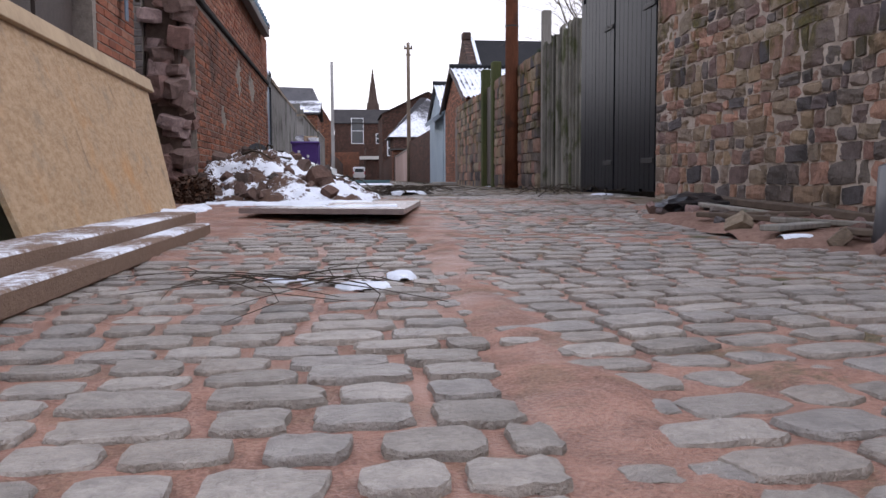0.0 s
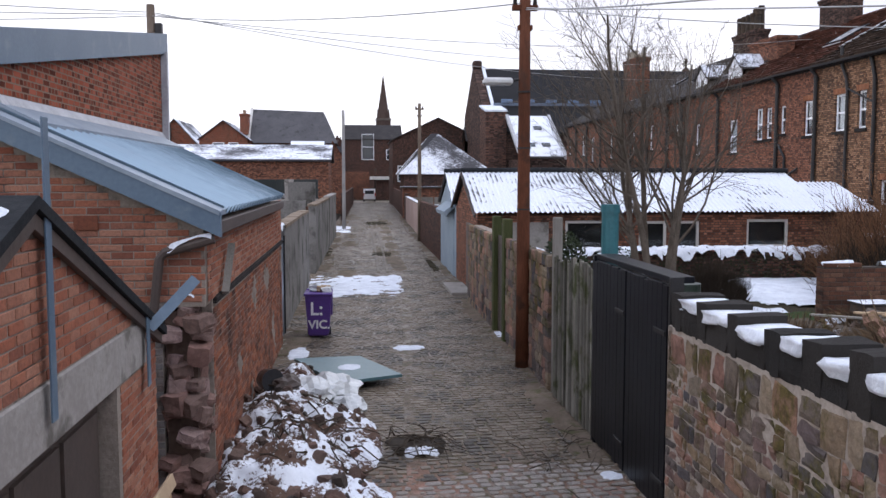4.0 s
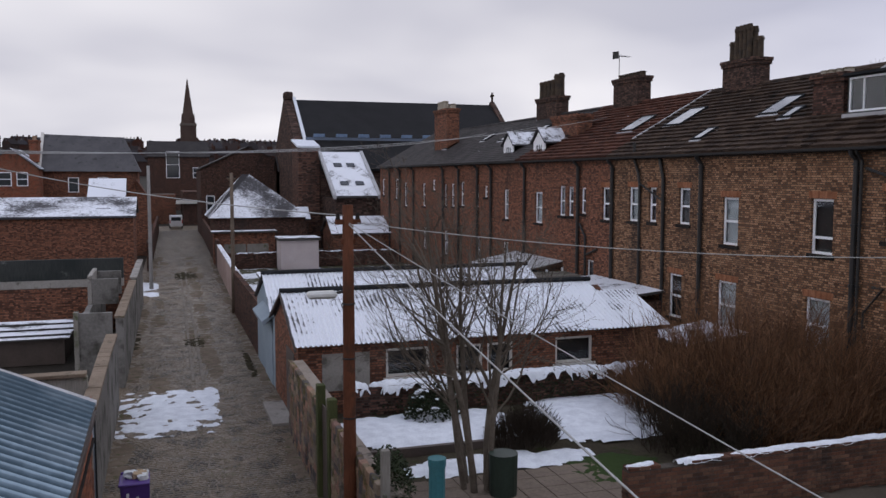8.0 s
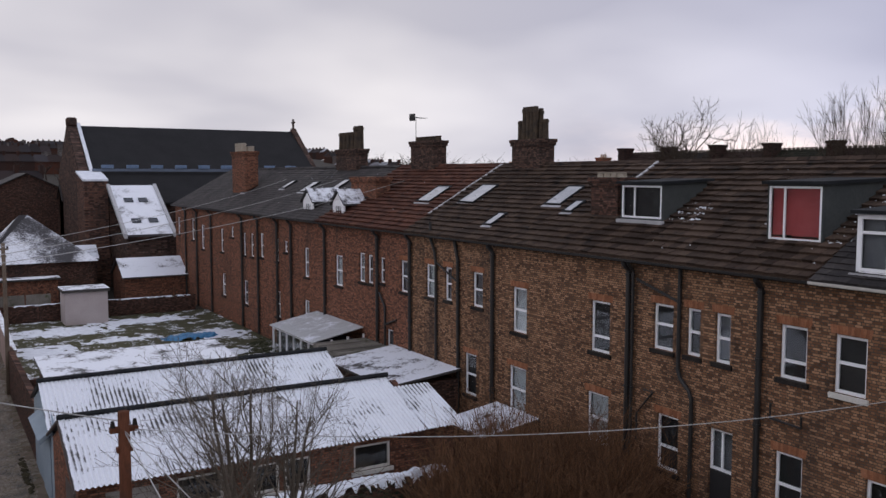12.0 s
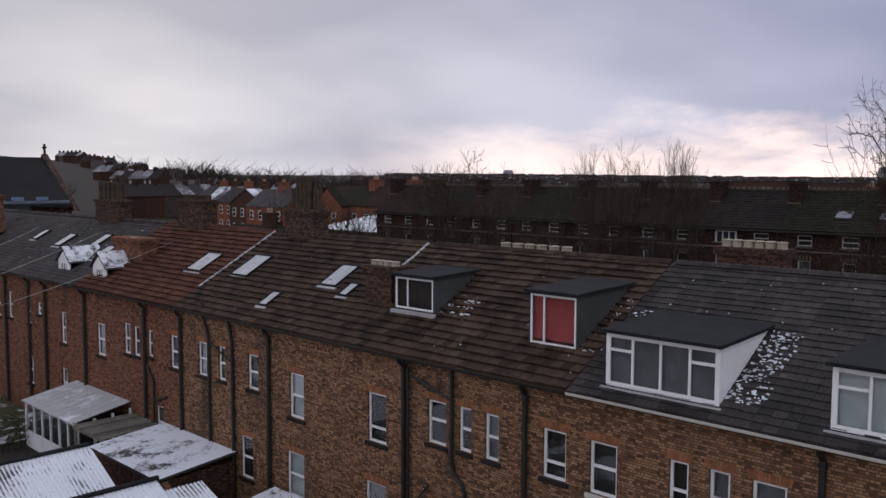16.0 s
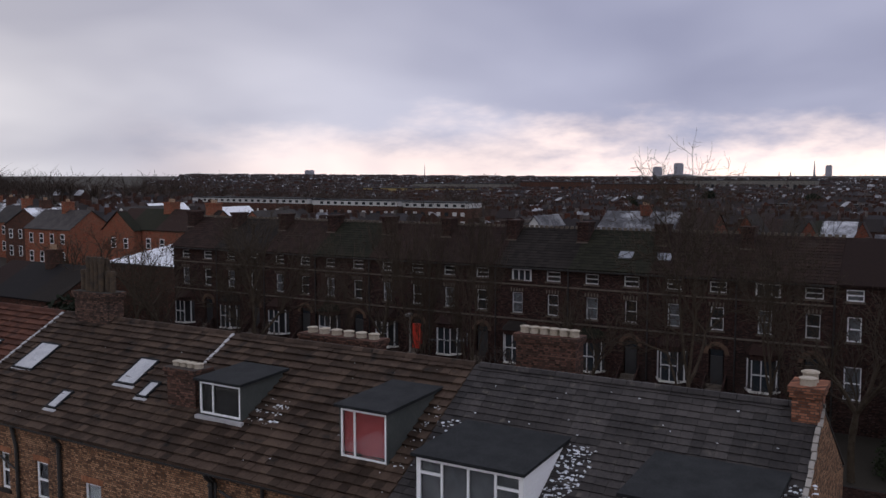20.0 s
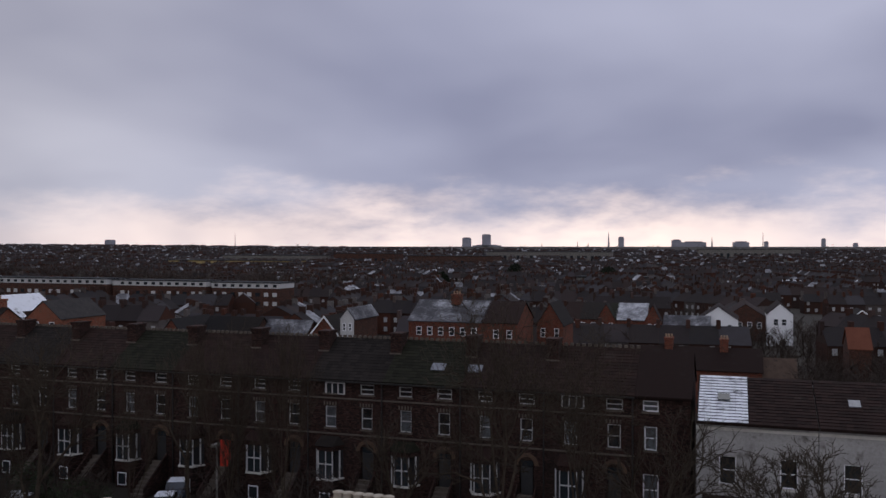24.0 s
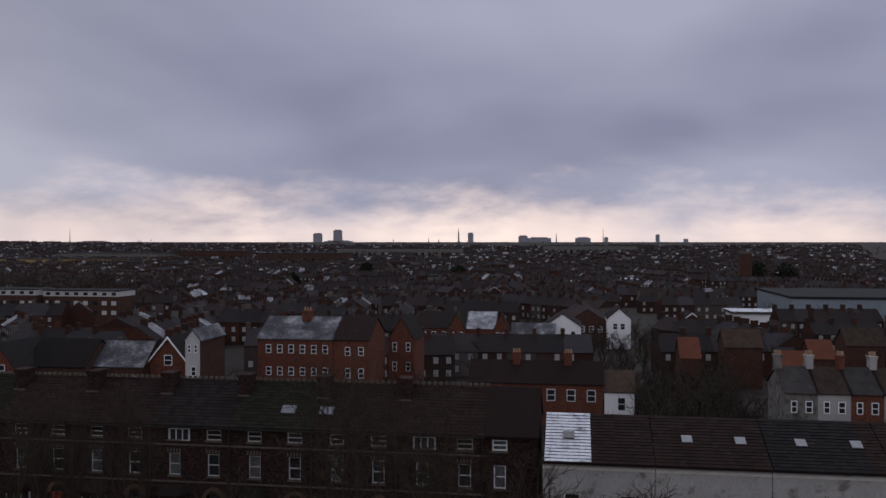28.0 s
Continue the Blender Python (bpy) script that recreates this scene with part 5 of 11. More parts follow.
# broken stone end of the wall
rnd = random.Random(21)
STONES = [mesh_of("stone", lump(i, 0.14), PINK_STONE) for i in range(8)]
for k in range(85):
    z = -0.1 + 2.25 * rnd.random()
    y = 8.85 + rnd.random() * 0.4
    x = rnd.uniform(-3.02, -2.68)
    s = rnd.uniform(0.12, 0.25)
    share("broken_stone", STONES[k % 8], shop, Matrix.Translation((x, y, z)) @ Euler((rnd.uniform(-0.4, 0.4), rnd.uniform(-0.3, 0.3), rnd.uniform(-0.6, 0.6))).to_matrix().to_4x4() @ Matrix.Diagonal((s, s * 1.1, s * rnd.uniform(0.6, 1.0), 1)))
part("core", block(-3.04, -2.72, 8.93, 9.95, -0.3, 2.1), rough_mat("dark_wall_core", (0.06, 0.04, 0.032), (0.1, 0.07, 0.055), 2.0, 18.0, 0.95, 0.8), shop)
blob(-2.8, 8.95, 0.16, 0.16, 0.05, 4, SNOW, "snow", "snow on a broken wall", "snow", lambda x, y: 2.28, 0.03)


def rib_shading(name, axis, start, pitch):
    """Blue sheet steel; light on the rib crests and shade in the pans are painted in."""
    t = Tree(name)
    s = t.n("ShaderNodeSeparateXYZ")
    t.link(t.pos, s.inputs[0])
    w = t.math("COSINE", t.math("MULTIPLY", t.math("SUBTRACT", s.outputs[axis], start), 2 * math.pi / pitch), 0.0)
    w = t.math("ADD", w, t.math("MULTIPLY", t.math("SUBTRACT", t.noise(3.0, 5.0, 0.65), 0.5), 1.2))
    # rib contrast put into the colour: shaded pans, lit crests
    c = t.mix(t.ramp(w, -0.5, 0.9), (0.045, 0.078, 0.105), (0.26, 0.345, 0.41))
    c = t.mix(t.ramp(t.noise(0.8, 5.0, 0.6), 0.45, 0.7, 0.0, 0.6), c, t.mix(0.5, c, (0.25, 0.3, 0.34)))
    MATS[name] = t.done(c, 0.42, 0.2, 0.35)
    return MATS[name]


def sheet_roof(name, x0, z0, x1, z1, y0, y1, pitch, depth, material, parent, along="x", sides=6, thick=0.006, ribbed=False):
    """Corrugated sheet rising from (x0, z0) to (x1, z1); the ribs run up the slope."""
    n = int((y1 - y0) / pitch * sides)
    bm = bmesh.new()
    d = Vector((x1 - x0, 0, z1 - z0))
    up = Vector((-d.z, 0, d.x)).normalized()
    up = up if up.z > 0 else -up
    top = []
    for i in range(n + 1):
        y = y0 + (y1 - y0) * i / n
        c = math.cos(2 * math.pi * i / sides)
        h = depth * (max(c, 0.0) ** 1.5 if ribbed else 0.5 * c)
        p = [Vector((x0, y, z0)) + up * h, Vector((x1, y, z1)) + up * h]
        top.append([bm.verts.new(v) for v in p] + [bm.verts.new(v - up * thick) for v in p])
    for a, b in zip(top, top[1:]):
        bm.faces.new((a[0], a[1], b[1], b[0]))
        bm.faces.new((a[2], b[2], b[3], a[3]))
        bm.faces.new((a[0], b[0], b[2], a[2]))
        bm.faces.new((a[1], a[3], b[3], b[1]))
    if along == "y":
        bm.transform(Matrix(((0, 1, 0, 0), (1, 0, 0, 0), (0, 0, 1, 0), (0, 0, 0, 1))))
    bmesh.ops.recalc_face_normals(bm, faces=bm.faces[:])
    return part(name, bm, material, parent, smooth=False)


CHALKY_SHEET = rough_mat("chalky_grey_blue_sheet", (0.17, 0.21, 0.25), (0.23, 0.27, 0.31), 1.0, 14.0, 0.5, 0.05, stain=(0.12, 0.16, 0.2))
roof = sheet_roof("roof_sheet", -2.48, 3.09, -4.72, 4.12, 9.12, 16.75, 0.29, 0.1, rib_shading("ribbed_blue_sheet", "Y", 9.12, 0.2934), shop, sides=10, ribbed=True)
bm = bmesh.new()
prism(bm, [(-2.42, 2.88), (-4.75, 3.95), (-4.75, 4.2), (-2.42, 3.14)], 8.7, 8.8)
part("fascia", bm, BLUE_STEEL, shop, "blue steel fascia")
bm = bmesh.new()
prism(bm, [(-2.44, 3.09), (-4.75, 4.13), (-4.75, 4.2), (-2.44, 3.16)], 16.7, 16.95)
part("verge_flashing", bm, FLASHING, shop)
bm = bmesh.new()
prism(bm, [(-2.43, 3.1), (-4.74, 4.16), (-4.74, 4.2), (-2.43, 3.15)], 8.69, 9.14)
part("verge_sheet", bm, CHALKY_SHEET, shop)
bm = bmesh.new()
prism(bm, [(-4.3, 4.0), (-4.74, 4.2), (-4.74, 4.28), (-4.3, 4.06)], 9.15, 16.72)
part("top_flashing", bm, CHALKY_SHEET, shop)
part("eave_beam", block(-2.56, -2.44, 8.82, 16.7, 2.9, 3.04, 0.008), DARK_WOOD, shop)
part("north_wall", block(-4.7, -2.62, 16.5, 16.74, -0.4, 2.95), BRICK_RED, shop)
bm = bmesh.new()
tube(bm, [(-2.5, 8.78, 2.86), (-3.0, 8.78, 2.72), (-3.05, 8.78, 2.66), (-3.12, 8.78, 2.1)], 0.05, 0.05, 8)
part("drain_pipe", bm, DARK_WOOD, shop)
blob(-2.77, 8.78, 0.25, 0.05, 0.05, 9, SNOW, "snow", "snow along a gutter pipe", "snow", lambda x, y: 2.83 + (x + 2.77) * 0.27, 0.03)
part("air_brick", block(-3.9, -3.66, 8.845, 8.862, 2.95, 3.1, 0.003), piece_mat("terracotta_vent", [(0.2, 0.07, 0.04), (0.22, 0.08, 0.045)]), shop)
bm = bmesh.new()
box(bm, -0.04, 0.04, -0.02, 0.02, 0.0, 0.75, pose(-2.52, 9.6, 2.2, -48, 0, 0))
part("stay", bm, TIMBER_GREY, shop)
# taller wing behind
wing = thing("workshop_wing", "tall red brick wing with a blue-grey metal roof", "workshop")
bm = bmesh.new()
prism(bm, [(9.2, -0.4), (17.0, -0.4), (17.0, 5.95), (9.2, 4.72)], -5.0, -4.74, "x")
part("lane_wall", bm, BRICK_ORANGE, wing)
part("north_wall", block(-12, -5.003, 16.74, 17.0, -0.4, 5.9), BRICK_ORANGE, wing)
part("south_wall", block(-12, -5.003, 9.2, 9.46, -0.4, 4.7), BRICK_ORANGE, wing)
sheet_roof("roof_sheet", 9.0, 4.86, 17.15, 6.16, -12.0, -4.7, 0.33, 0.06, rib_shading("ribbed_wing_sheet", "X", -12.0, 0.3303), wing, "y", sides=10, ribbed=True)
bm = bmesh.new()
prism(bm, [(8.9, 4.6), (17.2, 5.88), (17.2, 6.26), (8.9, 4.98)], -4.735, -4.66, "x")
part("fascia", bm, BLUE_STEEL, wing, "blue steel fascia")
part("corner_trim", block(-4.735, -4.62, 16.92, 17.03, 4.1, 5.88), FLASHING, wing)
bm = bmesh.new()
prism(bm, [(-4.735, 4.12), (-4.55, 4.05), (-4.735, 4.35)], 9.2, 16.9)
part("flashing", bm, FLASHING, wing)

# ---- steel door and rendered yard walls further up ----
yard_door = thing("yard_door", "grey steel door in a narrow frame beside the brick wall", "door")
part("frame", wall_sheet("x", -2.64, -0.1, 17.97, 19.3, -0.1, 2.45, [(18.1, 19.2, -0.1, 2.2)]), BLACK_IRON, yard_door)
part("leaf", block(-2.71, -2.67, 18.11, 19.19, 0.0, 2.19, 0.004), BLUE_SHEET, yard_door)
for z in (0.5, 1.7):
    part("hinge", block(-2.668, -2.65, 18.12, 18.4, z, z + 0.05), BLACK_IRON, yard_door)
blob(-2.75, 18.6, 0.16, 0.55, 0.08, 5, SNOW, "snow", "snow on top of a door frame", "snow", lambda x, y: 2.46, 0.05)


def strip_wall(name, label, y0, y1, z1, thick, material, side, inset=0.0, coping=None, z0=-0.2):
    """A yard wall that follows one side of the lane."""
    fx = left_x if side < 0 else right_x
    bm = bmesh.new()
    n = max(1, int((y1 - y0) / 6))
    ring = []
    for i in range(n + 1):
        y = y0 + (y1 - y0) * i / n
        x = fx(y) + side * inset
        ring.append([bm.verts.new(p) for p in ((x, y, z0), (x + side * thick, y, z0), (x + side * thick, y, z1), (x, y, z1))])
    for a, b in zip(ring, ring[1:]):
        for k in range(4):
            bm.faces.new((a[k], a[(k + 1) % 4], b[(k + 1) % 4], b[k]))
    bm.faces.new(ring[0])
    bm.faces.new(ring[-1][::-1])
    bmesh.ops.recalc_face_normals(bm, faces=bm.faces[:])
    w = structure(name, bm, material, label, "wall")
    if coping:
        bm = bmesh.new()
        for i in range(int((y1 - y0) / 0.6)):
            y = y0 + i * 0.6
            x = fx(y) + side * inset
            box(bm, min(x - side * 0.04, x + side * (thick + 0.04)), max(x - side * 0.04, x + side * (thick + 0.04)), y + 0.01, y + 0.585, z1 + 0.002, z1 + 0.07 + random.uniform(0, 0.015))
        tagged(part("coping", bm, coping, w), kind="stuff")
    return w


BOARD_COPING = rough_mat("weathered_board_coping", (0.17, 0.13, 0.095), (0.25, 0.195, 0.145), 1.2, 16.0, 0.9, 0.3, stain=(0.1, 0.085, 0.06), stretch=(4, 0.5, 4))
strip_wall("wall_west_1", "grey cement-rendered yard wall with a weathered board on top", 19.35, 28.8, 2.35, 0.25, RENDER_GREY, -1, 0.06, BOARD_COPING)
strip_wall("wall_west_2", "stained grey rendered yard wall with a weathered board on top", 31.3, 42.6, 2.45, 0.25, RENDER_GREY, -1, 0.0, BOARD_COPING)
strip_wall("wall_west_3", "grey rendered yard wall", 43.0, 52.0, 2.5, 0.25, RENDER_GREY, -1, 0.0, CONCRETE)
strip_wall("wall_west_4", "brown brick yard wall", 70.0, 118, 2.2, 0.25, BRICK_DARK, -1)
strip_wall("wall_east_5", "pinkish rendered yard wall", 48.0, 70.0, 1.9, 0.25, rough_mat("pink_render", (0.3, 0.22, 0.19), (0.38, 0.29, 0.26), 0.6, 12.0, 0.9), 1, 0.0, snowy("snowy_coping", (0.2, 0.18, 0.16), (0.25, 0.22, 0.2), (0.35, 0.5)))
strip_wall("wall_east_6", "brown brick yard wall", 70.2, 118, 2.2, 0.25, BRICK_DARK, 1)

# ---- east side: rubble wall, gates, paling ----
stone_wall = structure("wall_east_1", block(2.015, 2.42, -6.0, 7.98, -0.5, 2.03), rough_mat("pale_lime_mortar", (0.28, 0.238, 0.198), (0.41, 0.355, 0.3), 1.6, 26.0, 0.95, 0.8, stain=(0.17, 0.145, 0.12), stain_at=(0.55, 0.72)), "rubble sandstone wall with blackened upright coping stones", "stone wall")
RUBBLE = [mesh_of("stone", lump(40 + i, 0.16, 2, 0.95), SANDSTONE) for i in range(18)]
rnd = random.Random(5)
z, row, laid = -0.35, 0, 0
far_stones = []
while z < 1.98:
    h = rnd.choice((0.09, 0.12, 0.15, 0.19, 0.24)) if row else 0.26
    if z > 1.45:
        h = rnd.choice((0.2, 0.26, 0.3))
    elif z > 0.2:
        h = rnd.choice((0.07, 0.085, 0.1, 0.12, 0.17))
    y = 7.97
    while y > -1.5:
        w = rnd.choice((0.1, 0.13, 0.16, 0.19, 0.22, 0.27, 0.33)) * rnd.uniform(0.9, 1.15)
        hh = h
        parts_here = [(z, hh)]
        if h > 0.17 and rnd.random() < 0.45:
            f = rnd.uniform(0.35, 0.65)
            parts_here = [(z, hh * f), (z + hh * f, hh * (1 - f))]
        for zz, h2 in parts_here:
            m = Matrix.Translation((2.07 + rnd.uniform(-0.008, 0.006), y - w / 2, zz + h2 / 2)) @ Euler((rnd.uniform(-0.1, 0.1), 0, 0)).to_matrix().to_4x4() @ Matrix.Diagonal((0.13, w - 0.014, h2 - 0.008, 1))
            if y > 3.05:
                share("stone", RUBBLE[rnd.randrange(18)], stone_wall, m)
                laid += 1
            else:
                far_stones.append(m)
        y -= w
    z += h
    row += 1


def joined(name, sources, mats, parent):
    """Many small pieces as one mesh."""
    vs, fs = [], []
    for i, m in enumerate(mats):
        src = sources[i % len(sources)]
        k = len(vs)
        vs += [tuple(m @ v.co) for v in src.vertices]
        fs += [[k + q for q in p.vertices] for p in src.polygons]
    me = bpy.data.meshes.new(name)
    me.from_pydata(vs, [], fs)
    me.materials.append(sources[0].materials[0])
    ob = new(name, me)
    ob.parent = parent
    return tagged(ob, kind="stuff")


joined("stonework", RUBBLE, far_stones, stone_wall)
CAPS = [mesh_of("coping_stone", lump(70 + i, 0.05, squash=0.22), COPING) for i in range(6)]
y, k = 7.9, 0
while y > -2.0:
    w = rnd.uniform(0.24, 0.42)
    tall = k % 2 == 0
    h = rnd.uniform(0.3, 0.38) if tall else rnd.uniform(0.17, 0.22)
    w = w * 0.75 if tall else w * 1.25
    share("coping_stone", CAPS[k % 6], stone_wall, Matrix.Translation((2.23, y - w / 2, 2.03 + h / 2)) @ Matrix.Diagonal((0.44, w * 1.04, h * 1.08, 1)))
    if not tall:
        bm = lump(90 + k, 0.14, 3, 0.5)
        bm.transform(Matrix.Translation((2.22, y - w / 2, 2.03 + h * 1.04 + 0.035)) @ Matrix.Diagonal((0.46, w * 1.02, 0.1, 1)))
        tagged(part("snow", bm, SNOW, None, smooth=True), "snow lying between the coping stones", "snow", "", "stuff")
    y -= w
    k += 1

gate = thing("double_gate", "tall black painted double gate of vertical boards", "gate")
for y0, y1 in ((8.04, 9.33), (9.38, 10.68)):
    leaf = part("gate_leaf", block(2.05, 2.09, y0, y1, 0.06, 2.42, 0.004), GATE_BLACK, gate)
    n = 9
    for i in range(n):
        a = y0 + (y1 - y0) * i / n
        part("board", block(2.018 + random.uniform(0, 0.002), 2.048, a + 0.0015, a + (y1 - y0) / n - 0.0015, 0.05 + random.uniform(0, 0.04), 2.43 - random.uniform(0, 0.03), 0.003), GATE_BLACK, leaf)
    for z in (0.35, 1.9):
        part("hinge", block(2.005, 2.0175, y0 + 0.02, y0 + 0.35, z, z + 0.05, 0.003), BLACK_IRON, leaf)
part("gate_post", block(2.03, 2.17, 7.985, 8.035, -0.1, 2.5), BLACK_IRON, gate)
part("gate_post", block(2.03, 2.17, 10.69, 10.79, -0.1, 2.48, 0.006), GATE_BLACK, gate)
part("top_rail", block(2.05, 2.3, 8.04, 10.68, 2.435, 2.5, 0.004), GATE_BLACK, gate)

PALING = rough_mat("mossy_paling", (0.085, 0.08, 0.066), (0.17, 0.16, 0.135), 1.2, 9.0, 0.9, 0.5, vary=0.45, stretch=(8, 8, 0.35), stain=(0.045, 0.05, 0.022), stain_at=(0.48, 0.66))
fence = thing("paling_fence", "weathered grey vertical timber paling fence", "fence")
for i in range(22):
    y = 10.82 + i * 0.1
    h = 2.32 + random.uniform(-0.06, 0.05) - 0.12 * abs(i / 22 - 0.3)
    bm = block(2.03 + random.uniform(-0.012, 0.012), 2.065, y + 0.006, y + 0.094, 0.02 + random.uniform(0, 0.05), h, 0.005)
    part("pale", bm, PALING, fence)
for z in (0.6, 1.8):
    part("rail", block(2.075, 2.13, 10.8, 13.05, z, z + 0.09, 0.005), TIMBER_GREY, fence)
part("post", block(2.1, 2.24, 13.3, 13.44, 0.0, 2.85, 0.012), TIMBER_GREY, fence)

wall_e2 = structure("wall_east_2", block(2.14, 2.5, 13.5, 17.55, -0.2, 2.02), MORTAR, "dark rubble stone yard wall", "stone wall")
ms = []
z = -0.1
while z < 2.05:
    h = rnd.uniform(0.12, 0.24)
    y = 13.5
    while y < 17.5:
        w = rnd.uniform(0.16, 0.36)
        ms.append(Matrix.Translation((2.125, y + w / 2, z + h / 2)) @ Matrix.Diagonal((0.13, (w - 0.02) * 1.08, (h - 0.02) * 1.08, 1)))
        y += w
    z += h
joined("stonework", RUBBLE, ms, wall_e2)
wall_e3 = structure("wall_east_3", block(2.16, 2.5, 19.2, 23.95, -0.2, 2.15), MORTAR, "sandstone yard wall", "stone wall")
ms = []
z = -0.1
while z < 2.15:
    h = rnd.uniform(0.14, 0.26)
    y = 19.25
    while y < 23.7:
        w = rnd.uniform(0.2, 0.42)
        ms.append(Matrix.Translation((2.145, y + w / 2, z + h / 2)) @ Matrix.Diagonal((0.13, (w - 0.02) * 1.08, (h - 0.02) * 1.08, 1)))
        y += w
    z += h
joined("stonework", RUBBLE, ms, wall_e3)
side_gate = thing("side_gate", "mossy green timber door between thick posts", "gate")
for y0, y1 in ((17.6, 17.85), (18.95, 19.18)):
    part("post", block(2.03, 2.22, y0, y1, -0.1, 2.62, 0.015), GREEN_WOOD, side_gate)
for i in range(8):
    part("board", block(2.13, 2.16, 17.87 + i * 0.134, 17.995 + i * 0.134, 0.06, 2.2, 0.004), DARK_WOOD, side_gate)
part("rail", block(2.165, 2.2, 17.87, 18.94, 1.7, 1.82), DARK_WOOD, side_gate)

pipe_post = thing("post", "stout teal plastic duct standing behind the gate", "post")
bm = bmesh.new()
tube(bm, [(2.62, 12.0, -0.1), (2.62, 12.0, 1.5), (2.62, 12.0, 3.08)], 0.125, 0.125, 14)
part("duct", bm, TEAL, pipe_post, smooth=False)
bm = bmesh.new()
tube(bm, [(2.62, 12.0, 2.98), (2.62, 12.0, 3.1)], 0.14, 0.14, 14)
part("cap", bm, TEAL, pipe_post)

# ---- poles and cables ----


def pole(x, y, h, r, material, label, arms=1, lean=0.0):
    p = thing("utility_pole", label, "pole", "utility poles", (x, y, ground_z(x, y) - 0.2))
    bm = bmesh.new()
    tube(bm, [(0, 0, 0), (lean * 0.3, 0, h * 0.3), (lean * 0.7, 0, h * 0.7), (lean, 0, h + 0.2)], r, r * 0.72, 12)
    part("shaft", bm, material, p, smooth=True)
    for k in range(arms):
        z = h - 0.15 - k * 0.35
        part("crossarm", block(lean - 0.1 * (k == 0) - 0.13, lean + 0.13 + 0.1 * (k == 0), -0.06, 0.06, z, z + 0.09, 0.006), material, p)
        for x2 in (-0.18, 0.18):
            if k == 0:
                bm = bmesh.new()
                tube(bm, [(lean + x2, 0, z + 0.09), (lean + x2, 0, z + 0.2)], 0.045, 0.03, 8)
                part("insulator", bm, STONE_SILL, p)
    return p


rust = pole(1.97, 15.2, 6.8, 0.135, RUST_POLE, "tall rust-brown timber utility pole beside the lane", 2)
for z in (5.2, 4.2, 3.1):
    bm = bmesh.new()
    tube(bm, [(0, 0, z), (0, 0, z + 0.03)], 0.125, 0.125, 12)
    part("band", bm, BLACK_IRON, rust)
lamp = part("lamp_arm", tube(bmesh.new(), [(-0.02, 0, 5.45), (-0.2, 0, 5.42), (-0.3, 0, 5.4)], 0.025, 0.025, 8), BLACK_IRON, rust)
bm = block(-0.75, -0.22, -0.12, 0.12, 5.33, 5.46, 0.04)
part("lantern", bm, rough_mat("lamp_plastic", (0.5, 0.5, 0.48), (0.6, 0.6, 0.58), 3.0, 20.0, 0.4), lamp, "pale grey street lantern")
WOOD_POLE = rough_mat("grey_brown_pole", (0.1, 0.075, 0.055), (0.17, 0.135, 0.105), 1.2, 14.0, 0.9, 0.4, stretch=(4, 4, 0.4))
pole(-1.85, 58.6, 8.0, 0.13, rough_mat("pale_grey_pole", (0.22, 0.21, 0.2), (0.3, 0.29, 0.28), 1.2, 14.0, 0.8), "pale grey utility pole", 0)
pole(2.42, 46.8, 7.5, 0.12, WOOD_POLE, "brown timber utility pole", 2)
back_pole = pole(-6.6, 24.5, 8.2, 0.15, WOOD_POLE, "timber pole with a cable box behind the workshop", 0)
part("cable_box", block(0.12, 0.3, -0.1, 0.1, 7.3, 7.9, 0.01), BLACK_IRON, back_pole)


def cable(a, b, sag, r, material, label):
    a, b = Vector(a), Vector(b)
    pts = [a.lerp(b, i / 24) - Vector((0, 0, sag * 4 * (i / 24) * (1 - i / 24))) for i in range(25)]
    bm = bmesh.new()
    tube(bm, pts, r, r, 5)
    tagged(part("cable", bm, material, None, label, True), label, "cable")


CABLE = rough_mat("grey_cable", (0.3, 0.3, 0.29), (0.4, 0.4, 0.39), 3.0, 20.0, 0.7, 0.0)
top = (1.97, 15.2, 6.55)
cable((1.97, 15.1, 6.45), (2.6, -7.5, 3.1), 0.25, 0.011, CABLE, "thick pale cable strung down from the pole")
cable((1.97, 15.1, 6.48), (6.0, -6.2, 3.0), 0.2, 0.008, CABLE, "thin pale cable strung down from the pole")
cable((1.97, 15.2, 6.5), (18.3, 10.0, 6.2), 0.5, 0.009, CABLE, "thin cable from the pole to the terrace")
for k in range(3):
    cable((-6.6, 24.5, 8.0 - 0.05 * k), (22.0, 60 - 9 * k, 10.5), 0.6, 0.012, CABLE, "thin overhead telephone cable")
    cable((-6.6, 24.5, 8.0 - 0.05 * k), (-30.0, 14 + 5 * k, 8.5), 0.5, 0.012, CABLE, "thin overhead telephone cable")
cable((-6.6, 24.5, 7.9), (1.97, 15.3, 6.6), 0.2, 0.012, CABLE, "thin overhead telephone cable")

# ---- loose things in the lane ----
board = thing("plywood_board", "big weathered plywood board leaning on the garage", "board")
lean_m = Matrix.Translation((-2.3, 5.3, -0.12)) @ Euler((0, radians(-17), 0)).to_matrix().to_4x4()
bm = bmesh.new()
prism(bm, [(-1.95, 0.0), (1.14, 0.0), (1.67, 1.12), (-2.2, 1.2)], -0.012, 0.012, "x")
bm.transform(lean_m)
part("sheet", bm, PLY, board)
bm = block(0.013, 0.045, -2.2, 1.72, 1.06, 1.17, 0.004, lean_m @ pose(0, 0, 0.035, -0.9))
part("batten", bm, PLY_EDGE, board, "pale raw timber batten")
green = thing("board", "greenish weathered board leaning behind the plywood", "board")
bm = bmesh.new()
box(bm, -0.01, 0.01, -1.0, 1.0, 0, 1.2, Matrix.Translation((-2.42, 2.65, -0.14)) @ Euler((0, radians(-19), 0)).to_matrix().to_4x4())
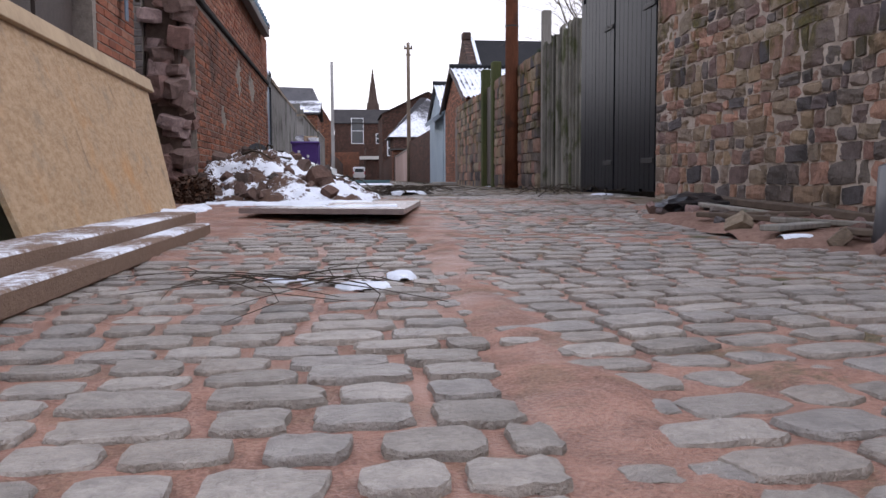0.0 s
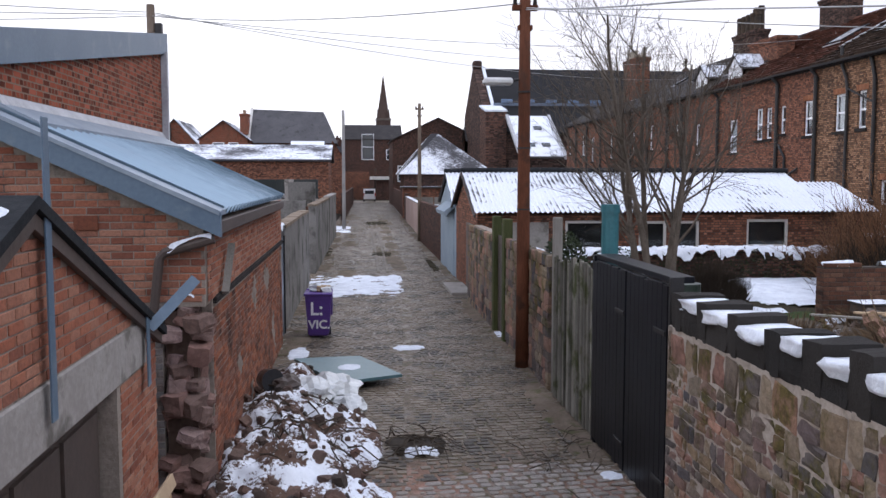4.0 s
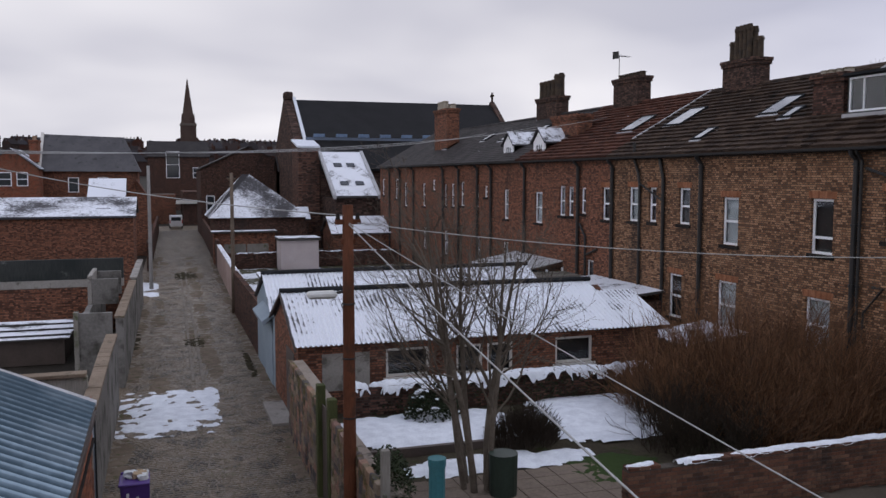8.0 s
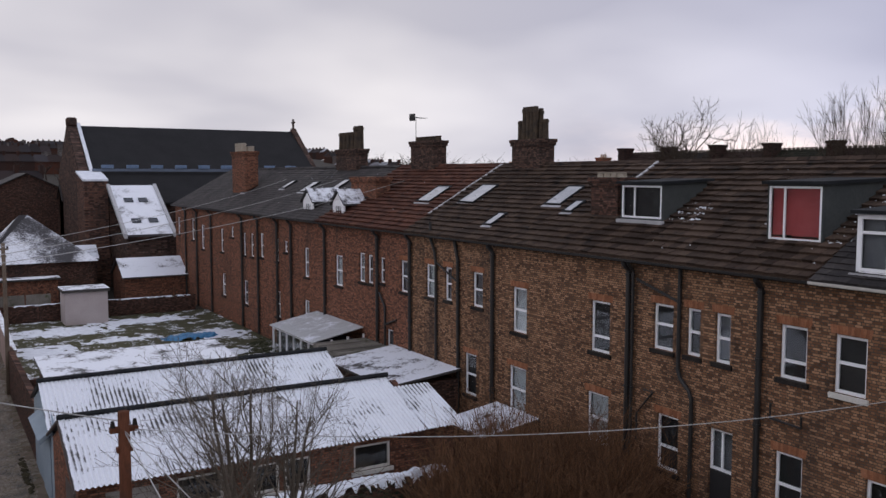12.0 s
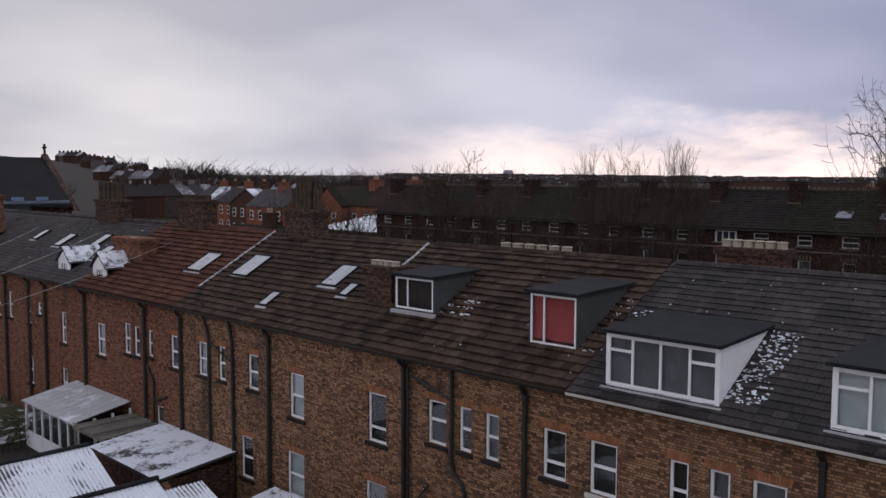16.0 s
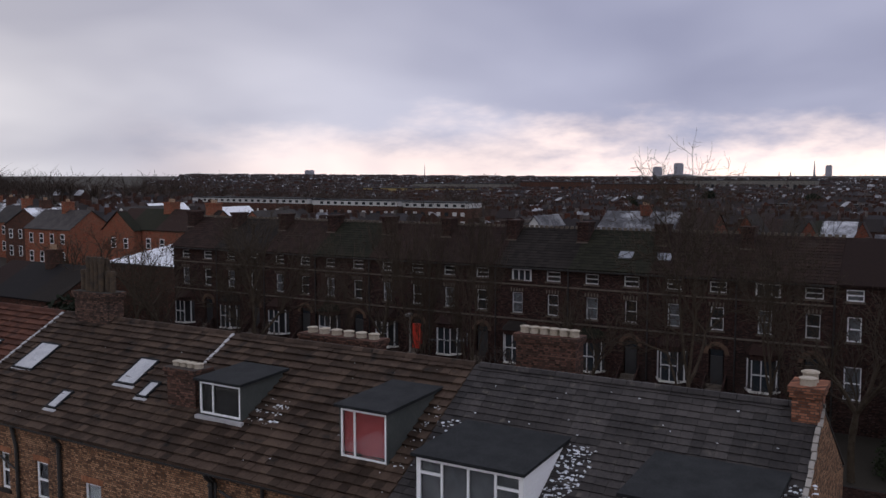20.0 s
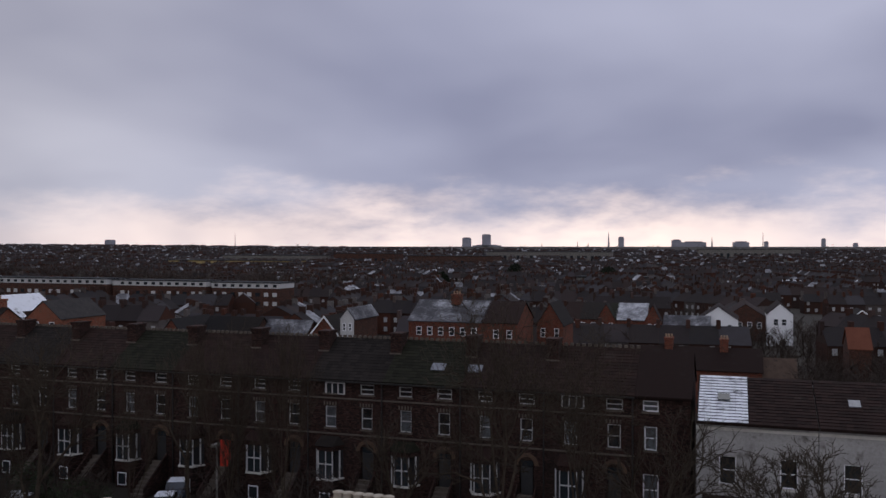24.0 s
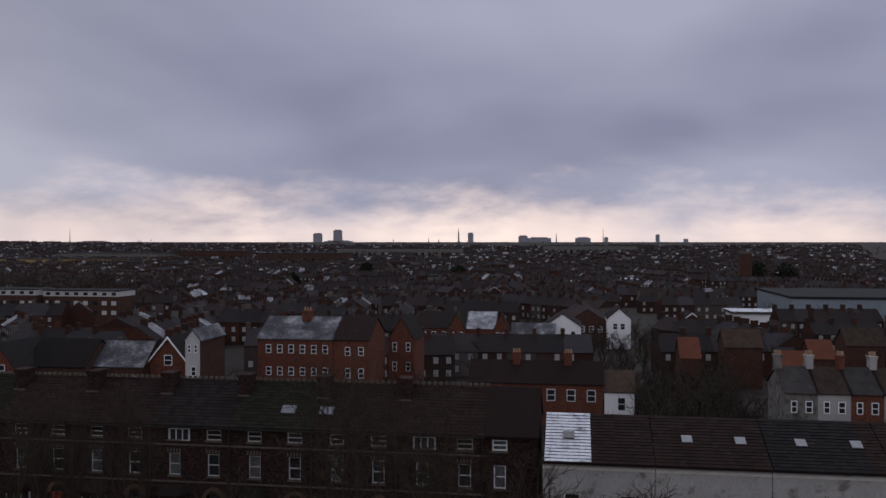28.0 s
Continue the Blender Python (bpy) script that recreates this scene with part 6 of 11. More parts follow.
part("sheet", bm, rough_mat("green_grey_board", (0.15, 0.15, 0.1), (0.21, 0.2, 0.14), 1.0, 8.0, 0.9, stain=(0.04, 0.04, 0.03)), green)
for k, (a, b, w, h) in enumerate((((-2.15, 1.0), (-1.99, 4.75), 0.22, 0.13), ((-1.95, 0.9), (-1.83, 4.55), 0.12, 0.075))):
    beam = thing("timber_beam", "old timber beam with snow on its upper face", "beam", "timber beams")
    d = Vector((b[0] - a[0], b[1] - a[1], 0))
    m = Matrix.Translation((a[0], a[1], ground_z(*a) + 0.005)) @ Euler((0, radians(-0.6), math.atan2(d.y, d.x))).to_matrix().to_4x4()
    part("beam", block(0, d.length, -w / 2, w / 2, 0.0, h, 0.008, m), snowy("frosted_old_beam", (0.13, 0.085, 0.06), (0.24, 0.165, 0.12), (0.45, 0.6), 2.2, 30.0), beam)
for i, (x, y, s) in enumerate(((-2.24, 6.1, 0.2), (-2.22, 5.6, 0.16), (-2.27, 5.0, 0.2), (-2.3, 4.1, 0.24), (-2.2, 6.6, 0.2), (-2.34, 3.3, 0.26))):
    blob(x, y, s * 0.6, s * 2.2, 0.05, 30 + i, SNOW, "snow", "little drift of snow at the foot of a board", "snow", cell=0.018, rough=0.8, scale=5)

panel = thing("door_panel", "brown flat board lying in the lane, half covered with snow", "board")
cs = [(-1.74, 5.55), (-0.67, 5.12), (-0.4, 7.06), (-1.4, 7.52)]
bm = bmesh.new()
prism(bm, cs, -0.02, 0.015, "z")
part("board", bm, rough_mat("wet_pinkish_board", (0.16, 0.128, 0.122), (0.23, 0.185, 0.172), 1.2, 16.0, 0.25, 0.1), panel)


def on_panel(x, y):
    return 0.015


for i, (x, y, rx, ry) in enumerate(((-1.42, 6.4, 0.26, 0.8), (-1.2, 6.95, 0.38, 0.5), (-1.0, 5.75, 0.32, 0.22))):
    blob(x, y, rx, ry, 0.014, 12 + i * 5, SNOW, "snow", "", "", on_panel, 0.018, thr=0.1, rough=0.75, scale=3.4, parent=panel)
blob(-1.75, 7.6, 0.55, 0.5, 0.02, 33, SNOW, "snow", "ragged snow between the board and the heap", "snow", cell=0.022, thr=0.1, rough=0.8, scale=4.0)
metal = thing("metal_sheet", "blue-grey metal panel lying on the rubbish", "sheet")
bm = bmesh.new()
prism(bm, [(-2.2, 15.58), (-1.01, 15.71), (-0.3, 14.12), (-1.39, 13.65)], 0.13, 0.18, "z")
part("sheet", bm, rough_mat("blue_green_metal", (0.06, 0.125, 0.14), (0.09, 0.165, 0.18), 1.0, 14.0, 0.4, 0.05), metal)
blob(-1.2, 14.75, 0.2, 0.24, 0.03, 2, SNOW, "snow", "snow", "snow", lambda x, y: 0.18, 0.04)

# rubble heap with snow
HEAP = lambda x, y: ground_z(x, y) + 0.0


def heap_z(x, y):
    h = 0.0
    for cx, cy, rx, ry, k in ((-2.0, 9.8, 1.0, 1.6, 0.5), (-2.1, 11.6, 0.95, 1.6, 0.5), (-1.55, 8.7, 0.95, 1.1, 0.24), (-2.1, 13.3, 0.75, 1.2, 0.45), (-1.3, 10.9, 0.6, 1.7, 0.2)):
        e = 1 - ((x - cx) / rx) ** 2 - ((y - cy) / ry) ** 2
        if e > 0:
            h = max(h, k * 0.92 * e)
    return ground_z(x, y) + h * (1 + 0.6 * noise.noise((x * 2.8, y * 2.8, 2))) + (0.06 * noise.noise((x * 8, y * 8, 1)) + 0.025 * noise.noise((x * 22, y * 22, 4)) if h > 0.03 else -0.03)


LEAF_DRIFTS = [(-2.5, 8.2, 0.26, 0.55, 0.26), (-2.45, 9.3, 0.18, 0.5, 0.35)]
heap = thing("rubble_heap", "heap of soil, rubble and rubbish under patchy snow", "rubble")
nx, ny = 70, 240
vs = [(-2.68 + 2.1 * i / (nx - 1), 7.4 + 7.4 * j / (ny - 1)) for j in range(ny) for i in range(nx)]
me = bpy.data.meshes.new("soil")
me.from_pydata([(x, y, heap_z(x, y)) for x, y in vs], [], [(j * nx + i, j * nx + i + 1, (j + 1) * nx + i + 1, (j + 1) * nx + i) for j in range(ny - 1) for i in range(nx - 1)])
me.materials.append(snowy("snow_on_rubble", (0.05, 0.032, 0.024), (0.14, 0.083, 0.057), (0.475, 0.515), 2.1, 20.0))
me.polygons.foreach_set("use_smooth", [True] * len(me.polygons))
ob = new("soil", me)
ob.parent = heap
HEAP_STONES = [mesh_of("rubble", lump(90 + i, 0.16), piece_mat("heap_rubble", [(0.12, 0.085, 0.07), (0.17, 0.1, 0.078), (0.08, 0.068, 0.06), (0.22, 0.14, 0.11)], 0.95, 0.8)) for i in range(6)]
rnd = random.Random(77)
for i in range(260):
    y = rnd.uniform(7.7, 14.3)
    x = rnd.uniform(-2.6, -0.95)
    if heap_z(x, y) - ground_z(x, y) < 0.03 and rnd.random() < 0.6:
        continue
    s = rnd.choice((0.04, 0.05, 0.06, 0.07, 0.09, 0.12)) if not (x > -1.6 and 8.3 < y < 9.2) else rnd.choice((0.05, 0.06, 0.08, 0.1, 0.14, 0.22))
    share("rubble", HEAP_STONES[i % 6], heap, Matrix.Translation((x, y, heap_z(x, y) + s * 0.18)) @ Euler((rnd.uniform(0, 3), rnd.uniform(0, 3), rnd.uniform(0, 3))).to_matrix().to_4x4() @ Matrix.Diagonal((s * 1.2, s, s * 0.7, 1)))


def twig_bundle(cx, cy, rx, ry, n, base, seed, r=0.008, label="", z=0.02, lift=0.05):
    rnd = random.Random(seed)
    bm = bmesh.new()
    for i in range(n):
        x, y = cx + rnd.uniform(-rx, rx), cy + rnd.uniform(-ry, ry)
        a, ln = rnd.uniform(0, 6.28), rnd.uniform(0.2, 0.75)
        pts = []
        for k in range(4):
            px, py = x + math.cos(a) * ln * k / 3, y + math.sin(a) * ln * k / 3
            pts.append((px, py, base(px, py) + z + rnd.uniform(0, lift) + (lift if 0 < k < 3 else 0)))
            a += rnd.uniform(-0.3, 0.3)
        tube(bm, pts, r * rnd.uniform(0.6, 1.5), r * 0.4, 5)
    ob = part("twigs", bm, BARK, None)
    return tagged(ob, label, "twigs", "", "stuff")


twig_bundle(-1.7, 10.6, 0.6, 1.6, 40, heap_z, 3, 0.012, "broken branches lying over the rubble heap")
twig_bundle(-0.3, 10.7, 0.4, 0.5, 45, ground_z, 4, 0.008, "dark litter of twigs in the lane")
twig_bundle(-1.25, 2.45, 0.28, 0.12, 26, lambda x, y: ground_z(x, y) + 0.02, 5, 0.0022, "tangle of dead twigs on the setts", 0.004, 0.012)
twig_bundle(1.4, 9.6, 0.5, 1.5, 30, ground_z, 6, 0.005, "dead stalks at the foot of the gate")
blob(-0.25, 10.5, 0.22, 0.2, 0.05, 61, SNOW, "snow", "scrap of snow on twigs", "snow", cell=0.035)
blob(-0.3, 10.75, 0.4, 0.4, 0.05, 62, rough_mat("dark_litter", (0.03, 0.025, 0.02), (0.06, 0.05, 0.04), 3.0, 20.0, 0.95), "litter", "patch of dark leaf litter", "litter", cell=0.05)
for i, (x, y, rx, ry) in enumerate(((-0.98, 2.4, 0.09, 0.07), (-0.85, 2.62, 0.05, 0.08), (-1.22, 2.55, 0.08, 0.03), (1.9, 9.4, 0.12, 0.14), (2.25, 18.5, 0.25, 0.5), (0.0, 17.2, 0.32, 0.25), (-2.2, 16.8, 0.2, 0.6), (-2.3, 60.0, 0.9, 2.4), (-1.9, 56.0, 0.5, 1.2))):
    blob(x, y, rx, ry, 0.018, 70 + i, SNOW, "snow", "small patch of snow on the setts", "snow", lambda a, b: ground_z(a, b) + 0.014, cell=0.012 if y < 3 else 0.035 if y < 20 else 0.12, rough=0.45, scale=9)
blob(-1.1, 27.6, 1.5, 2.7, 0.035, 81, SNOW, "snow", "patch of trodden snow across the setts", "snow", cell=0.06, thr=0.1, rough=0.9, scale=2.4)
blob(0.1, 29.3, 0.4, 1.1, 0.035, 82, SNOW, "snow", "patch of snow on the setts", "snow", cell=0.06, rough=0.8, scale=3)
# rag of polythene among the twigs
bm = bmesh.new()
n = 12
for i in range(n + 1):
    for j in range(n + 1):
        x, y = -1.1 + 0.18 * i / n, 2.42 + 0.14 * j / n
        bm.verts.new((x + 0.03 * noise.noise((i * 0.5, j * 0.5, 1)), y, ground_z(x, y) + 0.022 + 0.03 * abs(noise.noise((i * 0.45, j * 0.45, 3)))))
bm.verts.ensure_lookup_table()
for i in range(n):
    for j in range(n):
        bm.faces.new([bm.verts[k] for k in (i * (n + 1) + j, (i + 1) * (n + 1) + j, (i + 1) * (n + 1) + j + 1, i * (n + 1) + j + 1)])
rag = part("polythene_rag", bm, rough_mat("dirty_pink_rag", (0.3, 0.25, 0.23), (0.4, 0.34, 0.31), 4.0, 20.0, 0.5), None, smooth=True)
tagged(rag, "dirty crumpled rag of polythene on the setts", "rag")

# crumpled plastic and bags behind the heap
for i, (x, y, s, m, label) in enumerate(((-1.45, 13.2, 0.5, PLASTIC_SHEET, "crumpled whitish polythene in the rubbish"), (-1.75, 12.6, 0.4, PLASTIC_SHEET, "crumpled whitish polythene in the rubbish"),
                                          (-1.2, 12.6, 0.35, PLASTIC_SHEET, "torn whitish polythene on the ground"), (-2.1, 12.4, 0.3, DARK_WOOD, "rusty brown drum tipped in the rubbish"))):
    bm = bmesh.new()
    bmesh.ops.create_icosphere(bm, subdivisions=3, radius=1)
    for v in bm.verts:
        v.co *= 1 + 0.45 * noise.noise(v.co * 2.3 + Vector((i * 5, 0, 0))) + 0.25 * abs(noise.noise(v.co * 5 + Vector((i, 2, 0))))
        v.co = Vector((v.co.x * s * 0.75, v.co.y * s, v.co.z * s * 0.5))
    bm.transform(Matrix.Translation((x, y, heap_z(x, y) + s * 0.2)))
    tagged(part("rubbish", bm, m, None), label, "rubbish", "rubbish by the heap")
tub = thing("plastic_tub", "round black plastic tub lying in the rubbish", "tub")
bm = bmesh.new()
tube(bm, [(-2.4, 12.6, 0.5), (-2.33, 12.4, 0.53), (-2.27, 12.28, 0.55)], 0.15, 0.17, 16)
part("tub", bm, BLACK_PLASTIC, tub, smooth=False)

# purple wheeled bin
wheelie = thing("wheelie_bin", "purple wheeled rubbish bin with rubbish heaped on top", "bin", at=(-1.88, 18.7, 0.0))
bm = bmesh.new()
vs = [bm.verts.new(p) for p in ((-0.22, -0.24, 0.06), (0.22, -0.24, 0.06), (0.22, 0.22, 0.06), (-0.22, 0.22, 0.06), (-0.285, -0.33, 0.98), (0.285, -0.33, 0.98), (0.285, 0.3, 0.98), (-0.285, 0.3, 0.98))]
for f in ((0, 3, 2, 1), (0, 1, 5, 4), (1, 2, 6, 5), (2, 3, 7, 6), (3, 0, 4, 7), (4, 5, 6, 7)):
    bm.faces.new([vs[k] for k in f])
bmesh.ops.bevel(bm, geom=bm.edges[:], offset=0.025, segments=2, affect="EDGES")
body = part("body", bm, PURPLE, wheelie)
part("rim", block(-0.305, 0.305, -0.355, 0.32, 0.95, 1.0, 0.012), PURPLE, wheelie)
for sx in (-1, 1):
    bm = bmesh.new()
    tube(bm, [(sx * 0.2, 0.24, 0.1), (sx * 0.26, 0.24, 0.1)], 0.1, 0.1, 14)
    part("wheel", bm, BLACK_PLASTIC, wheelie)
part("lid", block(-0.29, 0.29, -0.02, 0.04, 0.0, 0.6, 0.01, pose(0, 0.36, 0.42, -8)), PURPLE, wheelie)
for word, x, z, size in (("L:", -0.18, 0.53, 0.4), ("VIC.", -0.215, 0.23, 0.26)):
    cu = bpy.data.curves.new("lettering", "FONT")
    cu.body, cu.size, cu.extrude, cu.offset = word, size, 0.002, 0.007
    tmp = bpy.data.objects.new("lettering", cu)
    me = bpy.data.meshes.new_from_object(tmp)
    bpy.data.objects.remove(tmp)
    me.materials.clear()
    me.materials.append(WHITE_PAINT)
    ob = new("painted_word", me)
    ob.parent = body
    ob.matrix_basis = pose(x, -0.252 - 0.098 * (z - 0.06), z, 90 + 5.6)
for i in range(9):
    bm = lump(200 + i, 0.3)
    bm.transform(Matrix.Translation((random.uniform(-0.18, 0.18), random.uniform(-0.2, 0.18), 1.02 + random.uniform(0, 0.05))) @ Matrix.Diagonal((0.2, 0.2, 0.13, 1)))
    tagged(part("rubbish", bm, random.choice((PLASTIC_SHEET, PLY_EDGE, CONCRETE, PLASTIC_SHEET)), None), "scrap of rubbish heaped in the bin", "rubbish", "rubbish in the bin").location = (-1.88, 18.7, 0)

# litter against the stone wall
bag = bmesh.new()
bmesh.ops.create_icosphere(bag, subdivisions=3, radius=1)
for v in bag.verts:
    v.co *= 1 + 0.4 * noise.noise(v.co * 2.5) + 0.2 * abs(noise.noise(v.co * 6))
    v.co = Vector((v.co.x * 0.16, v.co.y * 0.38, v.co.z * 0.085))
bag.transform(pose(1.5, 5.75, 0.0, 0, 0, -55))
tagged(part("bin_bag", bag, BLACK_PLASTIC, None, "", False), "torn black plastic bag lying by the wall", "bag")
blob(1.45, 4.2, 0.55, 1.6, 0.055, 91, rough_mat("spoil", (0.15, 0.088, 0.066), (0.25, 0.16, 0.12), 3.0, 34.0, 0.95, 1.0), "spoil", "spilt soil and mortar by the wall", "soil", lambda x, y: ground_z(x, y) + 0.014, cell=0.035, rough=0.35, scale=3)
for i, (x, y, a, ln, w) in enumerate(((1.88, 5.2, 100, 2.1, 0.13), (1.55, 5.2, 118, 0.6, 0.07), (1.5, 4.7, 150, 0.5, 0.05), (1.2, 3.8, 35, 0.55, 0.1), (1.3, 4.4, 140, 0.7, 0.06), (1.5, 4.0, 160, 0.6, 0.05), (1.45, 3.1, 125, 0.8, 0.09))):
    pl = thing("scrap_timber", "broken length of timber among the rubble", "timber", "scrap timber")
    m = pose(x, y, ground_z(x, y) + 0.06, 0, random.uniform(-6, 2), a)
    part("plank", block(-ln / 2, ln / 2, -w / 2, w / 2, 0, 0.03 if w < 0.12 else 0.05, 0.006, m), TIMBER_GREY if i % 2 else rough_mat("wet_dark_timber", (0.06, 0.045, 0.035), (0.11, 0.085, 0.065), 1.0, 12.0, 0.9, 0.4), pl)
for i in range(26):
    x, y = random.uniform(1.05, 1.9), random.uniform(3.0, 5.8)
    s = random.uniform(0.03, 0.1)
    bm = lump(300 + i, 0.14)
    bm.transform(Matrix.Translation((x, y, ground_z(x, y) + s * 0.35 + 0.03)) @ Euler((random.random(), random.random(), random.random() * 3)).to_matrix().to_4x4() @ Matrix.Diagonal((s * 1.3, s, s * 0.8, 1)))
    tagged(part("rubble_stone", bm, PINK_STONE if i % 3 else SANDSTONE, None), "lump of broken stone by the wall", "stone", "rubble by the wall")
for i, (x, y) in enumerate(((1.35, 5.35), (1.5, 4.9), (1.1, 3.6), (1.45, 3.25))):
    blob(x, y, 0.09, 0.06, 0.018, 95 + i, SNOW, "snow", "scrap of snow on the rubble", "snow", lambda a, b: ground_z(a, b) + 0.04, 0.015, rough=0.4)
bin2 = thing("plastic_drum", "dark grey plastic drum beside the wall", "drum")
bm = bmesh.new()
tube(bm, [(1.52, 3.15, -0.2), (1.5, 3.15, 0.05), (1.46, 3.15, 0.28)], 0.3, 0.22, 20)
part("drum", bm, rough_mat("dark_grey_plastic", (0.04, 0.042, 0.048), (0.06, 0.062, 0.068), 2.0, 16.0, 0.4, 0.05), bin2, smooth=True)

# ---- setts ----
def sett_places(y0, y1):
    """Courses across the lane; east of the channel they run slightly askew."""
    rnd = random.Random(int(y0 * 10) + 99)
    y = y0
    while y < y1:
        dy = rnd.uniform(0.126, 0.15)
        x = left_x(y) - 0.35 + rnd.uniform(0, 0.2)
        g = gutter_x(y)
        skew = 0.17 - 0.12 * smooth(y, 2, 14)
        while x < right_x(y) + 0.1:
            w = rnd.uniform(0.135, 0.235)
            if x < g - 0.1 < x + w:
                w = max(g - 0.1 - x, 0.1)
            cx = x + w / 2
            in_gutter = abs(cx - g) < 0.1 and y < 24
            if in_gutter:
                w = rnd.uniform(0.07, 0.13)
            sink = rnd.uniform(0.0, 0.007) + (0.004 if in_gutter else 0.0)
            off = skew * (cx - g - 0.1) if cx > g + 0.1 else 0.0
            if not (in_gutter and rnd.random() < 0.35):
                yield cx, y + dy / 2 + off + rnd.uniform(-0.006, 0.006), w - rnd.uniform(0.012, 0.03) - 0.012 * smooth(y, 2.5, 4.0), (dy - rnd.uniform(0.012, 0.028) - 0.012 * smooth(y, 2.5, 4.0)) * (0.7 if in_gutter else 1.0), 0.0095 - sink + camber(cx, y), rnd.uniform(-3.0, 3.0) + math.degrees(math.atan(skew if cx > g + 0.1 else 0.0)), rnd.uniform(-1.4, 1.4), rnd.uniform(-1.0, 1.0)
            x += w
        y += dy


def sett_shape(seed):
    """A worn sett from -0.5 to 0.5 with a chipped outline and a cambered top at z = 0."""
    r = random.Random(seed)
    bm = bmesh.new()
    k = 16
    rings = [[] for q in range(4)]
    lop = [r.uniform(0.88, 1.03) for q in range(4)]
    for i in range(k):
        a = 2 * math.pi * (i + 0.5) / k
        c, s = math.cos(a), math.sin(a)
        p = 1.0 / max(abs(c) ** 9 + abs(s) ** 9, 1e-6) ** (1 / 9)
        x = 0.5 * c * p * (lop[0] if c > 0 else lop[1]) * r.uniform(0.95, 1.03)
        y = 0.5 * s * p * (lop[2] if s > 0 else lop[3]) * r.uniform(0.93, 1.03)
        if r.random() < 0.12:
            x, y = x * 0.9, y * 0.88
        f = r.uniform(0.93, 0.98)
        for ring, (m, z) in zip(rings, ((1.0, -0.06), (0.995, -0.008 + r.uniform(-0.002, 0.002)), (f, -0.0015 + r.uniform(-0.0015, 0.0015)), (0.6, 0.0012 + r.uniform(-0.001, 0.001)))):
            ring.append(bm.verts.new((x * m, y * m, z)))
    for a, b in zip(rings, rings[1:]):
        for i in range(k):
            bm.faces.new((a[i], a[(i + 1) % k], b[(i + 1) % k], b[i]))
    bm.faces.new(rings[-1])
    return bm


def far_sett(seed):
    """A plainer sett for the stretch that stays far away."""
    r = random.Random(seed)
    bm = bmesh.new()
    lo = [bm.verts.new((x * 0.5, y * 0.5, -0.03)) for x, y in ((-1, -1), (1, -1), (1, 1), (-1, 1))]
    hi = [bm.verts.new((x * r.uniform(0.42, 0.48), y * r.uniform(0.4, 0.46), r.uniform(-0.002, 0.003))) for x, y in ((-1, -1), (1, -1), (1, 1), (-1, 1))]
    bm.faces.new(hi)
    for i in range(4):
        bm.faces.new((lo[i], lo[(i + 1) % 4], hi[(i + 1) % 4], hi[i]))
    return bm


SETTS = [mesh_of("sett", sett_shape(500 + i), SETT) for i in range(24)]
FAR_SETTS = [mesh_of("sett", far_sett(540 + i), SETT_FAR) for i in range(8)]
near, rest, far = [], [], []
for x, y, w, d, z, rz, rx, ry in sett_places(-0.6, 122.0):
    m = Matrix.Translation((x, y, ground_z(x, y) + z)) @ Euler((radians(rx), radians(ry), radians(rz))).to_matrix().to_4x4() @ Matrix.Diagonal((w, d, 1, 1))
    (near if 0.75 < y < 2.7 and -1.9 < x < 0.9 else rest if y + 2.5 * noise.noise((x * 0.5, y * 0.5, 1.0)) < 9.5 else far).append(m)
for i, m in enumerate(near[:300]):
    share("sett", SETTS[i % 24], lane, m)
joined("setts", SETTS, near[300:] + rest, lane)
joined("setts", FAR_SETTS, far, lane)

# dirt and moss washed against the walls and down the middle of the lane
LANE_DIRT = rough_mat("lane_dirt", (0.11, 0.085, 0.062), (0.18, 0.142, 0.108), 1.5, 26.0, 0.95, 0.9, stain=(0.08, 0.08, 0.038), stain_at=(0.52, 0.66))
rnd = random.Random(606)
for i in range(60):
    y = 7.0 + i * 1.25 + rnd.uniform(-0.6, 0.6)
    side = (right_x(y) - 0.12, left_x(y) + 0.15, 0.25 + 0.01 * y, rnd.uniform(-1.5, 1.5))[i % 4]
    if (i % 4 == 1 and y < 16) or (i % 4 > 1 and y < 30):
        continue
    blob(side + rnd.uniform(-0.1, 0.1), y, rnd.uniform(0.22, 0.42), rnd.uniform(1.2, 2.6), 0.012, 620 + i, LANE_DIRT, "lane_dirt", "dark dirt and moss lying on the setts", "dirt",
         lambda a, b: ground_z(a, b) + 0.012 + 0.02 * noise.noise((a * 0.9, b * 0.9, 0)), 0.05 if y < 25 else 0.09, thr=0.25, rough=0.85, scale=3.5)
# a drain line of long stones down the middle of the far stretch
vs, fs = [], []
for k in range(57):
    y = 31.5 + k * 0.62
    mid_x = 0.011 * (y - 32) - 0.06
    for x in (mid_x - 0.17, mid_x + 0.17):
        j = len(vs)
        z = ground_z(x, y) + 0.032
        vs += [(x - 0.05, y, z), (x + 0.05, y, z), (x + 0.05, y + 0.58, z), (x - 0.05, y + 0.58, z), (x - 0.06, y - 0.01, z - 0.03), (x + 0.06, y - 0.01, z - 0.03), (x + 0.06, y + 0.59, z - 0.03), (x - 0.06, y + 0.59, z - 0.03)]
        fs += [(j, j + 1, j + 2, j + 3), (j + 4, j + 5, j + 1, j), (j + 5, j + 6, j + 2, j + 1), (j + 6, j + 7, j + 3, j + 2), (j + 7, j + 4, j, j + 3)]
me = bpy.data.meshes.new("drain_stones")
me.from_pydata(vs, [], fs)
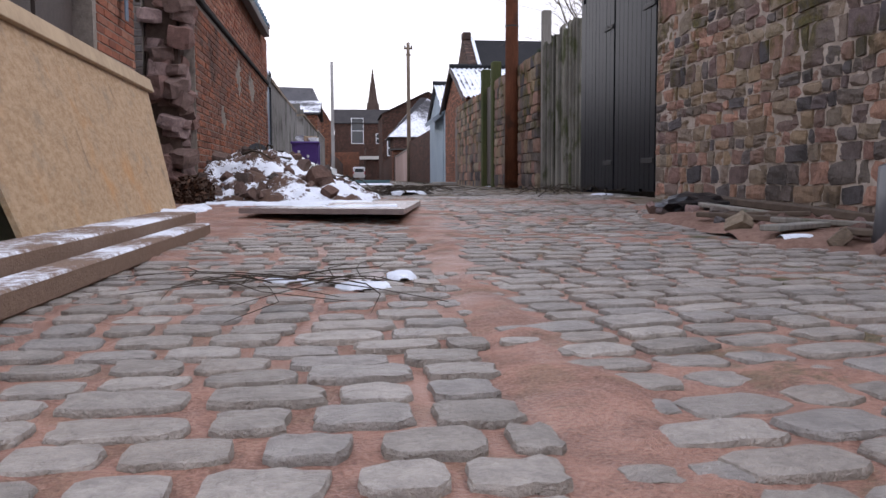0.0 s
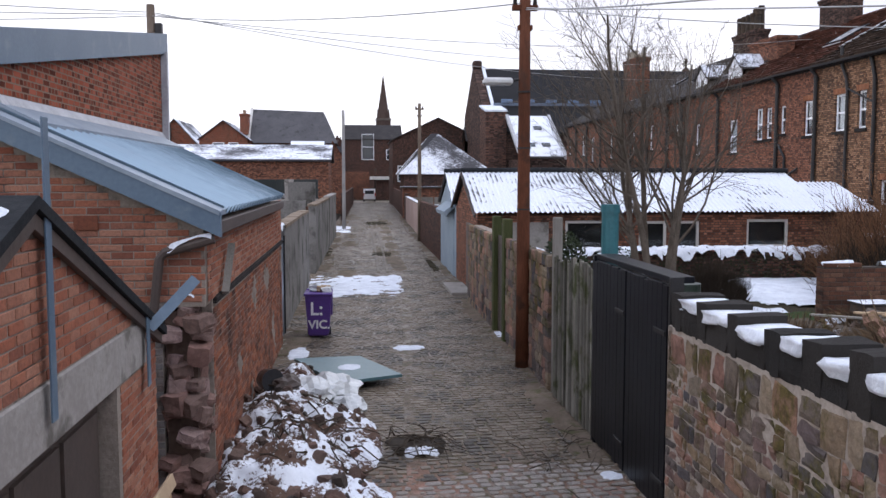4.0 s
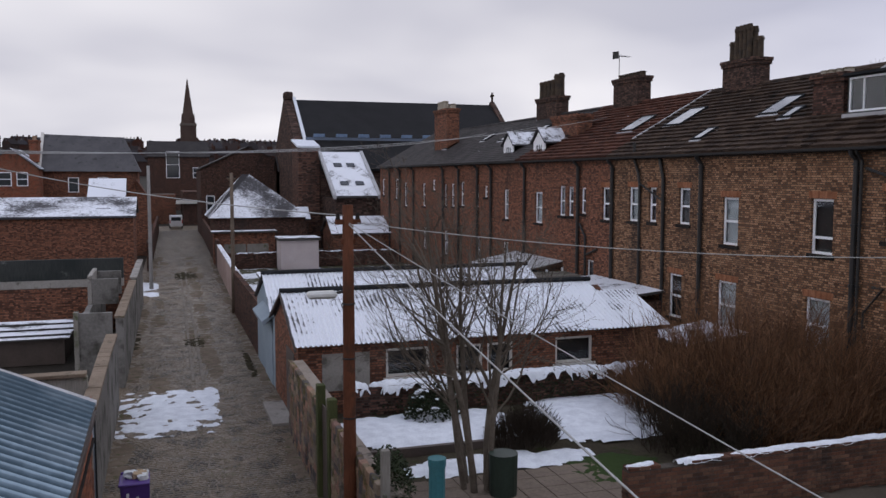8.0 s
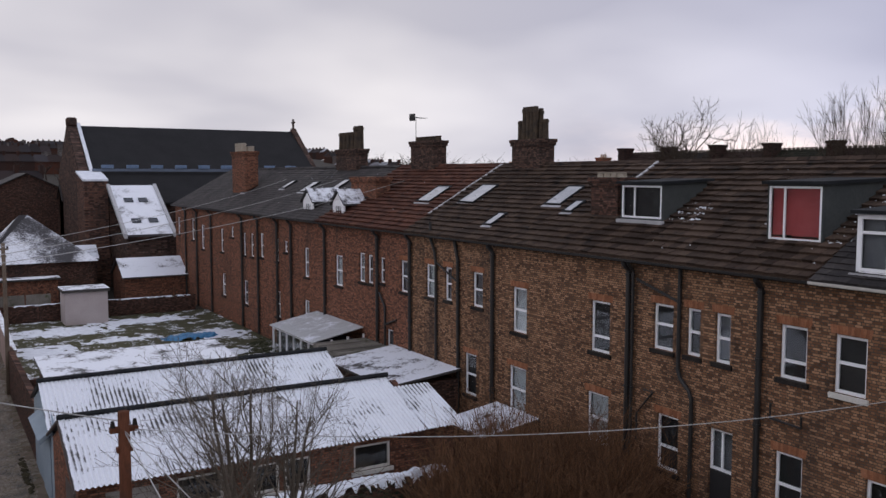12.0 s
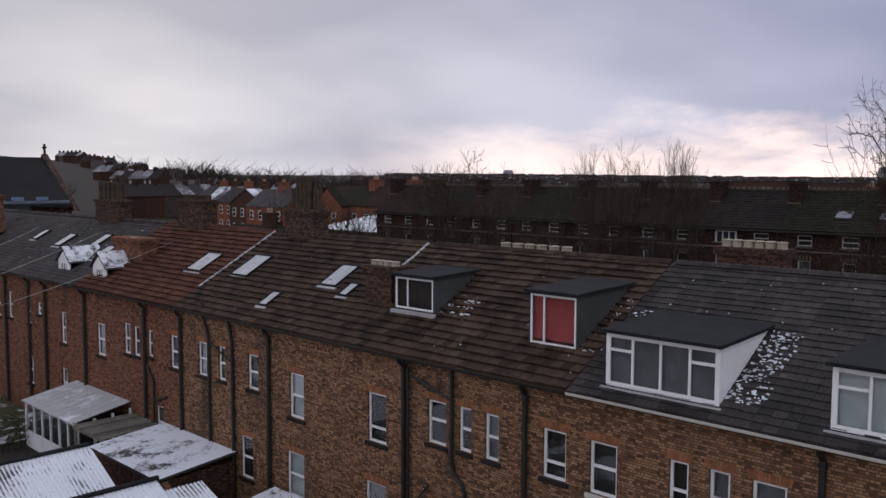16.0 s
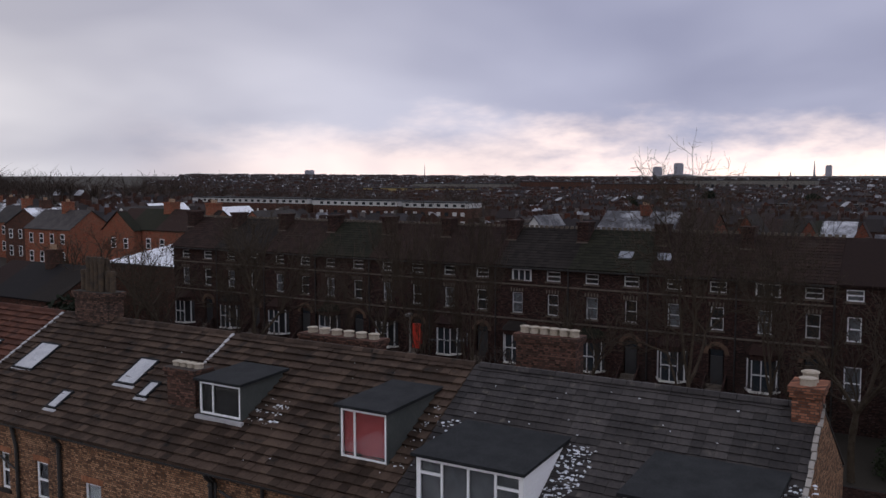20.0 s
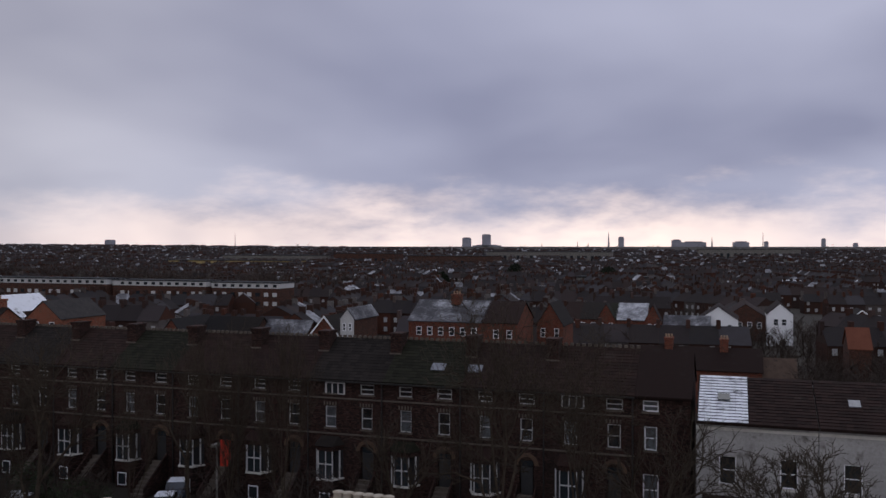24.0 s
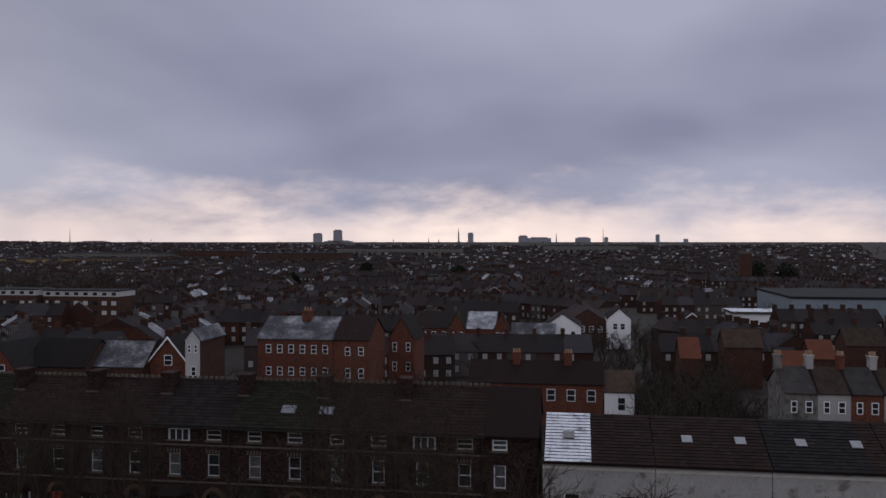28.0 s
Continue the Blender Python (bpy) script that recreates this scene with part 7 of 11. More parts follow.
me.materials.append(piece_mat("worn_drain_stone", [(0.2, 0.175, 0.145), (0.28, 0.25, 0.21), (0.23, 0.2, 0.17)], 0.8, 0.5, 20.0))
ob = new("drain_stones", me)
ob.parent = lane
tagged(ob, kind="stuff")
MOSS_DIRT = rough_mat("black_mossy_dirt", (0.022, 0.018, 0.01), (0.05, 0.042, 0.022), 2.0, 24.0, 0.95, 0.9)
for i, (x, y, rx, ry) in enumerate(((0.1, 39.0, 0.45, 1.1), (0.5, 66.0, 0.8, 2.4), (-2.4, 40.0, 0.22, 2.4), (1.95, 34.0, 0.14, 2.4))):
    blob(x, y, rx, ry, 0.03, 700 + i, MOSS_DIRT, "moss", "dark moss and dirt lying in the lane", "moss", lambda a, b: ground_z(a, b) + 0.02 + 0.02 * noise.noise((a * 0.9, b * 0.9, 0)), 0.05, thr=0.35, rough=1.3, scale=4.0)

# ---- plants ----


def fast_tube(vs, fs, pts, r0, r1, sides):
    """Adds a thin tapering bar to plain lists of vertices and faces."""
    k0 = len(vs)
    n = len(pts)
    for i, p in enumerate(pts):
        a, b = pts[max(i - 1, 0)], pts[min(i + 1, n - 1)]
        d = (b - a)
        d = d / (d.length + 1e-9)
        s = d.orthogonal().normalized()
        u = d.cross(s)
        r = r0 + (r1 - r0) * i / (n - 1)
        for k in range(sides):
            c, q = math.cos(2 * math.pi * k / sides), math.sin(2 * math.pi * k / sides)
            vs.append(tuple(p + s * (r * c) + u * (r * q)))
    for i in range(n - 1):
        for k in range(sides):
            a, b = k0 + i * sides + k, k0 + i * sides + (k + 1) % sides
            fs.append((a, b, b + sides, a + sides))


def raw(name, vs, fs, material, parent=None, label="", kind=""):
    me = bpy.data.meshes.new(name)
    me.from_pydata(vs, [], fs)
    me.materials.append(material)
    me.polygons.foreach_set("use_smooth", [True] * len(fs))
    ob = new(name, me)
    if parent is not None:
        ob.parent = parent
    return tagged(ob, label, kind=kind)


def grow(rnd, p, d, ln, r, level, most, limbs, twigs, spread, up, forks, n=3):
    """One limb and its branches; d is its direction."""
    pts = [p.copy()]
    for i in range(n):
        d = (d + Vector((rnd.uniform(-1, 1), rnd.uniform(-1, 1), rnd.uniform(-0.6, 0.8))) * 0.16 + Vector((0, 0, up * 0.06))).normalized()
        pts.append(pts[-1] + d * ln / n)
    end = r * (0.55 if level < most else 0.3)
    vs, fs = limbs if level < most - 1 else twigs
    fast_tube(vs, fs, pts, r, end, 7 if level == 0 else (5 if level < most - 1 else 3))
    if level >= most:
        return
    for k in range(forks[level]):
        f = rnd.uniform(0.3, 1.0) if k else 1.0
        q = pts[min(int(f * n), n)]
        side = Vector((rnd.uniform(-1, 1), rnd.uniform(-1, 1), rnd.uniform(-0.3, 0.6)))
        nd = (d * (1 - spread) + side.normalized() * spread).normalized()
        grow(rnd, q, nd, ln * rnd.uniform(0.5, 0.78), max(end * rnd.uniform(0.6, 0.95), 0.004), level + 1, most, limbs, twigs, spread, up, forks, n)


def fork(rnd, p, d, ln, r, level, most, limbs, twigs, wide, thin):
    """A limb that bends, throws side shoots and divides at its end."""
    n = 4 if level < 3 else 3 if level < 5 else 2
    pts = [p.copy()]
    for i in range(n):
        d = (d + Vector((rnd.uniform(-1, 1), rnd.uniform(-1, 1), rnd.uniform(-0.5, 0.7))) * 0.17 + Vector((0, 0, 0.035))).normalized()
        pts.append(pts[-1] + d * ln / n)
    end = max(r * 0.7, thin)
    vs, fs = limbs if level < 3 else twigs
    fast_tube(vs, fs, pts, max(r, thin), end if level < most else thin * 0.6, 8 if level == 0 else (6 if level < 3 else 3))
    if level >= most:
        return
    kids = [(pts[-1], 1.0)] * (3 if level < 2 else 2) + [(pts[rnd.randint(1, n - 1)], 0.75) for k in range(1 if level < 2 else 2)]
    turn = rnd.uniform(0, 6.28)
    for k, (q, f) in enumerate(kids):
        side = d.orthogonal().normalized()
        side = side * math.cos(turn + k * 2.3) + d.cross(side) * math.sin(turn + k * 2.3)
        a = wide * rnd.uniform(0.6, 1.25) * (1.15 if f < 1 else 1.0)
        nd = (d * math.cos(a) + side * math.sin(a)).normalized()
        nd.z = max(nd.z, -0.15)
        fork(rnd, q, nd.normalized(), ln * f * rnd.uniform(0.62, 0.84), end * f * rnd.uniform(0.65, 0.9), level + 1, most, limbs, twigs, wide, thin)


def bare_tree(at, height, seed, label, stems=1, trunk=0.18, wide=0.6, thin=0.011, most=6, group="bare trees", splay=0.05, bole=0.3, broad=1.0, bark=BARK):
    """A leafless tree, brought to its height; broad stretches the crown sideways."""
    rnd = random.Random(seed)
    t = thing("tree", label, "tree", group, at)
    limbs, twigs = ([], []), ([], [])
    for s in range(stems):
        a = rnd.uniform(0, 6.28) if stems == 1 else 6.28 * s / stems + rnd.uniform(-0.3, 0.3)
        d = Vector((math.cos(a) * splay, math.sin(a) * splay, 1)).normalized()
        off = 0.22 if stems > 1 else 0.0
        fork(rnd, Vector((math.cos(a) * off, math.sin(a) * off, -0.2)), d, height * bole * rnd.uniform(0.9, 1.1), trunk * rnd.uniform(0.8, 1.1), 0, most, limbs, twigs, wide, thin)
    zs = sorted(v[2] for v in twigs[0])
    k = height * 0.93 / zs[int(len(zs) * 0.97)]
    keep = lambda z: z if z < 0.9 * height else 0.9 * height + (z - 0.9 * height) * 0.6
    for vs, fs in (limbs, twigs):
        vs[:] = [(x * (k if stems == 1 else 1.0) * broad, y * (k if stems == 1 else 1.0) * broad, keep(z * k)) for x, y, z in vs]
    raw("trunk", *limbs, bark, t)
    raw("crown", *twigs, bark, t)
    return t


def shrub(name, label, cx, cy, rx, ry, h, n, seed, material, z0=None, lean=0.5, r=0.009, kind="stuff"):
    rnd = random.Random(seed)
    vs, fs = [], []
    for i in range(n):
        a, q = rnd.uniform(0, 6.28), math.sqrt(rnd.random())
        x, y = cx + math.cos(a) * rx * q, cy + math.sin(a) * ry * q
        z = z0 if z0 is not None else ground_z(x, y)
        top = h * (1 - 0.55 * q * q) * rnd.uniform(0.5, 1.05) * (0.86 + 0.45 * noise.noise((x * 0.7, y * 0.7, seed)))
        base = z + top * rnd.uniform(0.0, 0.55)
        p = Vector((x, y, base))
        d = Vector((math.cos(a) * q * lean + rnd.uniform(-0.45, 0.45), math.sin(a) * q * lean + rnd.uniform(-0.45, 0.45), 1)).normalized()
        pts = [p]
        ln = (z + top - base) * rnd.uniform(0.7, 1.0)
        for k in range(3):
            d = (d + Vector((rnd.uniform(-0.25, 0.25), rnd.uniform(-0.25, 0.25), 0))).normalized()
            pts.append(pts[-1] + d * ln / 3)
        fast_tube(vs, fs, pts, r * rnd.uniform(0.6, 1.3), r * 0.4, 3)
    ob = raw(name, vs, fs, material)
    return tagged(ob, label, "shrub", "", kind)


def thicket(name, label, cx, cy, rx, ry, h, clumps, canes, seed, material, z0):
    """A mass of arching canes in uneven clumps, each cane throwing finer twigs near its end."""
    rnd = random.Random(seed)
    vs, fs = [], []
    for c in range(clumps):
        a, q = rnd.uniform(0, 6.28), math.sqrt(rnd.random())
        x0, y0 = cx + math.cos(a) * rx * q, cy + math.sin(a) * ry * q
        top = h * (1 - 0.5 * q ** 3) * rnd.uniform(0.55, 1.0)
        for k in range(canes):
            w = rnd.uniform(0, 6.28)
            lean = abs(rnd.gauss(0, 0.5))
            d = Vector((math.cos(w) * lean, math.sin(w) * lean, 1)).normalized()
            p = Vector((x0 + rnd.uniform(-0.3, 0.3), y0 + rnd.uniform(-0.3, 0.3), z0))
            ln = top * rnd.uniform(0.6, 1.08)
            pts = [p]
            for i in range(5):
                d = (d + Vector((rnd.uniform(-0.2, 0.2), rnd.uniform(-0.2, 0.2), rnd.uniform(-0.2, 0.06)))).normalized()
                pts.append(pts[-1] + d * ln / 5)
            fast_tube(vs, fs, pts, rnd.uniform(0.008, 0.016), 0.004, 3)
            for i in range(7):
                f = rnd.uniform(1.6, 5.0)
                j = min(int(f), 4)
                q2 = pts[j].lerp(pts[j + 1], f - j)
                e = (d + Vector((rnd.uniform(-1, 1), rnd.uniform(-1, 1), rnd.uniform(-0.3, 0.9)))).normalized()
                e2 = (e + Vector((rnd.uniform(-0.5, 0.5), rnd.uniform(-0.5, 0.5), 0.2))).normalized()
                s = rnd.uniform(0.25, 0.7)
                fast_tube(vs, fs, [q2, q2 + e * s * 0.5, q2 + e * s * 0.5 + e2 * s * 0.5], 0.0065, 0.003, 3)
    return tagged(raw(name, vs, fs, material), label, "shrub", "", "stuff")


def leaf_clump(name, label, cx, cy, rx, ry, h, n, seed, material, size=0.05, z0=None, category="shrub"):
    rnd = random.Random(seed)
    vs, fs = [], []
    for i in range(n):
        while True:
            u = Vector((rnd.uniform(-1, 1), rnd.uniform(-1, 1), rnd.uniform(0, 1)))
            if u.length < 1 and u.length > 0.45 + 0.3 * noise.noise(u * 2.5):
                break
        p = Vector((cx + u.x * rx, cy + u.y * ry, (z0 if z0 is not None else ground_z(cx, cy)) + u.z * h))
        a = Vector((rnd.uniform(-1, 1), rnd.uniform(-1, 1), rnd.uniform(-0.4, 1))).normalized() * size * rnd.uniform(0.6, 1.4)
        b = a.cross(Vector((rnd.uniform(-1, 1), rnd.uniform(-1, 1), rnd.uniform(-1, 1)))).normalized() * size * 0.45
        k = len(vs)
        vs += [tuple(p - a), tuple(p + b), tuple(p + a), tuple(p - b)]
        fs.append((k, k + 1, k + 2, k + 3))
    return tagged(raw(name, vs, fs, material), label, category, "", "stuff")


RED_TWIG = piece_mat("reddish_twigs", [(0.2, 0.1, 0.052), (0.27, 0.14, 0.07), (0.14, 0.072, 0.04), (0.09, 0.05, 0.03)], 0.9, 0.0)
DARK_TWIG = piece_mat("dark_twigs", [(0.03, 0.022, 0.015), (0.05, 0.037, 0.026), (0.04, 0.03, 0.022)], 0.95, 0.0)
IVY = piece_mat("dark_evergreen", [(0.02, 0.032, 0.012), (0.03, 0.045, 0.016), (0.014, 0.022, 0.01)], 0.6, 0.0)
CONIFER = piece_mat("conifer_green", [(0.01, 0.017, 0.009), (0.016, 0.024, 0.012)], 0.9, 0.0)

DEAD_LEAF = piece_mat("dead_leaves", [(0.07, 0.034, 0.02), (0.11, 0.055, 0.032), (0.045, 0.025, 0.017), (0.09, 0.055, 0.036)], 0.9, 0.0)
for i, (x, y, rx, ry, h) in enumerate(LEAF_DRIFTS):
    leaf_clump("dead_leaves", "drift of russet dead leaves and stems by the broken wall", x, y, rx, ry, h, 1500, 860 + i, DEAD_LEAF, 0.032, z0=ground_z(x, y), category="leaves")

# ---- sheds along the lane ----
SNOW_SHEET = snowy("snow_on_corrugated", (0.05, 0.048, 0.05), (0.1, 0.095, 0.095), (0.34, 0.44), 0.7, 7.0, (1.6, 0.5, 1.0), ribs=(0.14626, 0.075, 2.3))
SNOW_FLAT = snowy("snow_on_felt", (0.05, 0.047, 0.045), (0.08, 0.075, 0.07), (0.38, 0.5), 0.8, 6.0)
SNOW_TILE = snowy("snow_on_slates", (0.05, 0.048, 0.052), (0.075, 0.072, 0.075), (0.44, 0.58), 0.35, 5.0, (1, 1, 4))
SNOW_BRIGHT = snowy("snow_on_tiles", (0.06, 0.055, 0.055), (0.09, 0.085, 0.085), (0.34, 0.46), 0.6, 6.0, (1, 1, 5))
PALE_BLUE = rough_mat("pale_blue_paint", (0.22, 0.27, 0.31), (0.28, 0.33, 0.37), 1.0, 14.0, 0.75, 0.1, stretch=(3, 3, 0.5))
SHED_X0, SHED_X1 = 2.42, 13.2

shed = thing("shed", "long brick shed with a snow-covered corrugated roof", "shed", "lane sheds")
wins = [(5.0, 6.35, 1.38, 2.24), (7.2, 8.05, 1.3, 2.22), (8.2, 9.05, 1.3, 2.22), (10.5, 11.8, 1.42, 2.26)]
part("front_wall", wall_sheet("y", 24.3, 0.23, SHED_X0 + 0.23, 14.2, -0.2, 2.42, wins), BRICK_RED, shed)
part("render_patch", block(3.1, 4.5, 24.275, 24.298, 1.1, 2.2), CONCRETE, shed, "grey rendered patch")
for w in wins:
    window(shed, "y", 24.3, -1, *w, ROOM_SHADE, frame=WHITE_STONE, bars=((), ()), sill=WHITE_STONE, depth=0.05, fw=0.08)
bm = bmesh.new()
prism(bm, [(24.3, -0.2), (29.5, -0.2), (29.5, 2.5), (27.0, 3.55), (24.3, 2.45)], SHED_X0, SHED_X0 + 0.225, "x")
part("gable_wall", bm, BRICK_RED, shed)
part("lane_door", block(SHED_X0 - 0.03, SHED_X0 - 0.003, 25.0, 26.6, 0.0, 2.1, 0.006), DARK_WOOD, shed, "dark brown door")
bm = bmesh.new()
prism(bm, [(24.53, -0.2), (29.5, -0.2), (29.5, 2.5), (27.0, 3.5), (24.53, 2.45)], SHED_X1, SHED_X1 + 0.22, "x")
part("end_wall", bm, BRICK_RED, shed)
part("back_wall", block(SHED_X0 + 0.23, SHED_X1, 29.3, 29.5, -0.2, 2.5), BRICK_RED, shed)
sheet_roof("roof_sheet", 24.02, 2.5, 27.05, 3.67, SHED_X0 - 0.12, 13.05, 0.146, 0.055, SNOW_SHEET, shed, "y")
sheet_roof("roof_sheet", 24.05, 2.5, 26.6, 3.35, 13.05, 14.5, 0.146, 0.05, SNOW_SHEET, shed, "y")
sheet_roof("roof_sheet", 29.8, 2.55, 27.07, 3.67, SHED_X0 - 0.12, 13.05, 0.146, 0.055, SNOW_SHEET, shed, "y")
bm = bmesh.new()
tube(bm, [(SHED_X0 - 0.15, 27.06, 3.72), (7.0, 27.06, 3.73), (13.1, 27.0, 3.72)], 0.085, 0.085, 8)
part("ridge_cap", bm, LEAD, shed)
bm = bmesh.new()
prism(bm, [(23.96, 2.36), (27.06, 3.58), (29.9, 2.42), (29.9, 2.5), (27.06, 3.66), (23.96, 2.44)], SHED_X0 - 0.16, SHED_X0 - 0.1, "x")
part("barge_board", bm, DARK_WOOD, shed)
part("apron_slab", block(1.75, 2.4, 25.0, 27.6, -0.02, 0.09, 0.015), CONCRETE, shed)

shed2 = thing("shed", "brick shed with corrugated roof and pale blue lane front", "shed", "lane sheds")
bm = bmesh.new()
prism(bm, [(29.55, -0.2), (35.0, -0.2), (35.0, 2.5), (32.2, 3.55), (29.55, 2.5)], SHED_X0, SHED_X0 + 0.22, "x")
part("gable_wall", bm, PALE_BLUE, shed2)
for i in range(7):
    part("door_board", block(SHED_X0 - 0.032, SHED_X0 - 0.003, 30.1 + i * 0.3, 30.39 + i * 0.3, 0.0, 2.25, 0.004), PALE_BLUE, shed2)
sheet_roof("roof_sheet", 29.9, 2.6, 32.2, 3.7, SHED_X0 - 0.12, 13.0, 0.146, 0.055, SNOW_SHEET, shed2, "y")
sheet_roof("roof_sheet", 35.1, 2.5, 32.22, 3.7, SHED_X0 - 0.12, 13.0, 0.146, 0.055, SNOW_SHEET, shed2, "y")
bm = bmesh.new()
tube(bm, [(SHED_X0 - 0.15, 32.2, 3.75), (7.0, 32.2, 3.76), (13.0, 32.2, 3.75)], 0.085, 0.085, 8)
part("ridge_cap", bm, LEAD, shed2)
part("back_wall", block(SHED_X0 + 0.23, 13.0, 34.8, 35.0, -0.2, 2.48), BRICK_RED, shed2)
part("end_wall", block(12.8, 13.0, 29.55, 34.79, -0.2, 2.5), BRICK_RED, shed2)
bm = bmesh.new()
prism(bm, [(SHED_X0 - 0.35, 2.15), (SHED_X0 - 0.005, 2.45), (SHED_X0 - 0.005, 2.6), (SHED_X0 - 0.4, 2.3)], 29.9, 33.0)
part("canopy", bm, PALE_BLUE, shed2)

shed3 = thing("shed", "low flat-roofed shed under snow", "shed", "lane sheds")
part("wall_body", block(3.3, 11.0, 36.6, 41.6, -0.2, 2.35), BRICK_DARK, shed3)
bm = bmesh.new()
prism(bm, [(36.4, 2.36), (41.8, 2.62), (41.8, 2.74), (36.4, 2.48)], 3.1, 11.2, "x")
part("roof", bm, SNOW_FLAT, shed3)
part("lane_wall", block(2.45, 2.7, 35.2, 47.9, -0.2, 2.2), BRICK_DARK, shed3)

# low outhouses against the terrace
for k, (x0, x1, y0, y1, z, m) in enumerate(((14.9, 18.3, 30.5, 36.3, 2.3, SNOW_FLAT), (15.9, 18.3, 25.0, 27.6, 1.5, SNOW_FLAT))):
    o = thing("outhouse", "low outhouse with a snowy felt roof against the terrace", "outhouse", "outhouses")
    part("wall_body", block(x0, x1, y0, y1, -0.2, z - 0.1), BRICK_DARK, o)
    bm = bmesh.new()
    prism(bm, [(x0 - 0.12, z - 0.09), (x1 + 0.02, z + 0.25), (x1 + 0.02, z + 0.36), (x0 - 0.12, z + 0.02)], y0 - 0.1, y1 + 0.1)
    part("roof", bm, m, o)

# conservatory and pergola
cons = thing("conservatory", "small white conservatory with a ribbed polycarbonate roof", "conservatory")
CX0, CX1, CY0, CY1 = 15.7, 18.36, 39.8, 46.0
bm = bmesh.new()
for i in range(7):
    y = CY0 + (CY1 - CY0) * i / 6
    box(bm, CX0, CX0 + 0.1, y - 0.05, y + 0.05, 0.0, 2.35)
box(bm, CX0, CX0 + 0.1, CY0, CY1, 2.25, 2.38)
box(bm, CX0, CX0 + 0.1, CY0, CY1, 0.75, 0.85)
part("frame", bm, UPVC, cons)
part("panel", block(CX0 + 0.02, CX0 + 0.08, CY0 + 0.05, CY1 - 0.05, 0.0, 0.74), UPVC, cons)
g = part("glazing", block(CX0 + 0.04, CX0 + 0.05, CY0 + 0.05, CY1 - 0.05, 0.86, 2.24), GLASS, cons)
g.visible_shadow = False
bm = bmesh.new()
for i in range(4):
    x = CX0 + (CX1 - CX0) * i / 3
    box(bm, x - 0.05, x + 0.05, CY0, CY0 + 0.1, 0.0, 2.4 + 0.25 * i / 3)
part("end_frame", bm, UPVC, cons)
# solid dark block that paints the shade inside the conservatory
part("room", block(CX0 + 0.3, CX1, CY0 + 0.3, CY1 - 0.1, 0, 2.2), ROOM_SHADE, cons)
CONS_ROOF = snowy("polycarbonate_with_snow", (0.36, 0.37, 0.37), (0.45, 0.45, 0.45), (0.5, 0.65), 1.0, 6.0)
for i in range(10):
    y = CY0 + (CY1 - CY0) * i / 10
    bm = bmesh.new()
    prism(bm, [(CX0 - 0.2, 2.4), (CX1, 2.95), (CX1, 3.0), (CX0 - 0.2, 2.45)], y + 0.03, y + (CY1 - CY0) / 10 - 0.01)
    part("roof_panel", bm, CONS_ROOF, cons)
pergola = thing("pergola", "weathered dark timber pergola by the terrace", "pergola")
for i in range(9):
    part("beam", block(15.4, 18.3, 36.6 + i * 0.34, 36.68 + i * 0.34, 2.4, 2.52), TIMBER_GREY, pergola)
for x in (15.5, 18.2):
    part("plate", block(x - 0.05, x + 0.05, 36.4, 39.6, 2.28, 2.395), TIMBER_GREY, pergola)
for x in (15.5,):
    for y in (36.6, 39.4):
        part("post", block(x - 0.05, x + 0.05, y - 0.05, y + 0.05, 0.0, 2.275), TIMBER_GREY, pergola)

# ---- the gardens between ----
PAVING = rough_mat("paving", (0.12, 0.095, 0.075), (0.18, 0.145, 0.115), 0.9, 14.0, 0.9)


def garden_z(x, y):
    return 0.33 + 0.27 * smooth(y, 18.5, 22.0)


def yard_z(x, y):
    """The overgrown yard is banked up behind the lane wall with old rubble."""
    return 0.75 + 0.4 * smooth(x, 2.6, 6.0) + 0.3 * noise.fractal((x * 0.7, y * 0.7, 2.0), 1.0, 2.0, 4) * smooth(x, 2.5, 3.6)


def sheet(name, label, category, x0, x1, y0, y1, cell, height, material):
    """A bumpy bed of earth with its edges turned down."""
    nx, ny = int((x1 - x0) / cell), int((y1 - y0) / cell)
    vs, fs = [], []
    for j in range(ny + 1):
        for i in range(nx + 1):
            x, y = x0 + (x1 - x0) * i / nx, y0 + (y1 - y0) * j / ny
            vs.append((x, y, -0.15 if i in (0, nx) or j in (0, ny) else height(x, y)))
    for j in range(ny):
        fs += [(j * (nx + 1) + i, j * (nx + 1) + i + 1, (j + 1) * (nx + 1) + i + 1, (j + 1) * (nx + 1) + i) for i in range(nx)]
    return tagged(raw(name, vs, fs, material), label, category, "", "structure")


GARDEN_SOIL = rough_mat("dark_garden_soil", (0.03, 0.025, 0.017), (0.065, 0.054, 0.036), 0.9, 18.0, 0.95, 0.8, stain=(0.03, 0.038, 0.014))
RUBBLE_SOIL = snowy("rubbly_soil_with_snow", (0.05, 0.04, 0.03), (0.1, 0.082, 0.062), (0.6, 0.68), 1.3, 12.0)
sheet("lawn", "dark garden soil and winter grass", "garden", 2.53, 17.9, 13.65, 24.0, 0.25, lambda x, y: garden_z(x, y) - 0.02 + 0.04 * noise.noise((x, y, 0)), GARDEN_SOIL)
sheet("ground_yard", "overgrown banked-up yard of rubble, soil and snow", "yard", 2.44, 16.0, 2.5, 13.28, 0.12, yard_z, RUBBLE_SOIL)
blob(5.6, 21.6, 2.6, 1.5, 0.05, 131, SNOW, "snow", "snow covering the near lawn", "snow", lambda x, y: garden_z(x, y) + 0.02, 0.1, rough=0.35, scale=1.2)
blob(10.6, 21.5, 2.3, 2.0, 0.05, 132, SNOW, "snow", "snow covering the far lawn", "snow", lambda x, y: garden_z(x, y) + 0.02, 0.1, rough=0.3, scale=1.2)
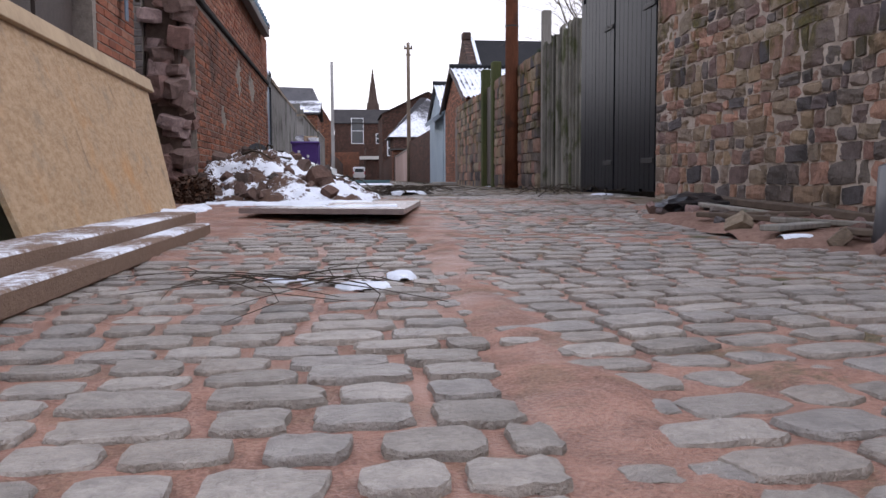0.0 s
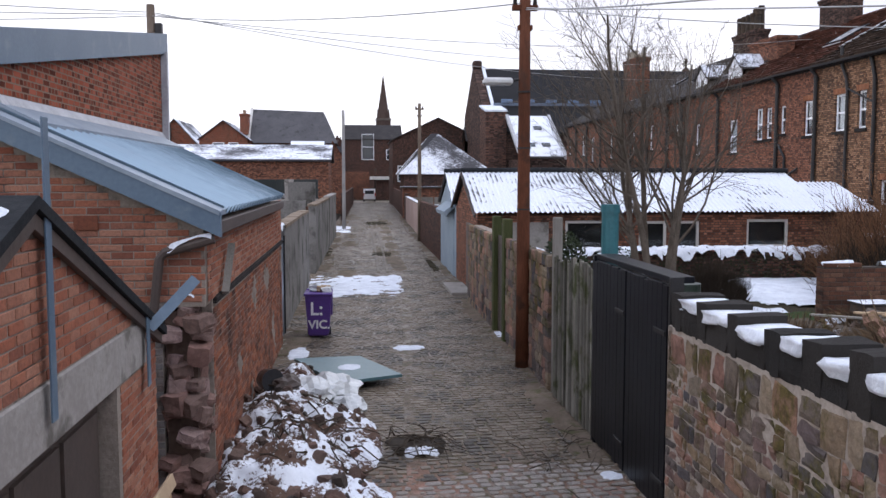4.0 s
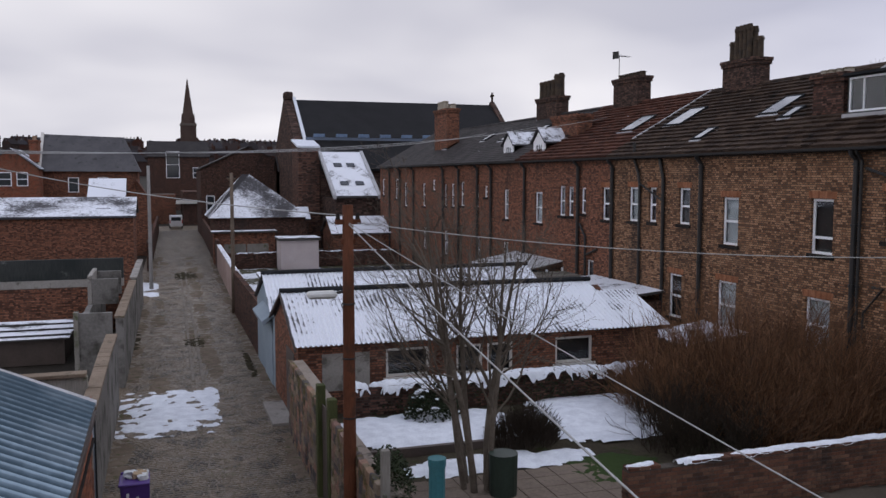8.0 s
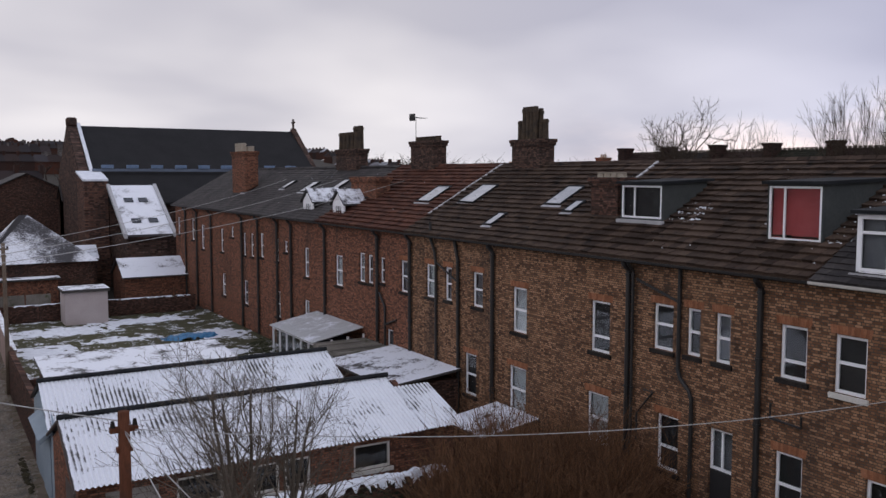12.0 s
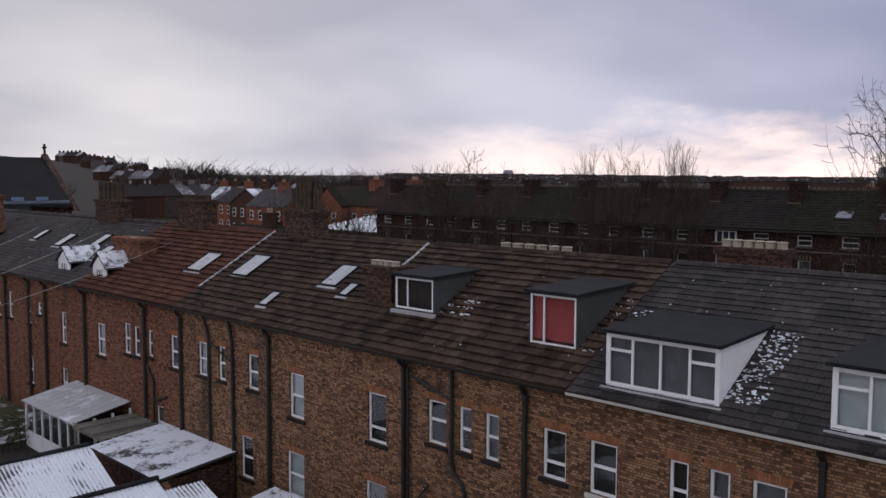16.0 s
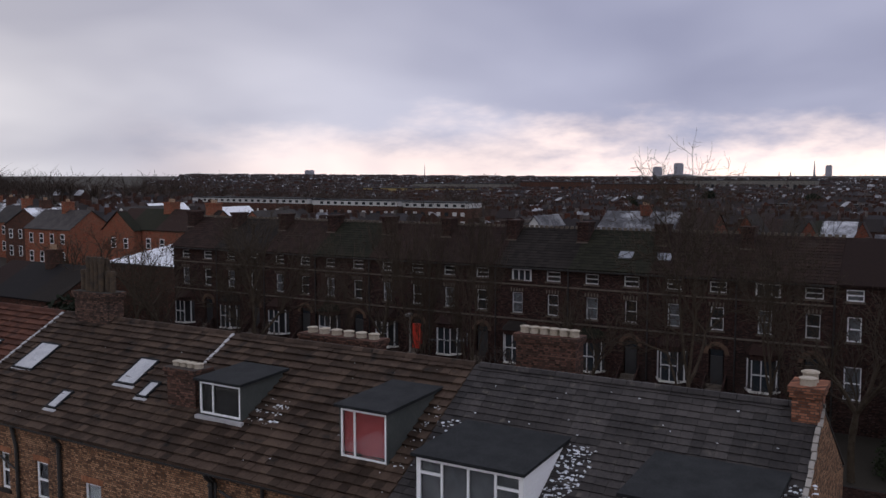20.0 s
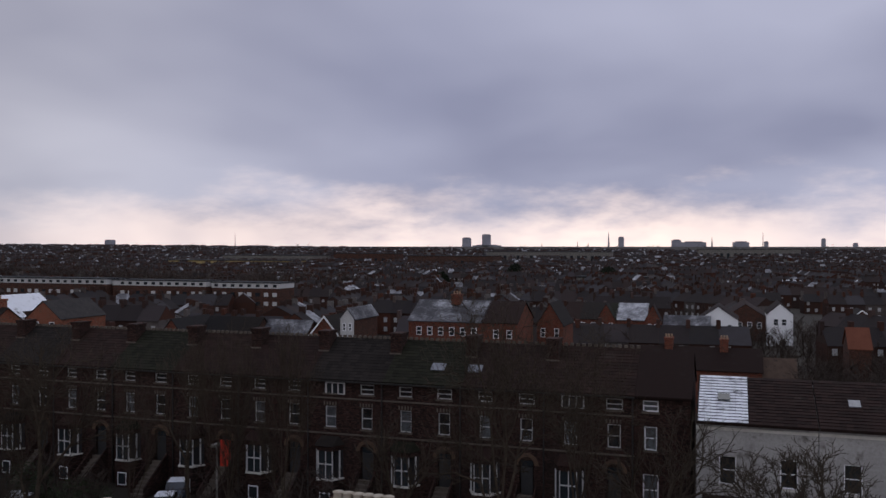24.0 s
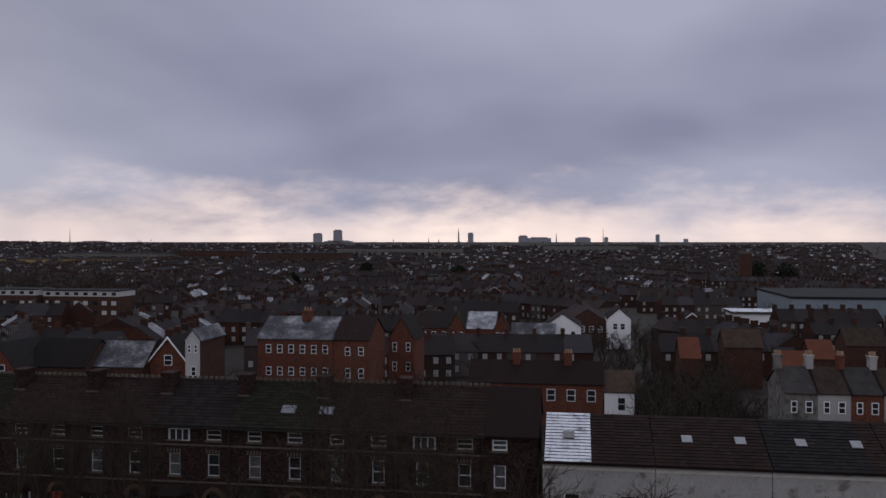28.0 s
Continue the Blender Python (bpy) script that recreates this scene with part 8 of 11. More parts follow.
blob(6.4, 19.0, 2.6, 0.55, 0.05, 133, SNOW, "snow", "strip of snow across the garden", "snow", lambda x, y: garden_z(x, y) + 0.02, 0.1, rough=0.5, scale=1.5)
blob(9.1, 17.6, 1.35, 1.25, 0.05, 134, piece_mat("green_grass", [(0.03, 0.055, 0.012), (0.045, 0.075, 0.018)], 0.95, 0.6), "grass", "patch of green grass", "grass", lambda x, y: garden_z(x, y) + 0.02, 0.1, rough=0.4)
structure("kerb", block(3.4, 7.2, 19.95, 20.1, 0.2, 0.62), DARK_WOOD, "dark sleeper edging between the snowy lawns", "edging")
patio = structure("pavement", block(3.2, 8.6, 15.3, 18.3, -0.1, 0.35), MORTAR, "brown paving slabs of the patio", "patio")
slab = mesh_of("slab", block(-0.29, 0.29, -0.29, 0.29, 0.0, 0.03, 0.01), PAVING)
for i in range(9):
    for j in range(5):
        share("slab", slab, patio, pose(3.5 + i * 0.6, 15.4 + j * 0.6 + 0.2, 0.354, random.uniform(-0.5, 0.5), random.uniform(-0.5, 0.5)))
hedge_wall = structure("wall_garden_1", block(3.6, 13.6, 23.2, 23.5, -0.1, 1.38), BRICK_DARK, "low dark garden wall with snow on its top", "wall")
blob(8.6, 23.35, 5.0, 0.3, 0.2, 141, SNOW, "snow", "snow along the top of the garden wall", "snow", lambda x, y: 1.39, 0.06, rough=0.5, scale=2.5)
leaf_clump("ivy", "dark ivy climbing the garden wall under the snow", 8.8, 23.2, 4.6, 0.22, 1.0, 2600, 4, IVY, 0.05, 0.55)
leaf_clump("evergreen_shrub", "evergreen shrub dusted with snow", 5.9, 22.4, 0.95, 0.7, 1.15, 2600, 5, IVY, 0.05, 0.5)
for i in range(40):
    a, q = random.uniform(0, 6.28), math.sqrt(random.random())
    x, y = 5.9 + 0.8 * q * math.cos(a), 22.4 + 0.55 * q * math.sin(a)
    blob(x, y, random.uniform(0.05, 0.11), random.uniform(0.05, 0.1), 0.02, 1300 + i, SNOW, "snow", "fleck of snow on the evergreen shrub", "snow", lambda u, v, z=0.5 + 1.12 * math.sqrt(max(1 - q * q, 0.1)): z, 0.03)
shrub("dead_shrub", "rounded mound of brown dead stems", 7.6, 20.2, 0.95, 0.8, 1.35, 1600, 6, DARK_TWIG, 0.4)
thicket("red_shrub", "great mass of reddish-brown bare shrub", 15.0, 20.4, 3.7, 3.2, 4.3, 95, 26, 7, RED_TWIG, 0.4)
thicket("bramble", "tangle of dark bare stems in front of the red shrub", 12.2, 18.6, 1.9, 1.6, 2.2, 18, 18, 12, DARK_TWIG, 0.4)
SOOTY_MORTAR = rough_mat("sooty_mortar", (0.045, 0.038, 0.032), (0.08, 0.068, 0.057), 1.5, 24.0, 0.95, 0.6)
SOOTY_PIECE = piece_mat("sooty_brown_brick", [(0.13, 0.058, 0.036), (0.17, 0.08, 0.05), (0.075, 0.04, 0.028), (0.21, 0.115, 0.075), (0.1, 0.05, 0.033)], 0.95, 0.8, 18.0, dark=(0.48, 0.7))
brick_garden = structure("wall_garden_2", block(6.66, 15.5, 13.3, 13.52, -0.1, 2.0), SOOTY_MORTAR, "low garden wall of brown bricks with snow on top", "wall")
brick_pieces(brick_garden, "y", 13.3, -1, 6.66, 10.95, 0.85, 2.0, lambda u, z: True, SOOTY_PIECE, True, seed=31)
brick_pieces(brick_garden, "y", 13.3, -1, 10.96, 15.5, 0.85, 2.0, lambda u, z: True, SOOTY_PIECE, False, seed=32)
brick_pieces(brick_garden, "x", 6.66, -1, 13.3, 13.52, 0.85, 2.0, lambda u, z: True, SOOTY_PIECE, False, seed=33)
for i in range(40):
    if i in (3, 4, 5):
        continue
    part("coping_brick", block(6.68 + i * 0.218, 6.885 + i * 0.218, 13.285, 13.535, 2.003, 2.068, 0.006), SOOTY_PIECE, brick_garden)
blob(6.95, 13.41, 0.28, 0.11, 0.05, 144, SNOW, "snow", "scrap of snow at the end of the brick wall", "snow", lambda x, y: 2.069, 0.03, rough=0.6, scale=3.0)
blob(11.4, 13.41, 3.7, 0.13, 0.05, 142, SNOW, "snow", "snow along the brick garden wall", "snow", lambda x, y: 2.069, 0.04, thr=0.05, rough=0.5, scale=2.0)
low_wall = structure("wall_garden_3", block(3.3, 6.6, 13.25, 13.55, -0.2, 1.0), BRICK_DARK, "broken stub of a garden wall under snow", "wall")
blob(4.95, 13.35, 1.65, 0.2, 0.13, 143, SNOW, "snow", "lumpy snow along the broken wall", "snow", lambda x, y: 1.0, 0.05, rough=0.8, scale=3.5)
dead_grass = piece_mat("dead_stalks", [(0.15, 0.095, 0.05), (0.21, 0.14, 0.08), (0.1, 0.064, 0.036), (0.06, 0.042, 0.026)], 0.95, 0.0)
for i, (x, y, rx, ry, h, n) in enumerate(((5.0, 11.6, 1.6, 1.3, 0.75, 2600), (4.0, 9.6, 1.2, 1.6, 0.8, 1600), (6.6, 10.4, 1.0, 1.2, 0.6, 900), (7.4, 12.6, 1.2, 0.6, 0.55, 700), (9.6, 11.4, 1.2, 1.2, 0.5, 500))):
    shrub("dead_weeds", "tangle of dead brown weeds in the yard", x, y, rx, ry, h, n, 900 + i, dead_grass, yard_z(x, y) - 0.05, 1.5, 0.007)
shrub("dead_weeds", "tall dead weed stalks behind the stone wall", 3.9, 5.6, 1.3, 2.0, 2.9, 420, 10, dead_grass, 0.8, 0.6, 0.006)
for i, (x, y, rx, ry) in enumerate(((7.3, 12.3, 0.35, 0.2), (8.5, 12.6, 0.6, 0.25), (8.0, 11.2, 0.5, 0.4), (9.2, 11.6, 0.8, 0.5), (10.2, 12.3, 0.9, 0.5), (6.9, 11.0, 0.22, 0.35), (4.6, 10.4, 0.25, 0.22), (5.6, 9.6, 0.3, 0.2), (7.8, 9.4, 0.6, 0.35), (9.0, 10.0, 0.6, 0.5), (6.5, 12.9, 0.3, 0.15), (10.8, 10.6, 0.8, 0.5), (5.4, 8.4, 0.4, 0.3))):
    blob(x, y, rx, ry, 0.07, 150 + i, SNOW, "snow", "patch of snow among the rubble in the yard", "snow", lambda a, b: yard_z(a, b) + 0.02, 0.05, thr=0.1, rough=0.8, scale=2.5)
for i in range(46):
    x, y = random.uniform(5.2, 11.0), random.uniform(8.5, 13.0)
    s = random.uniform(0.08, 0.3)
    bm = lump(400 + i, 0.15)
    bm.transform(Matrix.Translation((x, y, yard_z(x, y) + s * 0.25)) @ Euler((random.random(), random.random(), random.random() * 3)).to_matrix().to_4x4() @ Matrix.Diagonal((s * 1.4, s, s * 0.7, 1)))
    tagged(part("rubble_stone", bm, SANDSTONE, None), "lump of stone lying in the overgrown yard", "stone", "rubble in the yard")
for i, (x, y, a, ln) in enumerate(((7.1, 11.75, 2, 1.7), (7.3, 11.55, 5, 1.5), (3.3, 11.2, 60, 1.6), (9.2, 12.0, -20, 1.6), (5.2, 9.6, 35, 1.5), (6.6, 12.2, -12, 1.4))):
    pl = thing("timber_length", "length of weathered timber lying in the yard", "timber", "yard timber")
    part("plank", block(-ln / 2, ln / 2, -0.035, 0.035, 0, 0.035, 0.006, pose(x, y, yard_z(x, y) + 0.16, 0, random.uniform(-4, 4), a)), TIMBER_GREY if i > 1 else PLY_EDGE, pl)
old_tank = thing("old_tank", "rusty dark tank with snow on its lid in the yard", "tank")
part("body", block(6.95, 7.5, 12.6, 13.0, yard_z(7.2, 12.8) - 0.1, yard_z(7.2, 12.8) + 0.32, 0.02), DARK_WOOD, old_tank)
part("lid", block(6.92, 7.53, 12.57, 13.03, yard_z(7.2, 12.8) + 0.325, yard_z(7.2, 12.8) + 0.36, 0.008), SNOW_FLAT, old_tank)
leaf_clump("ivy", "ivy hanging over the yard wall", 2.5, 14.2, 0.35, 0.9, 0.7, 900, 11, IVY, 0.045, 1.9)
water_butt = thing("water_butt", "dark green water butt under the tree", "barrel")
bm = bmesh.new()
tube(bm, [(5.75, 17.0, 0.38), (5.75, 17.0, 0.8), (5.75, 17.0, 1.3)], 0.3, 0.32, 16)
part("barrel", bm, rough_mat("dark_green_plastic", (0.012, 0.022, 0.016), (0.02, 0.034, 0.024), 2.0, 16.0, 0.5, 0.05), water_butt)

def stem_tree(at, height, seed, label, stems, bark):
    """Several slender leaders rising from one foot, each with side limbs that curve upwards and fine twigs."""
    rnd = random.Random(seed)
    t = thing("tree", label, "tree", "bare trees", at)
    limbs, twigs = ([], []), ([], [])

    def shoot(p, d, ln, r, level):
        n = 10 if level == 0 else 6 if level == 1 else 4 if level == 2 else 3
        pts = [p.copy()]
        rise = (0.1, 0.16, 0.1, 0.05)[level]
        for i in range(n):
            d = (d + Vector((rnd.uniform(-1, 1), rnd.uniform(-1, 1), rnd.uniform(-0.5, 0.5))) * (0.09, 0.2, 0.26, 0.3)[level] + Vector((0, 0, rise))).normalized()
            pts.append(pts[-1] + d * ln / n)
        vs, fs = limbs if level < 2 else twigs
        fast_tube(vs, fs, pts, r, max(r * 0.25, 0.0035), (7, 5, 3, 3)[level])
        if level == 3:
            return
        for k in range((14, 7, 4)[level]):
            f = rnd.uniform((0.3, 0.2, 0.15)[level], 0.98)
            i = min(int(f * n), n - 1)
            q = pts[i].lerp(pts[i + 1], f * n - i)
            way = (pts[i + 1] - pts[i]).normalized()
            side = way.orthogonal().normalized()
            a = rnd.uniform(0, 6.28)
            side = side * math.cos(a) + way.cross(side) * math.sin(a)
            b = rnd.uniform(0.5, 1.1)
            shoot(q, (way * math.cos(b) + side * math.sin(b)).normalized(), ln * (1.1 - 0.7 * f) * rnd.uniform(0.4, 0.72), max(r * (1 - 0.75 * f) * rnd.uniform(0.4, 0.6), 0.0036), level + 1)

    for s in range(stems):
        a = 6.28 * s / stems + rnd.uniform(-0.4, 0.4)
        out = rnd.uniform(0.06, 0.24)
        shoot(Vector((math.cos(a) * 0.3, math.sin(a) * 0.3, -0.15)), Vector((math.cos(a) * out, math.sin(a) * out, 1)).normalized(), height * rnd.uniform(0.78, 1.0), rnd.uniform(0.065, 0.095), 0)
    raw("trunk", *limbs, bark, t)
    raw("crown", *twigs, bark, t)
    return t


stem_tree((5.35, 17.6, 0.35), 6.8, 22, "bare multi-stemmed tree in the garden", 6, GREY_BARK)

# far yards: fences, cabin, tarpaulin, rubble
for k, (y, x0, x1, z, m) in enumerate(((46.5, 2.9, 12.0, 0.7, BRICK_DARK), (68.8, 3.3, 17.5, 1.3, BRICK_DARK))):
    structure("wall_garden_%d" % (4 + k), block(x0, x1, y, y + 0.25, -0.2, z), m, "dark cross wall between the yards with snow on top", "wall")
    blob((x0 + x1) / 2, y + 0.12, (x1 - x0) / 2, 0.16, 0.05, 160 + k, SNOW, "snow", "snow on a yard wall", "snow", lambda a, b, z=z: z, 0.08, thr=0.1, rough=0.7)
structure("lawn_far", block(3.0, 18.3, 46.9, 68.7, -0.1, 0.06), snowy("rough_grass_with_snow", (0.035, 0.04, 0.016), (0.075, 0.065, 0.035), (0.525, 0.6), 0.9, 7.0, (1.0, 0.5, 1.0)), "rough yard grass speckled with snow", "lawn")
for i, (x, y, rx, ry) in enumerate(((7, 63.5, 3.8, 1.9), (12.5, 65.5, 3.6, 1.4), (5, 56.5, 2.0, 2.0), (16.0, 57.5, 1.8, 2.0), (9, 45, 3, 1.4), (14, 51, 2, 1), (10, 58.5, 2.6, 0.8))):
    blob(x, y, rx, ry, 0.07, 170 + i, SNOW, "snow", "patchy snow in a back yard", "snow", lambda a, b: 0.06, 0.12, thr=0.05, rough=0.8, scale=1.6)
tarp = blob(14.0, 57.0, 1.9, 0.9, 0.3, 181, rough_mat("blue_tarpaulin", (0.03, 0.14, 0.28), (0.05, 0.2, 0.36), 2.0, 14.0, 0.5), "tarpaulin", "bright blue tarpaulin lying in a yard", "tarpaulin", lambda a, b: 0.06, 0.08, kind="thing")
cabin = thing("garden_cabin", "pale pinkish flat-roofed garden cabin", "cabin")
part("wall_body", block(7.5, 10.4, 66.0, 68.4, -0.1, 2.4), rough_mat("pale_pink_cladding", (0.4, 0.35, 0.34), (0.46, 0.41, 0.4), 0.8, 12.0, 0.8), cabin)
part("roof", block(7.35, 10.55, 65.85, 68.55, 2.41, 2.62), SNOW_FLAT, cabin)
leaf_clump("evergreen_shrub", "dark green shrub beside the sheds", 15.2, 46.4, 1.2, 1.0, 1.8, 1200, 15, IVY, 0.06)

# ---- west yards ----
yard_wall = structure("wall_yard_1", block(-9.5, -2.95, 44.0, 44.25, -0.2, 2.05), BRICK_RED, "brick wall across the yard under a pale band and black boarding", "wall")
part("band", block(-9.5, -2.95, 43.97, 44.28, 2.06, 2.42, 0.01), CONCRETE, yard_wall)
part("boarding", block(-9.5, -2.95, 44.0, 44.2, 2.43, 3.4, 0.01), rough_mat("streaked_black_felt", (0.03, 0.034, 0.033), (0.055, 0.058, 0.055), 0.6, 7.0, 0.85, 0.2, stretch=(3, 3, 0.3), stain=(0.2, 0.2, 0.19), stain_at=(0.64, 0.76)), yard_wall, "streaked black boarding")
structure("wall_yard_2", block(-9.5, -2.92, 21.1, 21.35, -0.2, 2.7), TIMBER_GREY, "weathered grey timber wall across the yard", "wall")
part("capping", block(-9.5, -2.94, 21.04, 21.42, 2.71, 2.8, 0.01), BOARD_COPING, bpy.data.objects["wall_yard_2"])
coop = thing("lean_to", "grey concrete lean-to in the yard", "shed")
part("wall_body", wall_sheet("y", 31.3, 0.2, -4.0, -2.87, -0.2, 2.66, []), RENDER_GREY, coop)
part("side_wall", block(-4.0, -3.8, 31.51, 43.9, -0.2, 2.3), RENDER_GREY, coop)
part("tank_front", block(-3.82, -2.86, 36.0, 36.2, 2.31, 3.3), RENDER_GREY, coop)
part("tank_back", block(-3.82, -2.86, 39.0, 39.2, 2.31, 3.3), RENDER_GREY, coop)
part("tank_rim", block(-3.98, -3.83, 35.98, 39.22, 2.31, 3.42), CONCRETE, coop)
part("wall_plate", block(-4.1, -3.95, 31.25, 31.6, 0.0, 2.7), TIMBER_GREY, coop)
stackw = thing("timber_stack", "stack of boards under snow in the yard", "boards")
for i in range(7):
    part("board", block(-8.5, -4.7, 36.0 + i * 0.7, 36.5 + i * 0.7, 1.0 + 0.05 * (i % 2), 1.06 + 0.05 * (i % 2)), SNOW_FLAT, stackw)
part("trestle", block(-8.3, -4.9, 36.2, 40.5, 0.0, 0.99), DARK_WOOD, stackw)
for i, (x, y, rx, ry) in enumerate(((-6.5, 31, 2.0, 2.2), (-7.5, 42, 1.4, 1.2))):
    blob(x, y, rx, ry, 0.08, 190 + i, SNOW, "snow", "snow in the west yard", "snow", lambda a, b: 0.02, 0.14, rough=0.6)


FOOT = []


def gabled(name, label, x0, x1, y0, y1, zb, eave, ridge, along, wall_m, roof_m, wins=(), group="", over=0.2, chimneys=(), face="x0", bargeboard=None, category="house", win_frame=UPVC, thick=0.12):
    """A plain pitched building. along: the ridge's axis. wins: (u0, u1, z0, z1) on the face named."""
    h = thing(name, label, category, group)
    FOOT.append((x0, x1, y0, y1))
    bm = bmesh.new()
    box(bm, x0, x1, y0, y1, zb, eave)
    if along == "y":
        xm = (x0 + x1) / 2
        prism(bm, [(x0, eave), (x1, eave), (xm, ridge)], y0, y1)
    else:
        ym = (y0 + y1) / 2
        prism(bm, [(y0, eave), (y1, eave), (ym, ridge)], x0, x1, "x")
    part("wall", bm, wall_m, h)
    bm = bmesh.new()
    if along == "y":
        k = (ridge - eave) / (xm - x0)
        prism(bm, [(x0 - over, eave - over * k), (xm, ridge), (x1 + over, eave - over * k), (x1 + over, eave - over * k + thick), (xm, ridge + thick), (x0 - over, eave - over * k + thick)], y0 - over, y1 + over)
    else:
        k = (ridge - eave) / (ym - y0)
        prism(bm, [(y0 - over, eave - over * k), (ym, ridge), (y1 + over, eave - over * k), (y1 + over, eave - over * k + thick), (ym, ridge + thick), (y0 - over, eave - over * k + thick)], x0 - over, x1 + over, "x")
    part("roof", bm, roof_m, h)
    if bargeboard and along == "x":
        bm = bmesh.new()
        prism(bm, [(y0 - over, eave - over * k - 0.15), (ym, ridge - 0.15), (y1 + over, eave - over * k - 0.15), (y1 + over, eave - over * k + thick + 0.05), (ym, ridge + thick + 0.1), (y0 - over, eave - over * k + thick + 0.05)], x0 - over - 0.1, x0 - over - 0.003, "x")
        part("bargeboard", bm, bargeboard, h)
    for c in chimneys:
        cb = part("chimney", stack(bmesh.new(), *c), wall_m, h)
        pots(cb, (c[0] + c[1]) / 2, [c[2] + (c[3] - c[2]) * (q + 0.5) / 3 for q in range(3)], c[5], 0.5, 0.14)
    for w in wins:
        if face == "x0":
            f0 = lambda a, b, c, d, e, g: (x0 - g, x0 - e, a, b, c, d)
        else:
            f0 = lambda a, b, c, d, e, g: (a, b, y0 - g, y0 - e, c, d)
        wp = part("window", block(*f0(w[0], w[1], w[2], w[3], 0.004, 0.05)), win_frame, h)
        um, zm = (w[0] + w[1]) / 2, (w[2] + w[3]) / 2
        for za, zc in ((w[2] + 0.1, zm - 0.05), (zm + 0.05, w[3] - 0.1)):
            part("pane", block(*f0(w[0] + 0.1, w[1] - 0.1, za, zc, 0.054, 0.06)), DARK_PANE, wp)
    return h


DARK_PANE = plain_mat("window_glass", (0.025, 0.03, 0.035), 0.08, 0.0, 0.6)


# ---- buildings at the lane's far end ----
long_bldg = thing("workshop_range", "long low brick range with snow on its dark roof", "workshop")
part("wall", block(-22, -2.9, 60.0, 68.0, -0.2, 4.6), BRICK_RED, long_bldg)
bm = bmesh.new()
prism(bm, [(59.8, 4.61), (64.0, 5.75), (68.2, 4.61), (68.2, 4.75), (64.0, 5.9), (59.8, 4.75)], -22.2, -2.7, "x")
part("roof", bm, SNOW_TILE, long_bldg)
for x in (-18.0, -12.0, -8.6, -5.2):
    part("rooflight", block(x, x + 0.9, 61.3, 62.3, 5.1, 5.22, 0.02), SKY_PANE, long_bldg)
gabled("house", "red brick house with a steep gable", -20.0, -14.2, 108, 118, 0, 8.2, 10.4, "y", BRICK_ORANGE, SNOW_TILE, [(-18.4, -17.0, 6.2, 7.8), (-16.5, -15.3, 6.2, 7.8), (-18.2, -17.0, 2.6, 4.4)], "north houses", face="y0", chimneys=((-15.6, -14.6, 112, 114, 9, 11.6),))
slate_house = thing("house", "brick house with a tall slate roof behind the yards", "house", "north houses")
part("wall", block(-14.4, -3.6, 112, 121, -0.2, 8.0), BRICK_RED, slate_house)
part("gable", prism(bmesh.new(), [(112, 8.0), (121, 8.0), (116.5, 12.3)], -14.4, -14.1, "x"), BRICK_RED, slate_house)
bm = bmesh.new()
vs = [bm.verts.new(p) for p in ((-14.6, 111.6, 7.9), (-3.3, 111.6, 7.9), (-3.3, 121.4, 7.9), (-14.6, 121.4, 7.9), (-14.6, 116.5, 12.5), (-5.2, 116.5, 12.2))]
for f in ((0, 1, 5, 4), (1, 2, 5), (2, 3, 4, 5), (3, 0, 4), (0, 3, 2, 1)):
    bm.faces.new([vs[k] for k in f])
part("roof", bm, rough_mat("grey_slate", (0.07, 0.068, 0.072), (0.1, 0.097, 0.1), 0.6, 9.0, 0.75, 0.3, stain=(0.05, 0.048, 0.05)), slate_house)
part("verge", prism(bmesh.new(), [(111.5, 7.8), (116.5, 12.45), (116.5, 12.7), (111.5, 8.05)], -14.75, -14.4, "x"), WHITE_STONE, slate_house, "pale verge")
for x0, x1 in ((-11.5, -10.3), (-8.2, -7.0)):
    wp = part("window", block(x0, x1, 111.95, 111.996, 5.4, 7.2), UPVC, slate_house)
    part("pane", block(x0 + 0.1, x1 - 0.1, 111.94, 111.949, 5.5, 7.1), plain_mat("window_glass", (0.025, 0.03, 0.035), 0.08, 0.0, 0.6), wp)
gabled("house", "brick gable-fronted house with snow on the roof", -27, -20.5, 112, 124, 0, 7.2, 10.8, "y", BRICK_ORANGE, SNOW_TILE, [(-25.8, -24.6, 5.6, 7.2), (-23.0, -21.8, 5.6, 7.2)], "north houses", face="y0")
gabled("house", "brick house with a snowy roof beyond the range", -34, -27.5, 104, 112, 0, 7.5, 10.2, "x", BRICK_RED, SNOW_TILE, [(-33, -31.8, 5.2, 7.0), (-30.2, -29, 5.2, 7.0)], "north houses", face="y0", chimneys=((-28.6, -27.8, 107, 109, 8.5, 12),))
gabled("outbuilding", "small outbuilding with a snowy roof", -7.2, -4.3, 84, 90, 0, 5.4, 7.0, "x", BRICK_RED, SNOW_BRIGHT, (), "north outbuildings", category="outbuilding")
gabled("outbuilding", "small brick outbuilding with a hipped roof", -4.2, -2.2, 84, 90, 0, 5.3, 6.9, "y", BRICK_RED, TILE_RED, (), "north outbuildings", category="outbuilding")
hip = thing("house", "low house with a hipped slate roof dusted with snow", "house", "north houses")
part("wall", block(3.2, 10.9, 75.2, 82, -0.2, 3.8), BRICK_DARK, hip)
bm = bmesh.new()
vs = [bm.verts.new(p) for p in ((2.7, 74.8, 3.8), (11.3, 74.8, 3.8), (11.3, 82.5, 3.8), (2.7, 82.5, 3.8), (5.8, 78.2, 7.5), (6.5, 78.8, 7.5))]
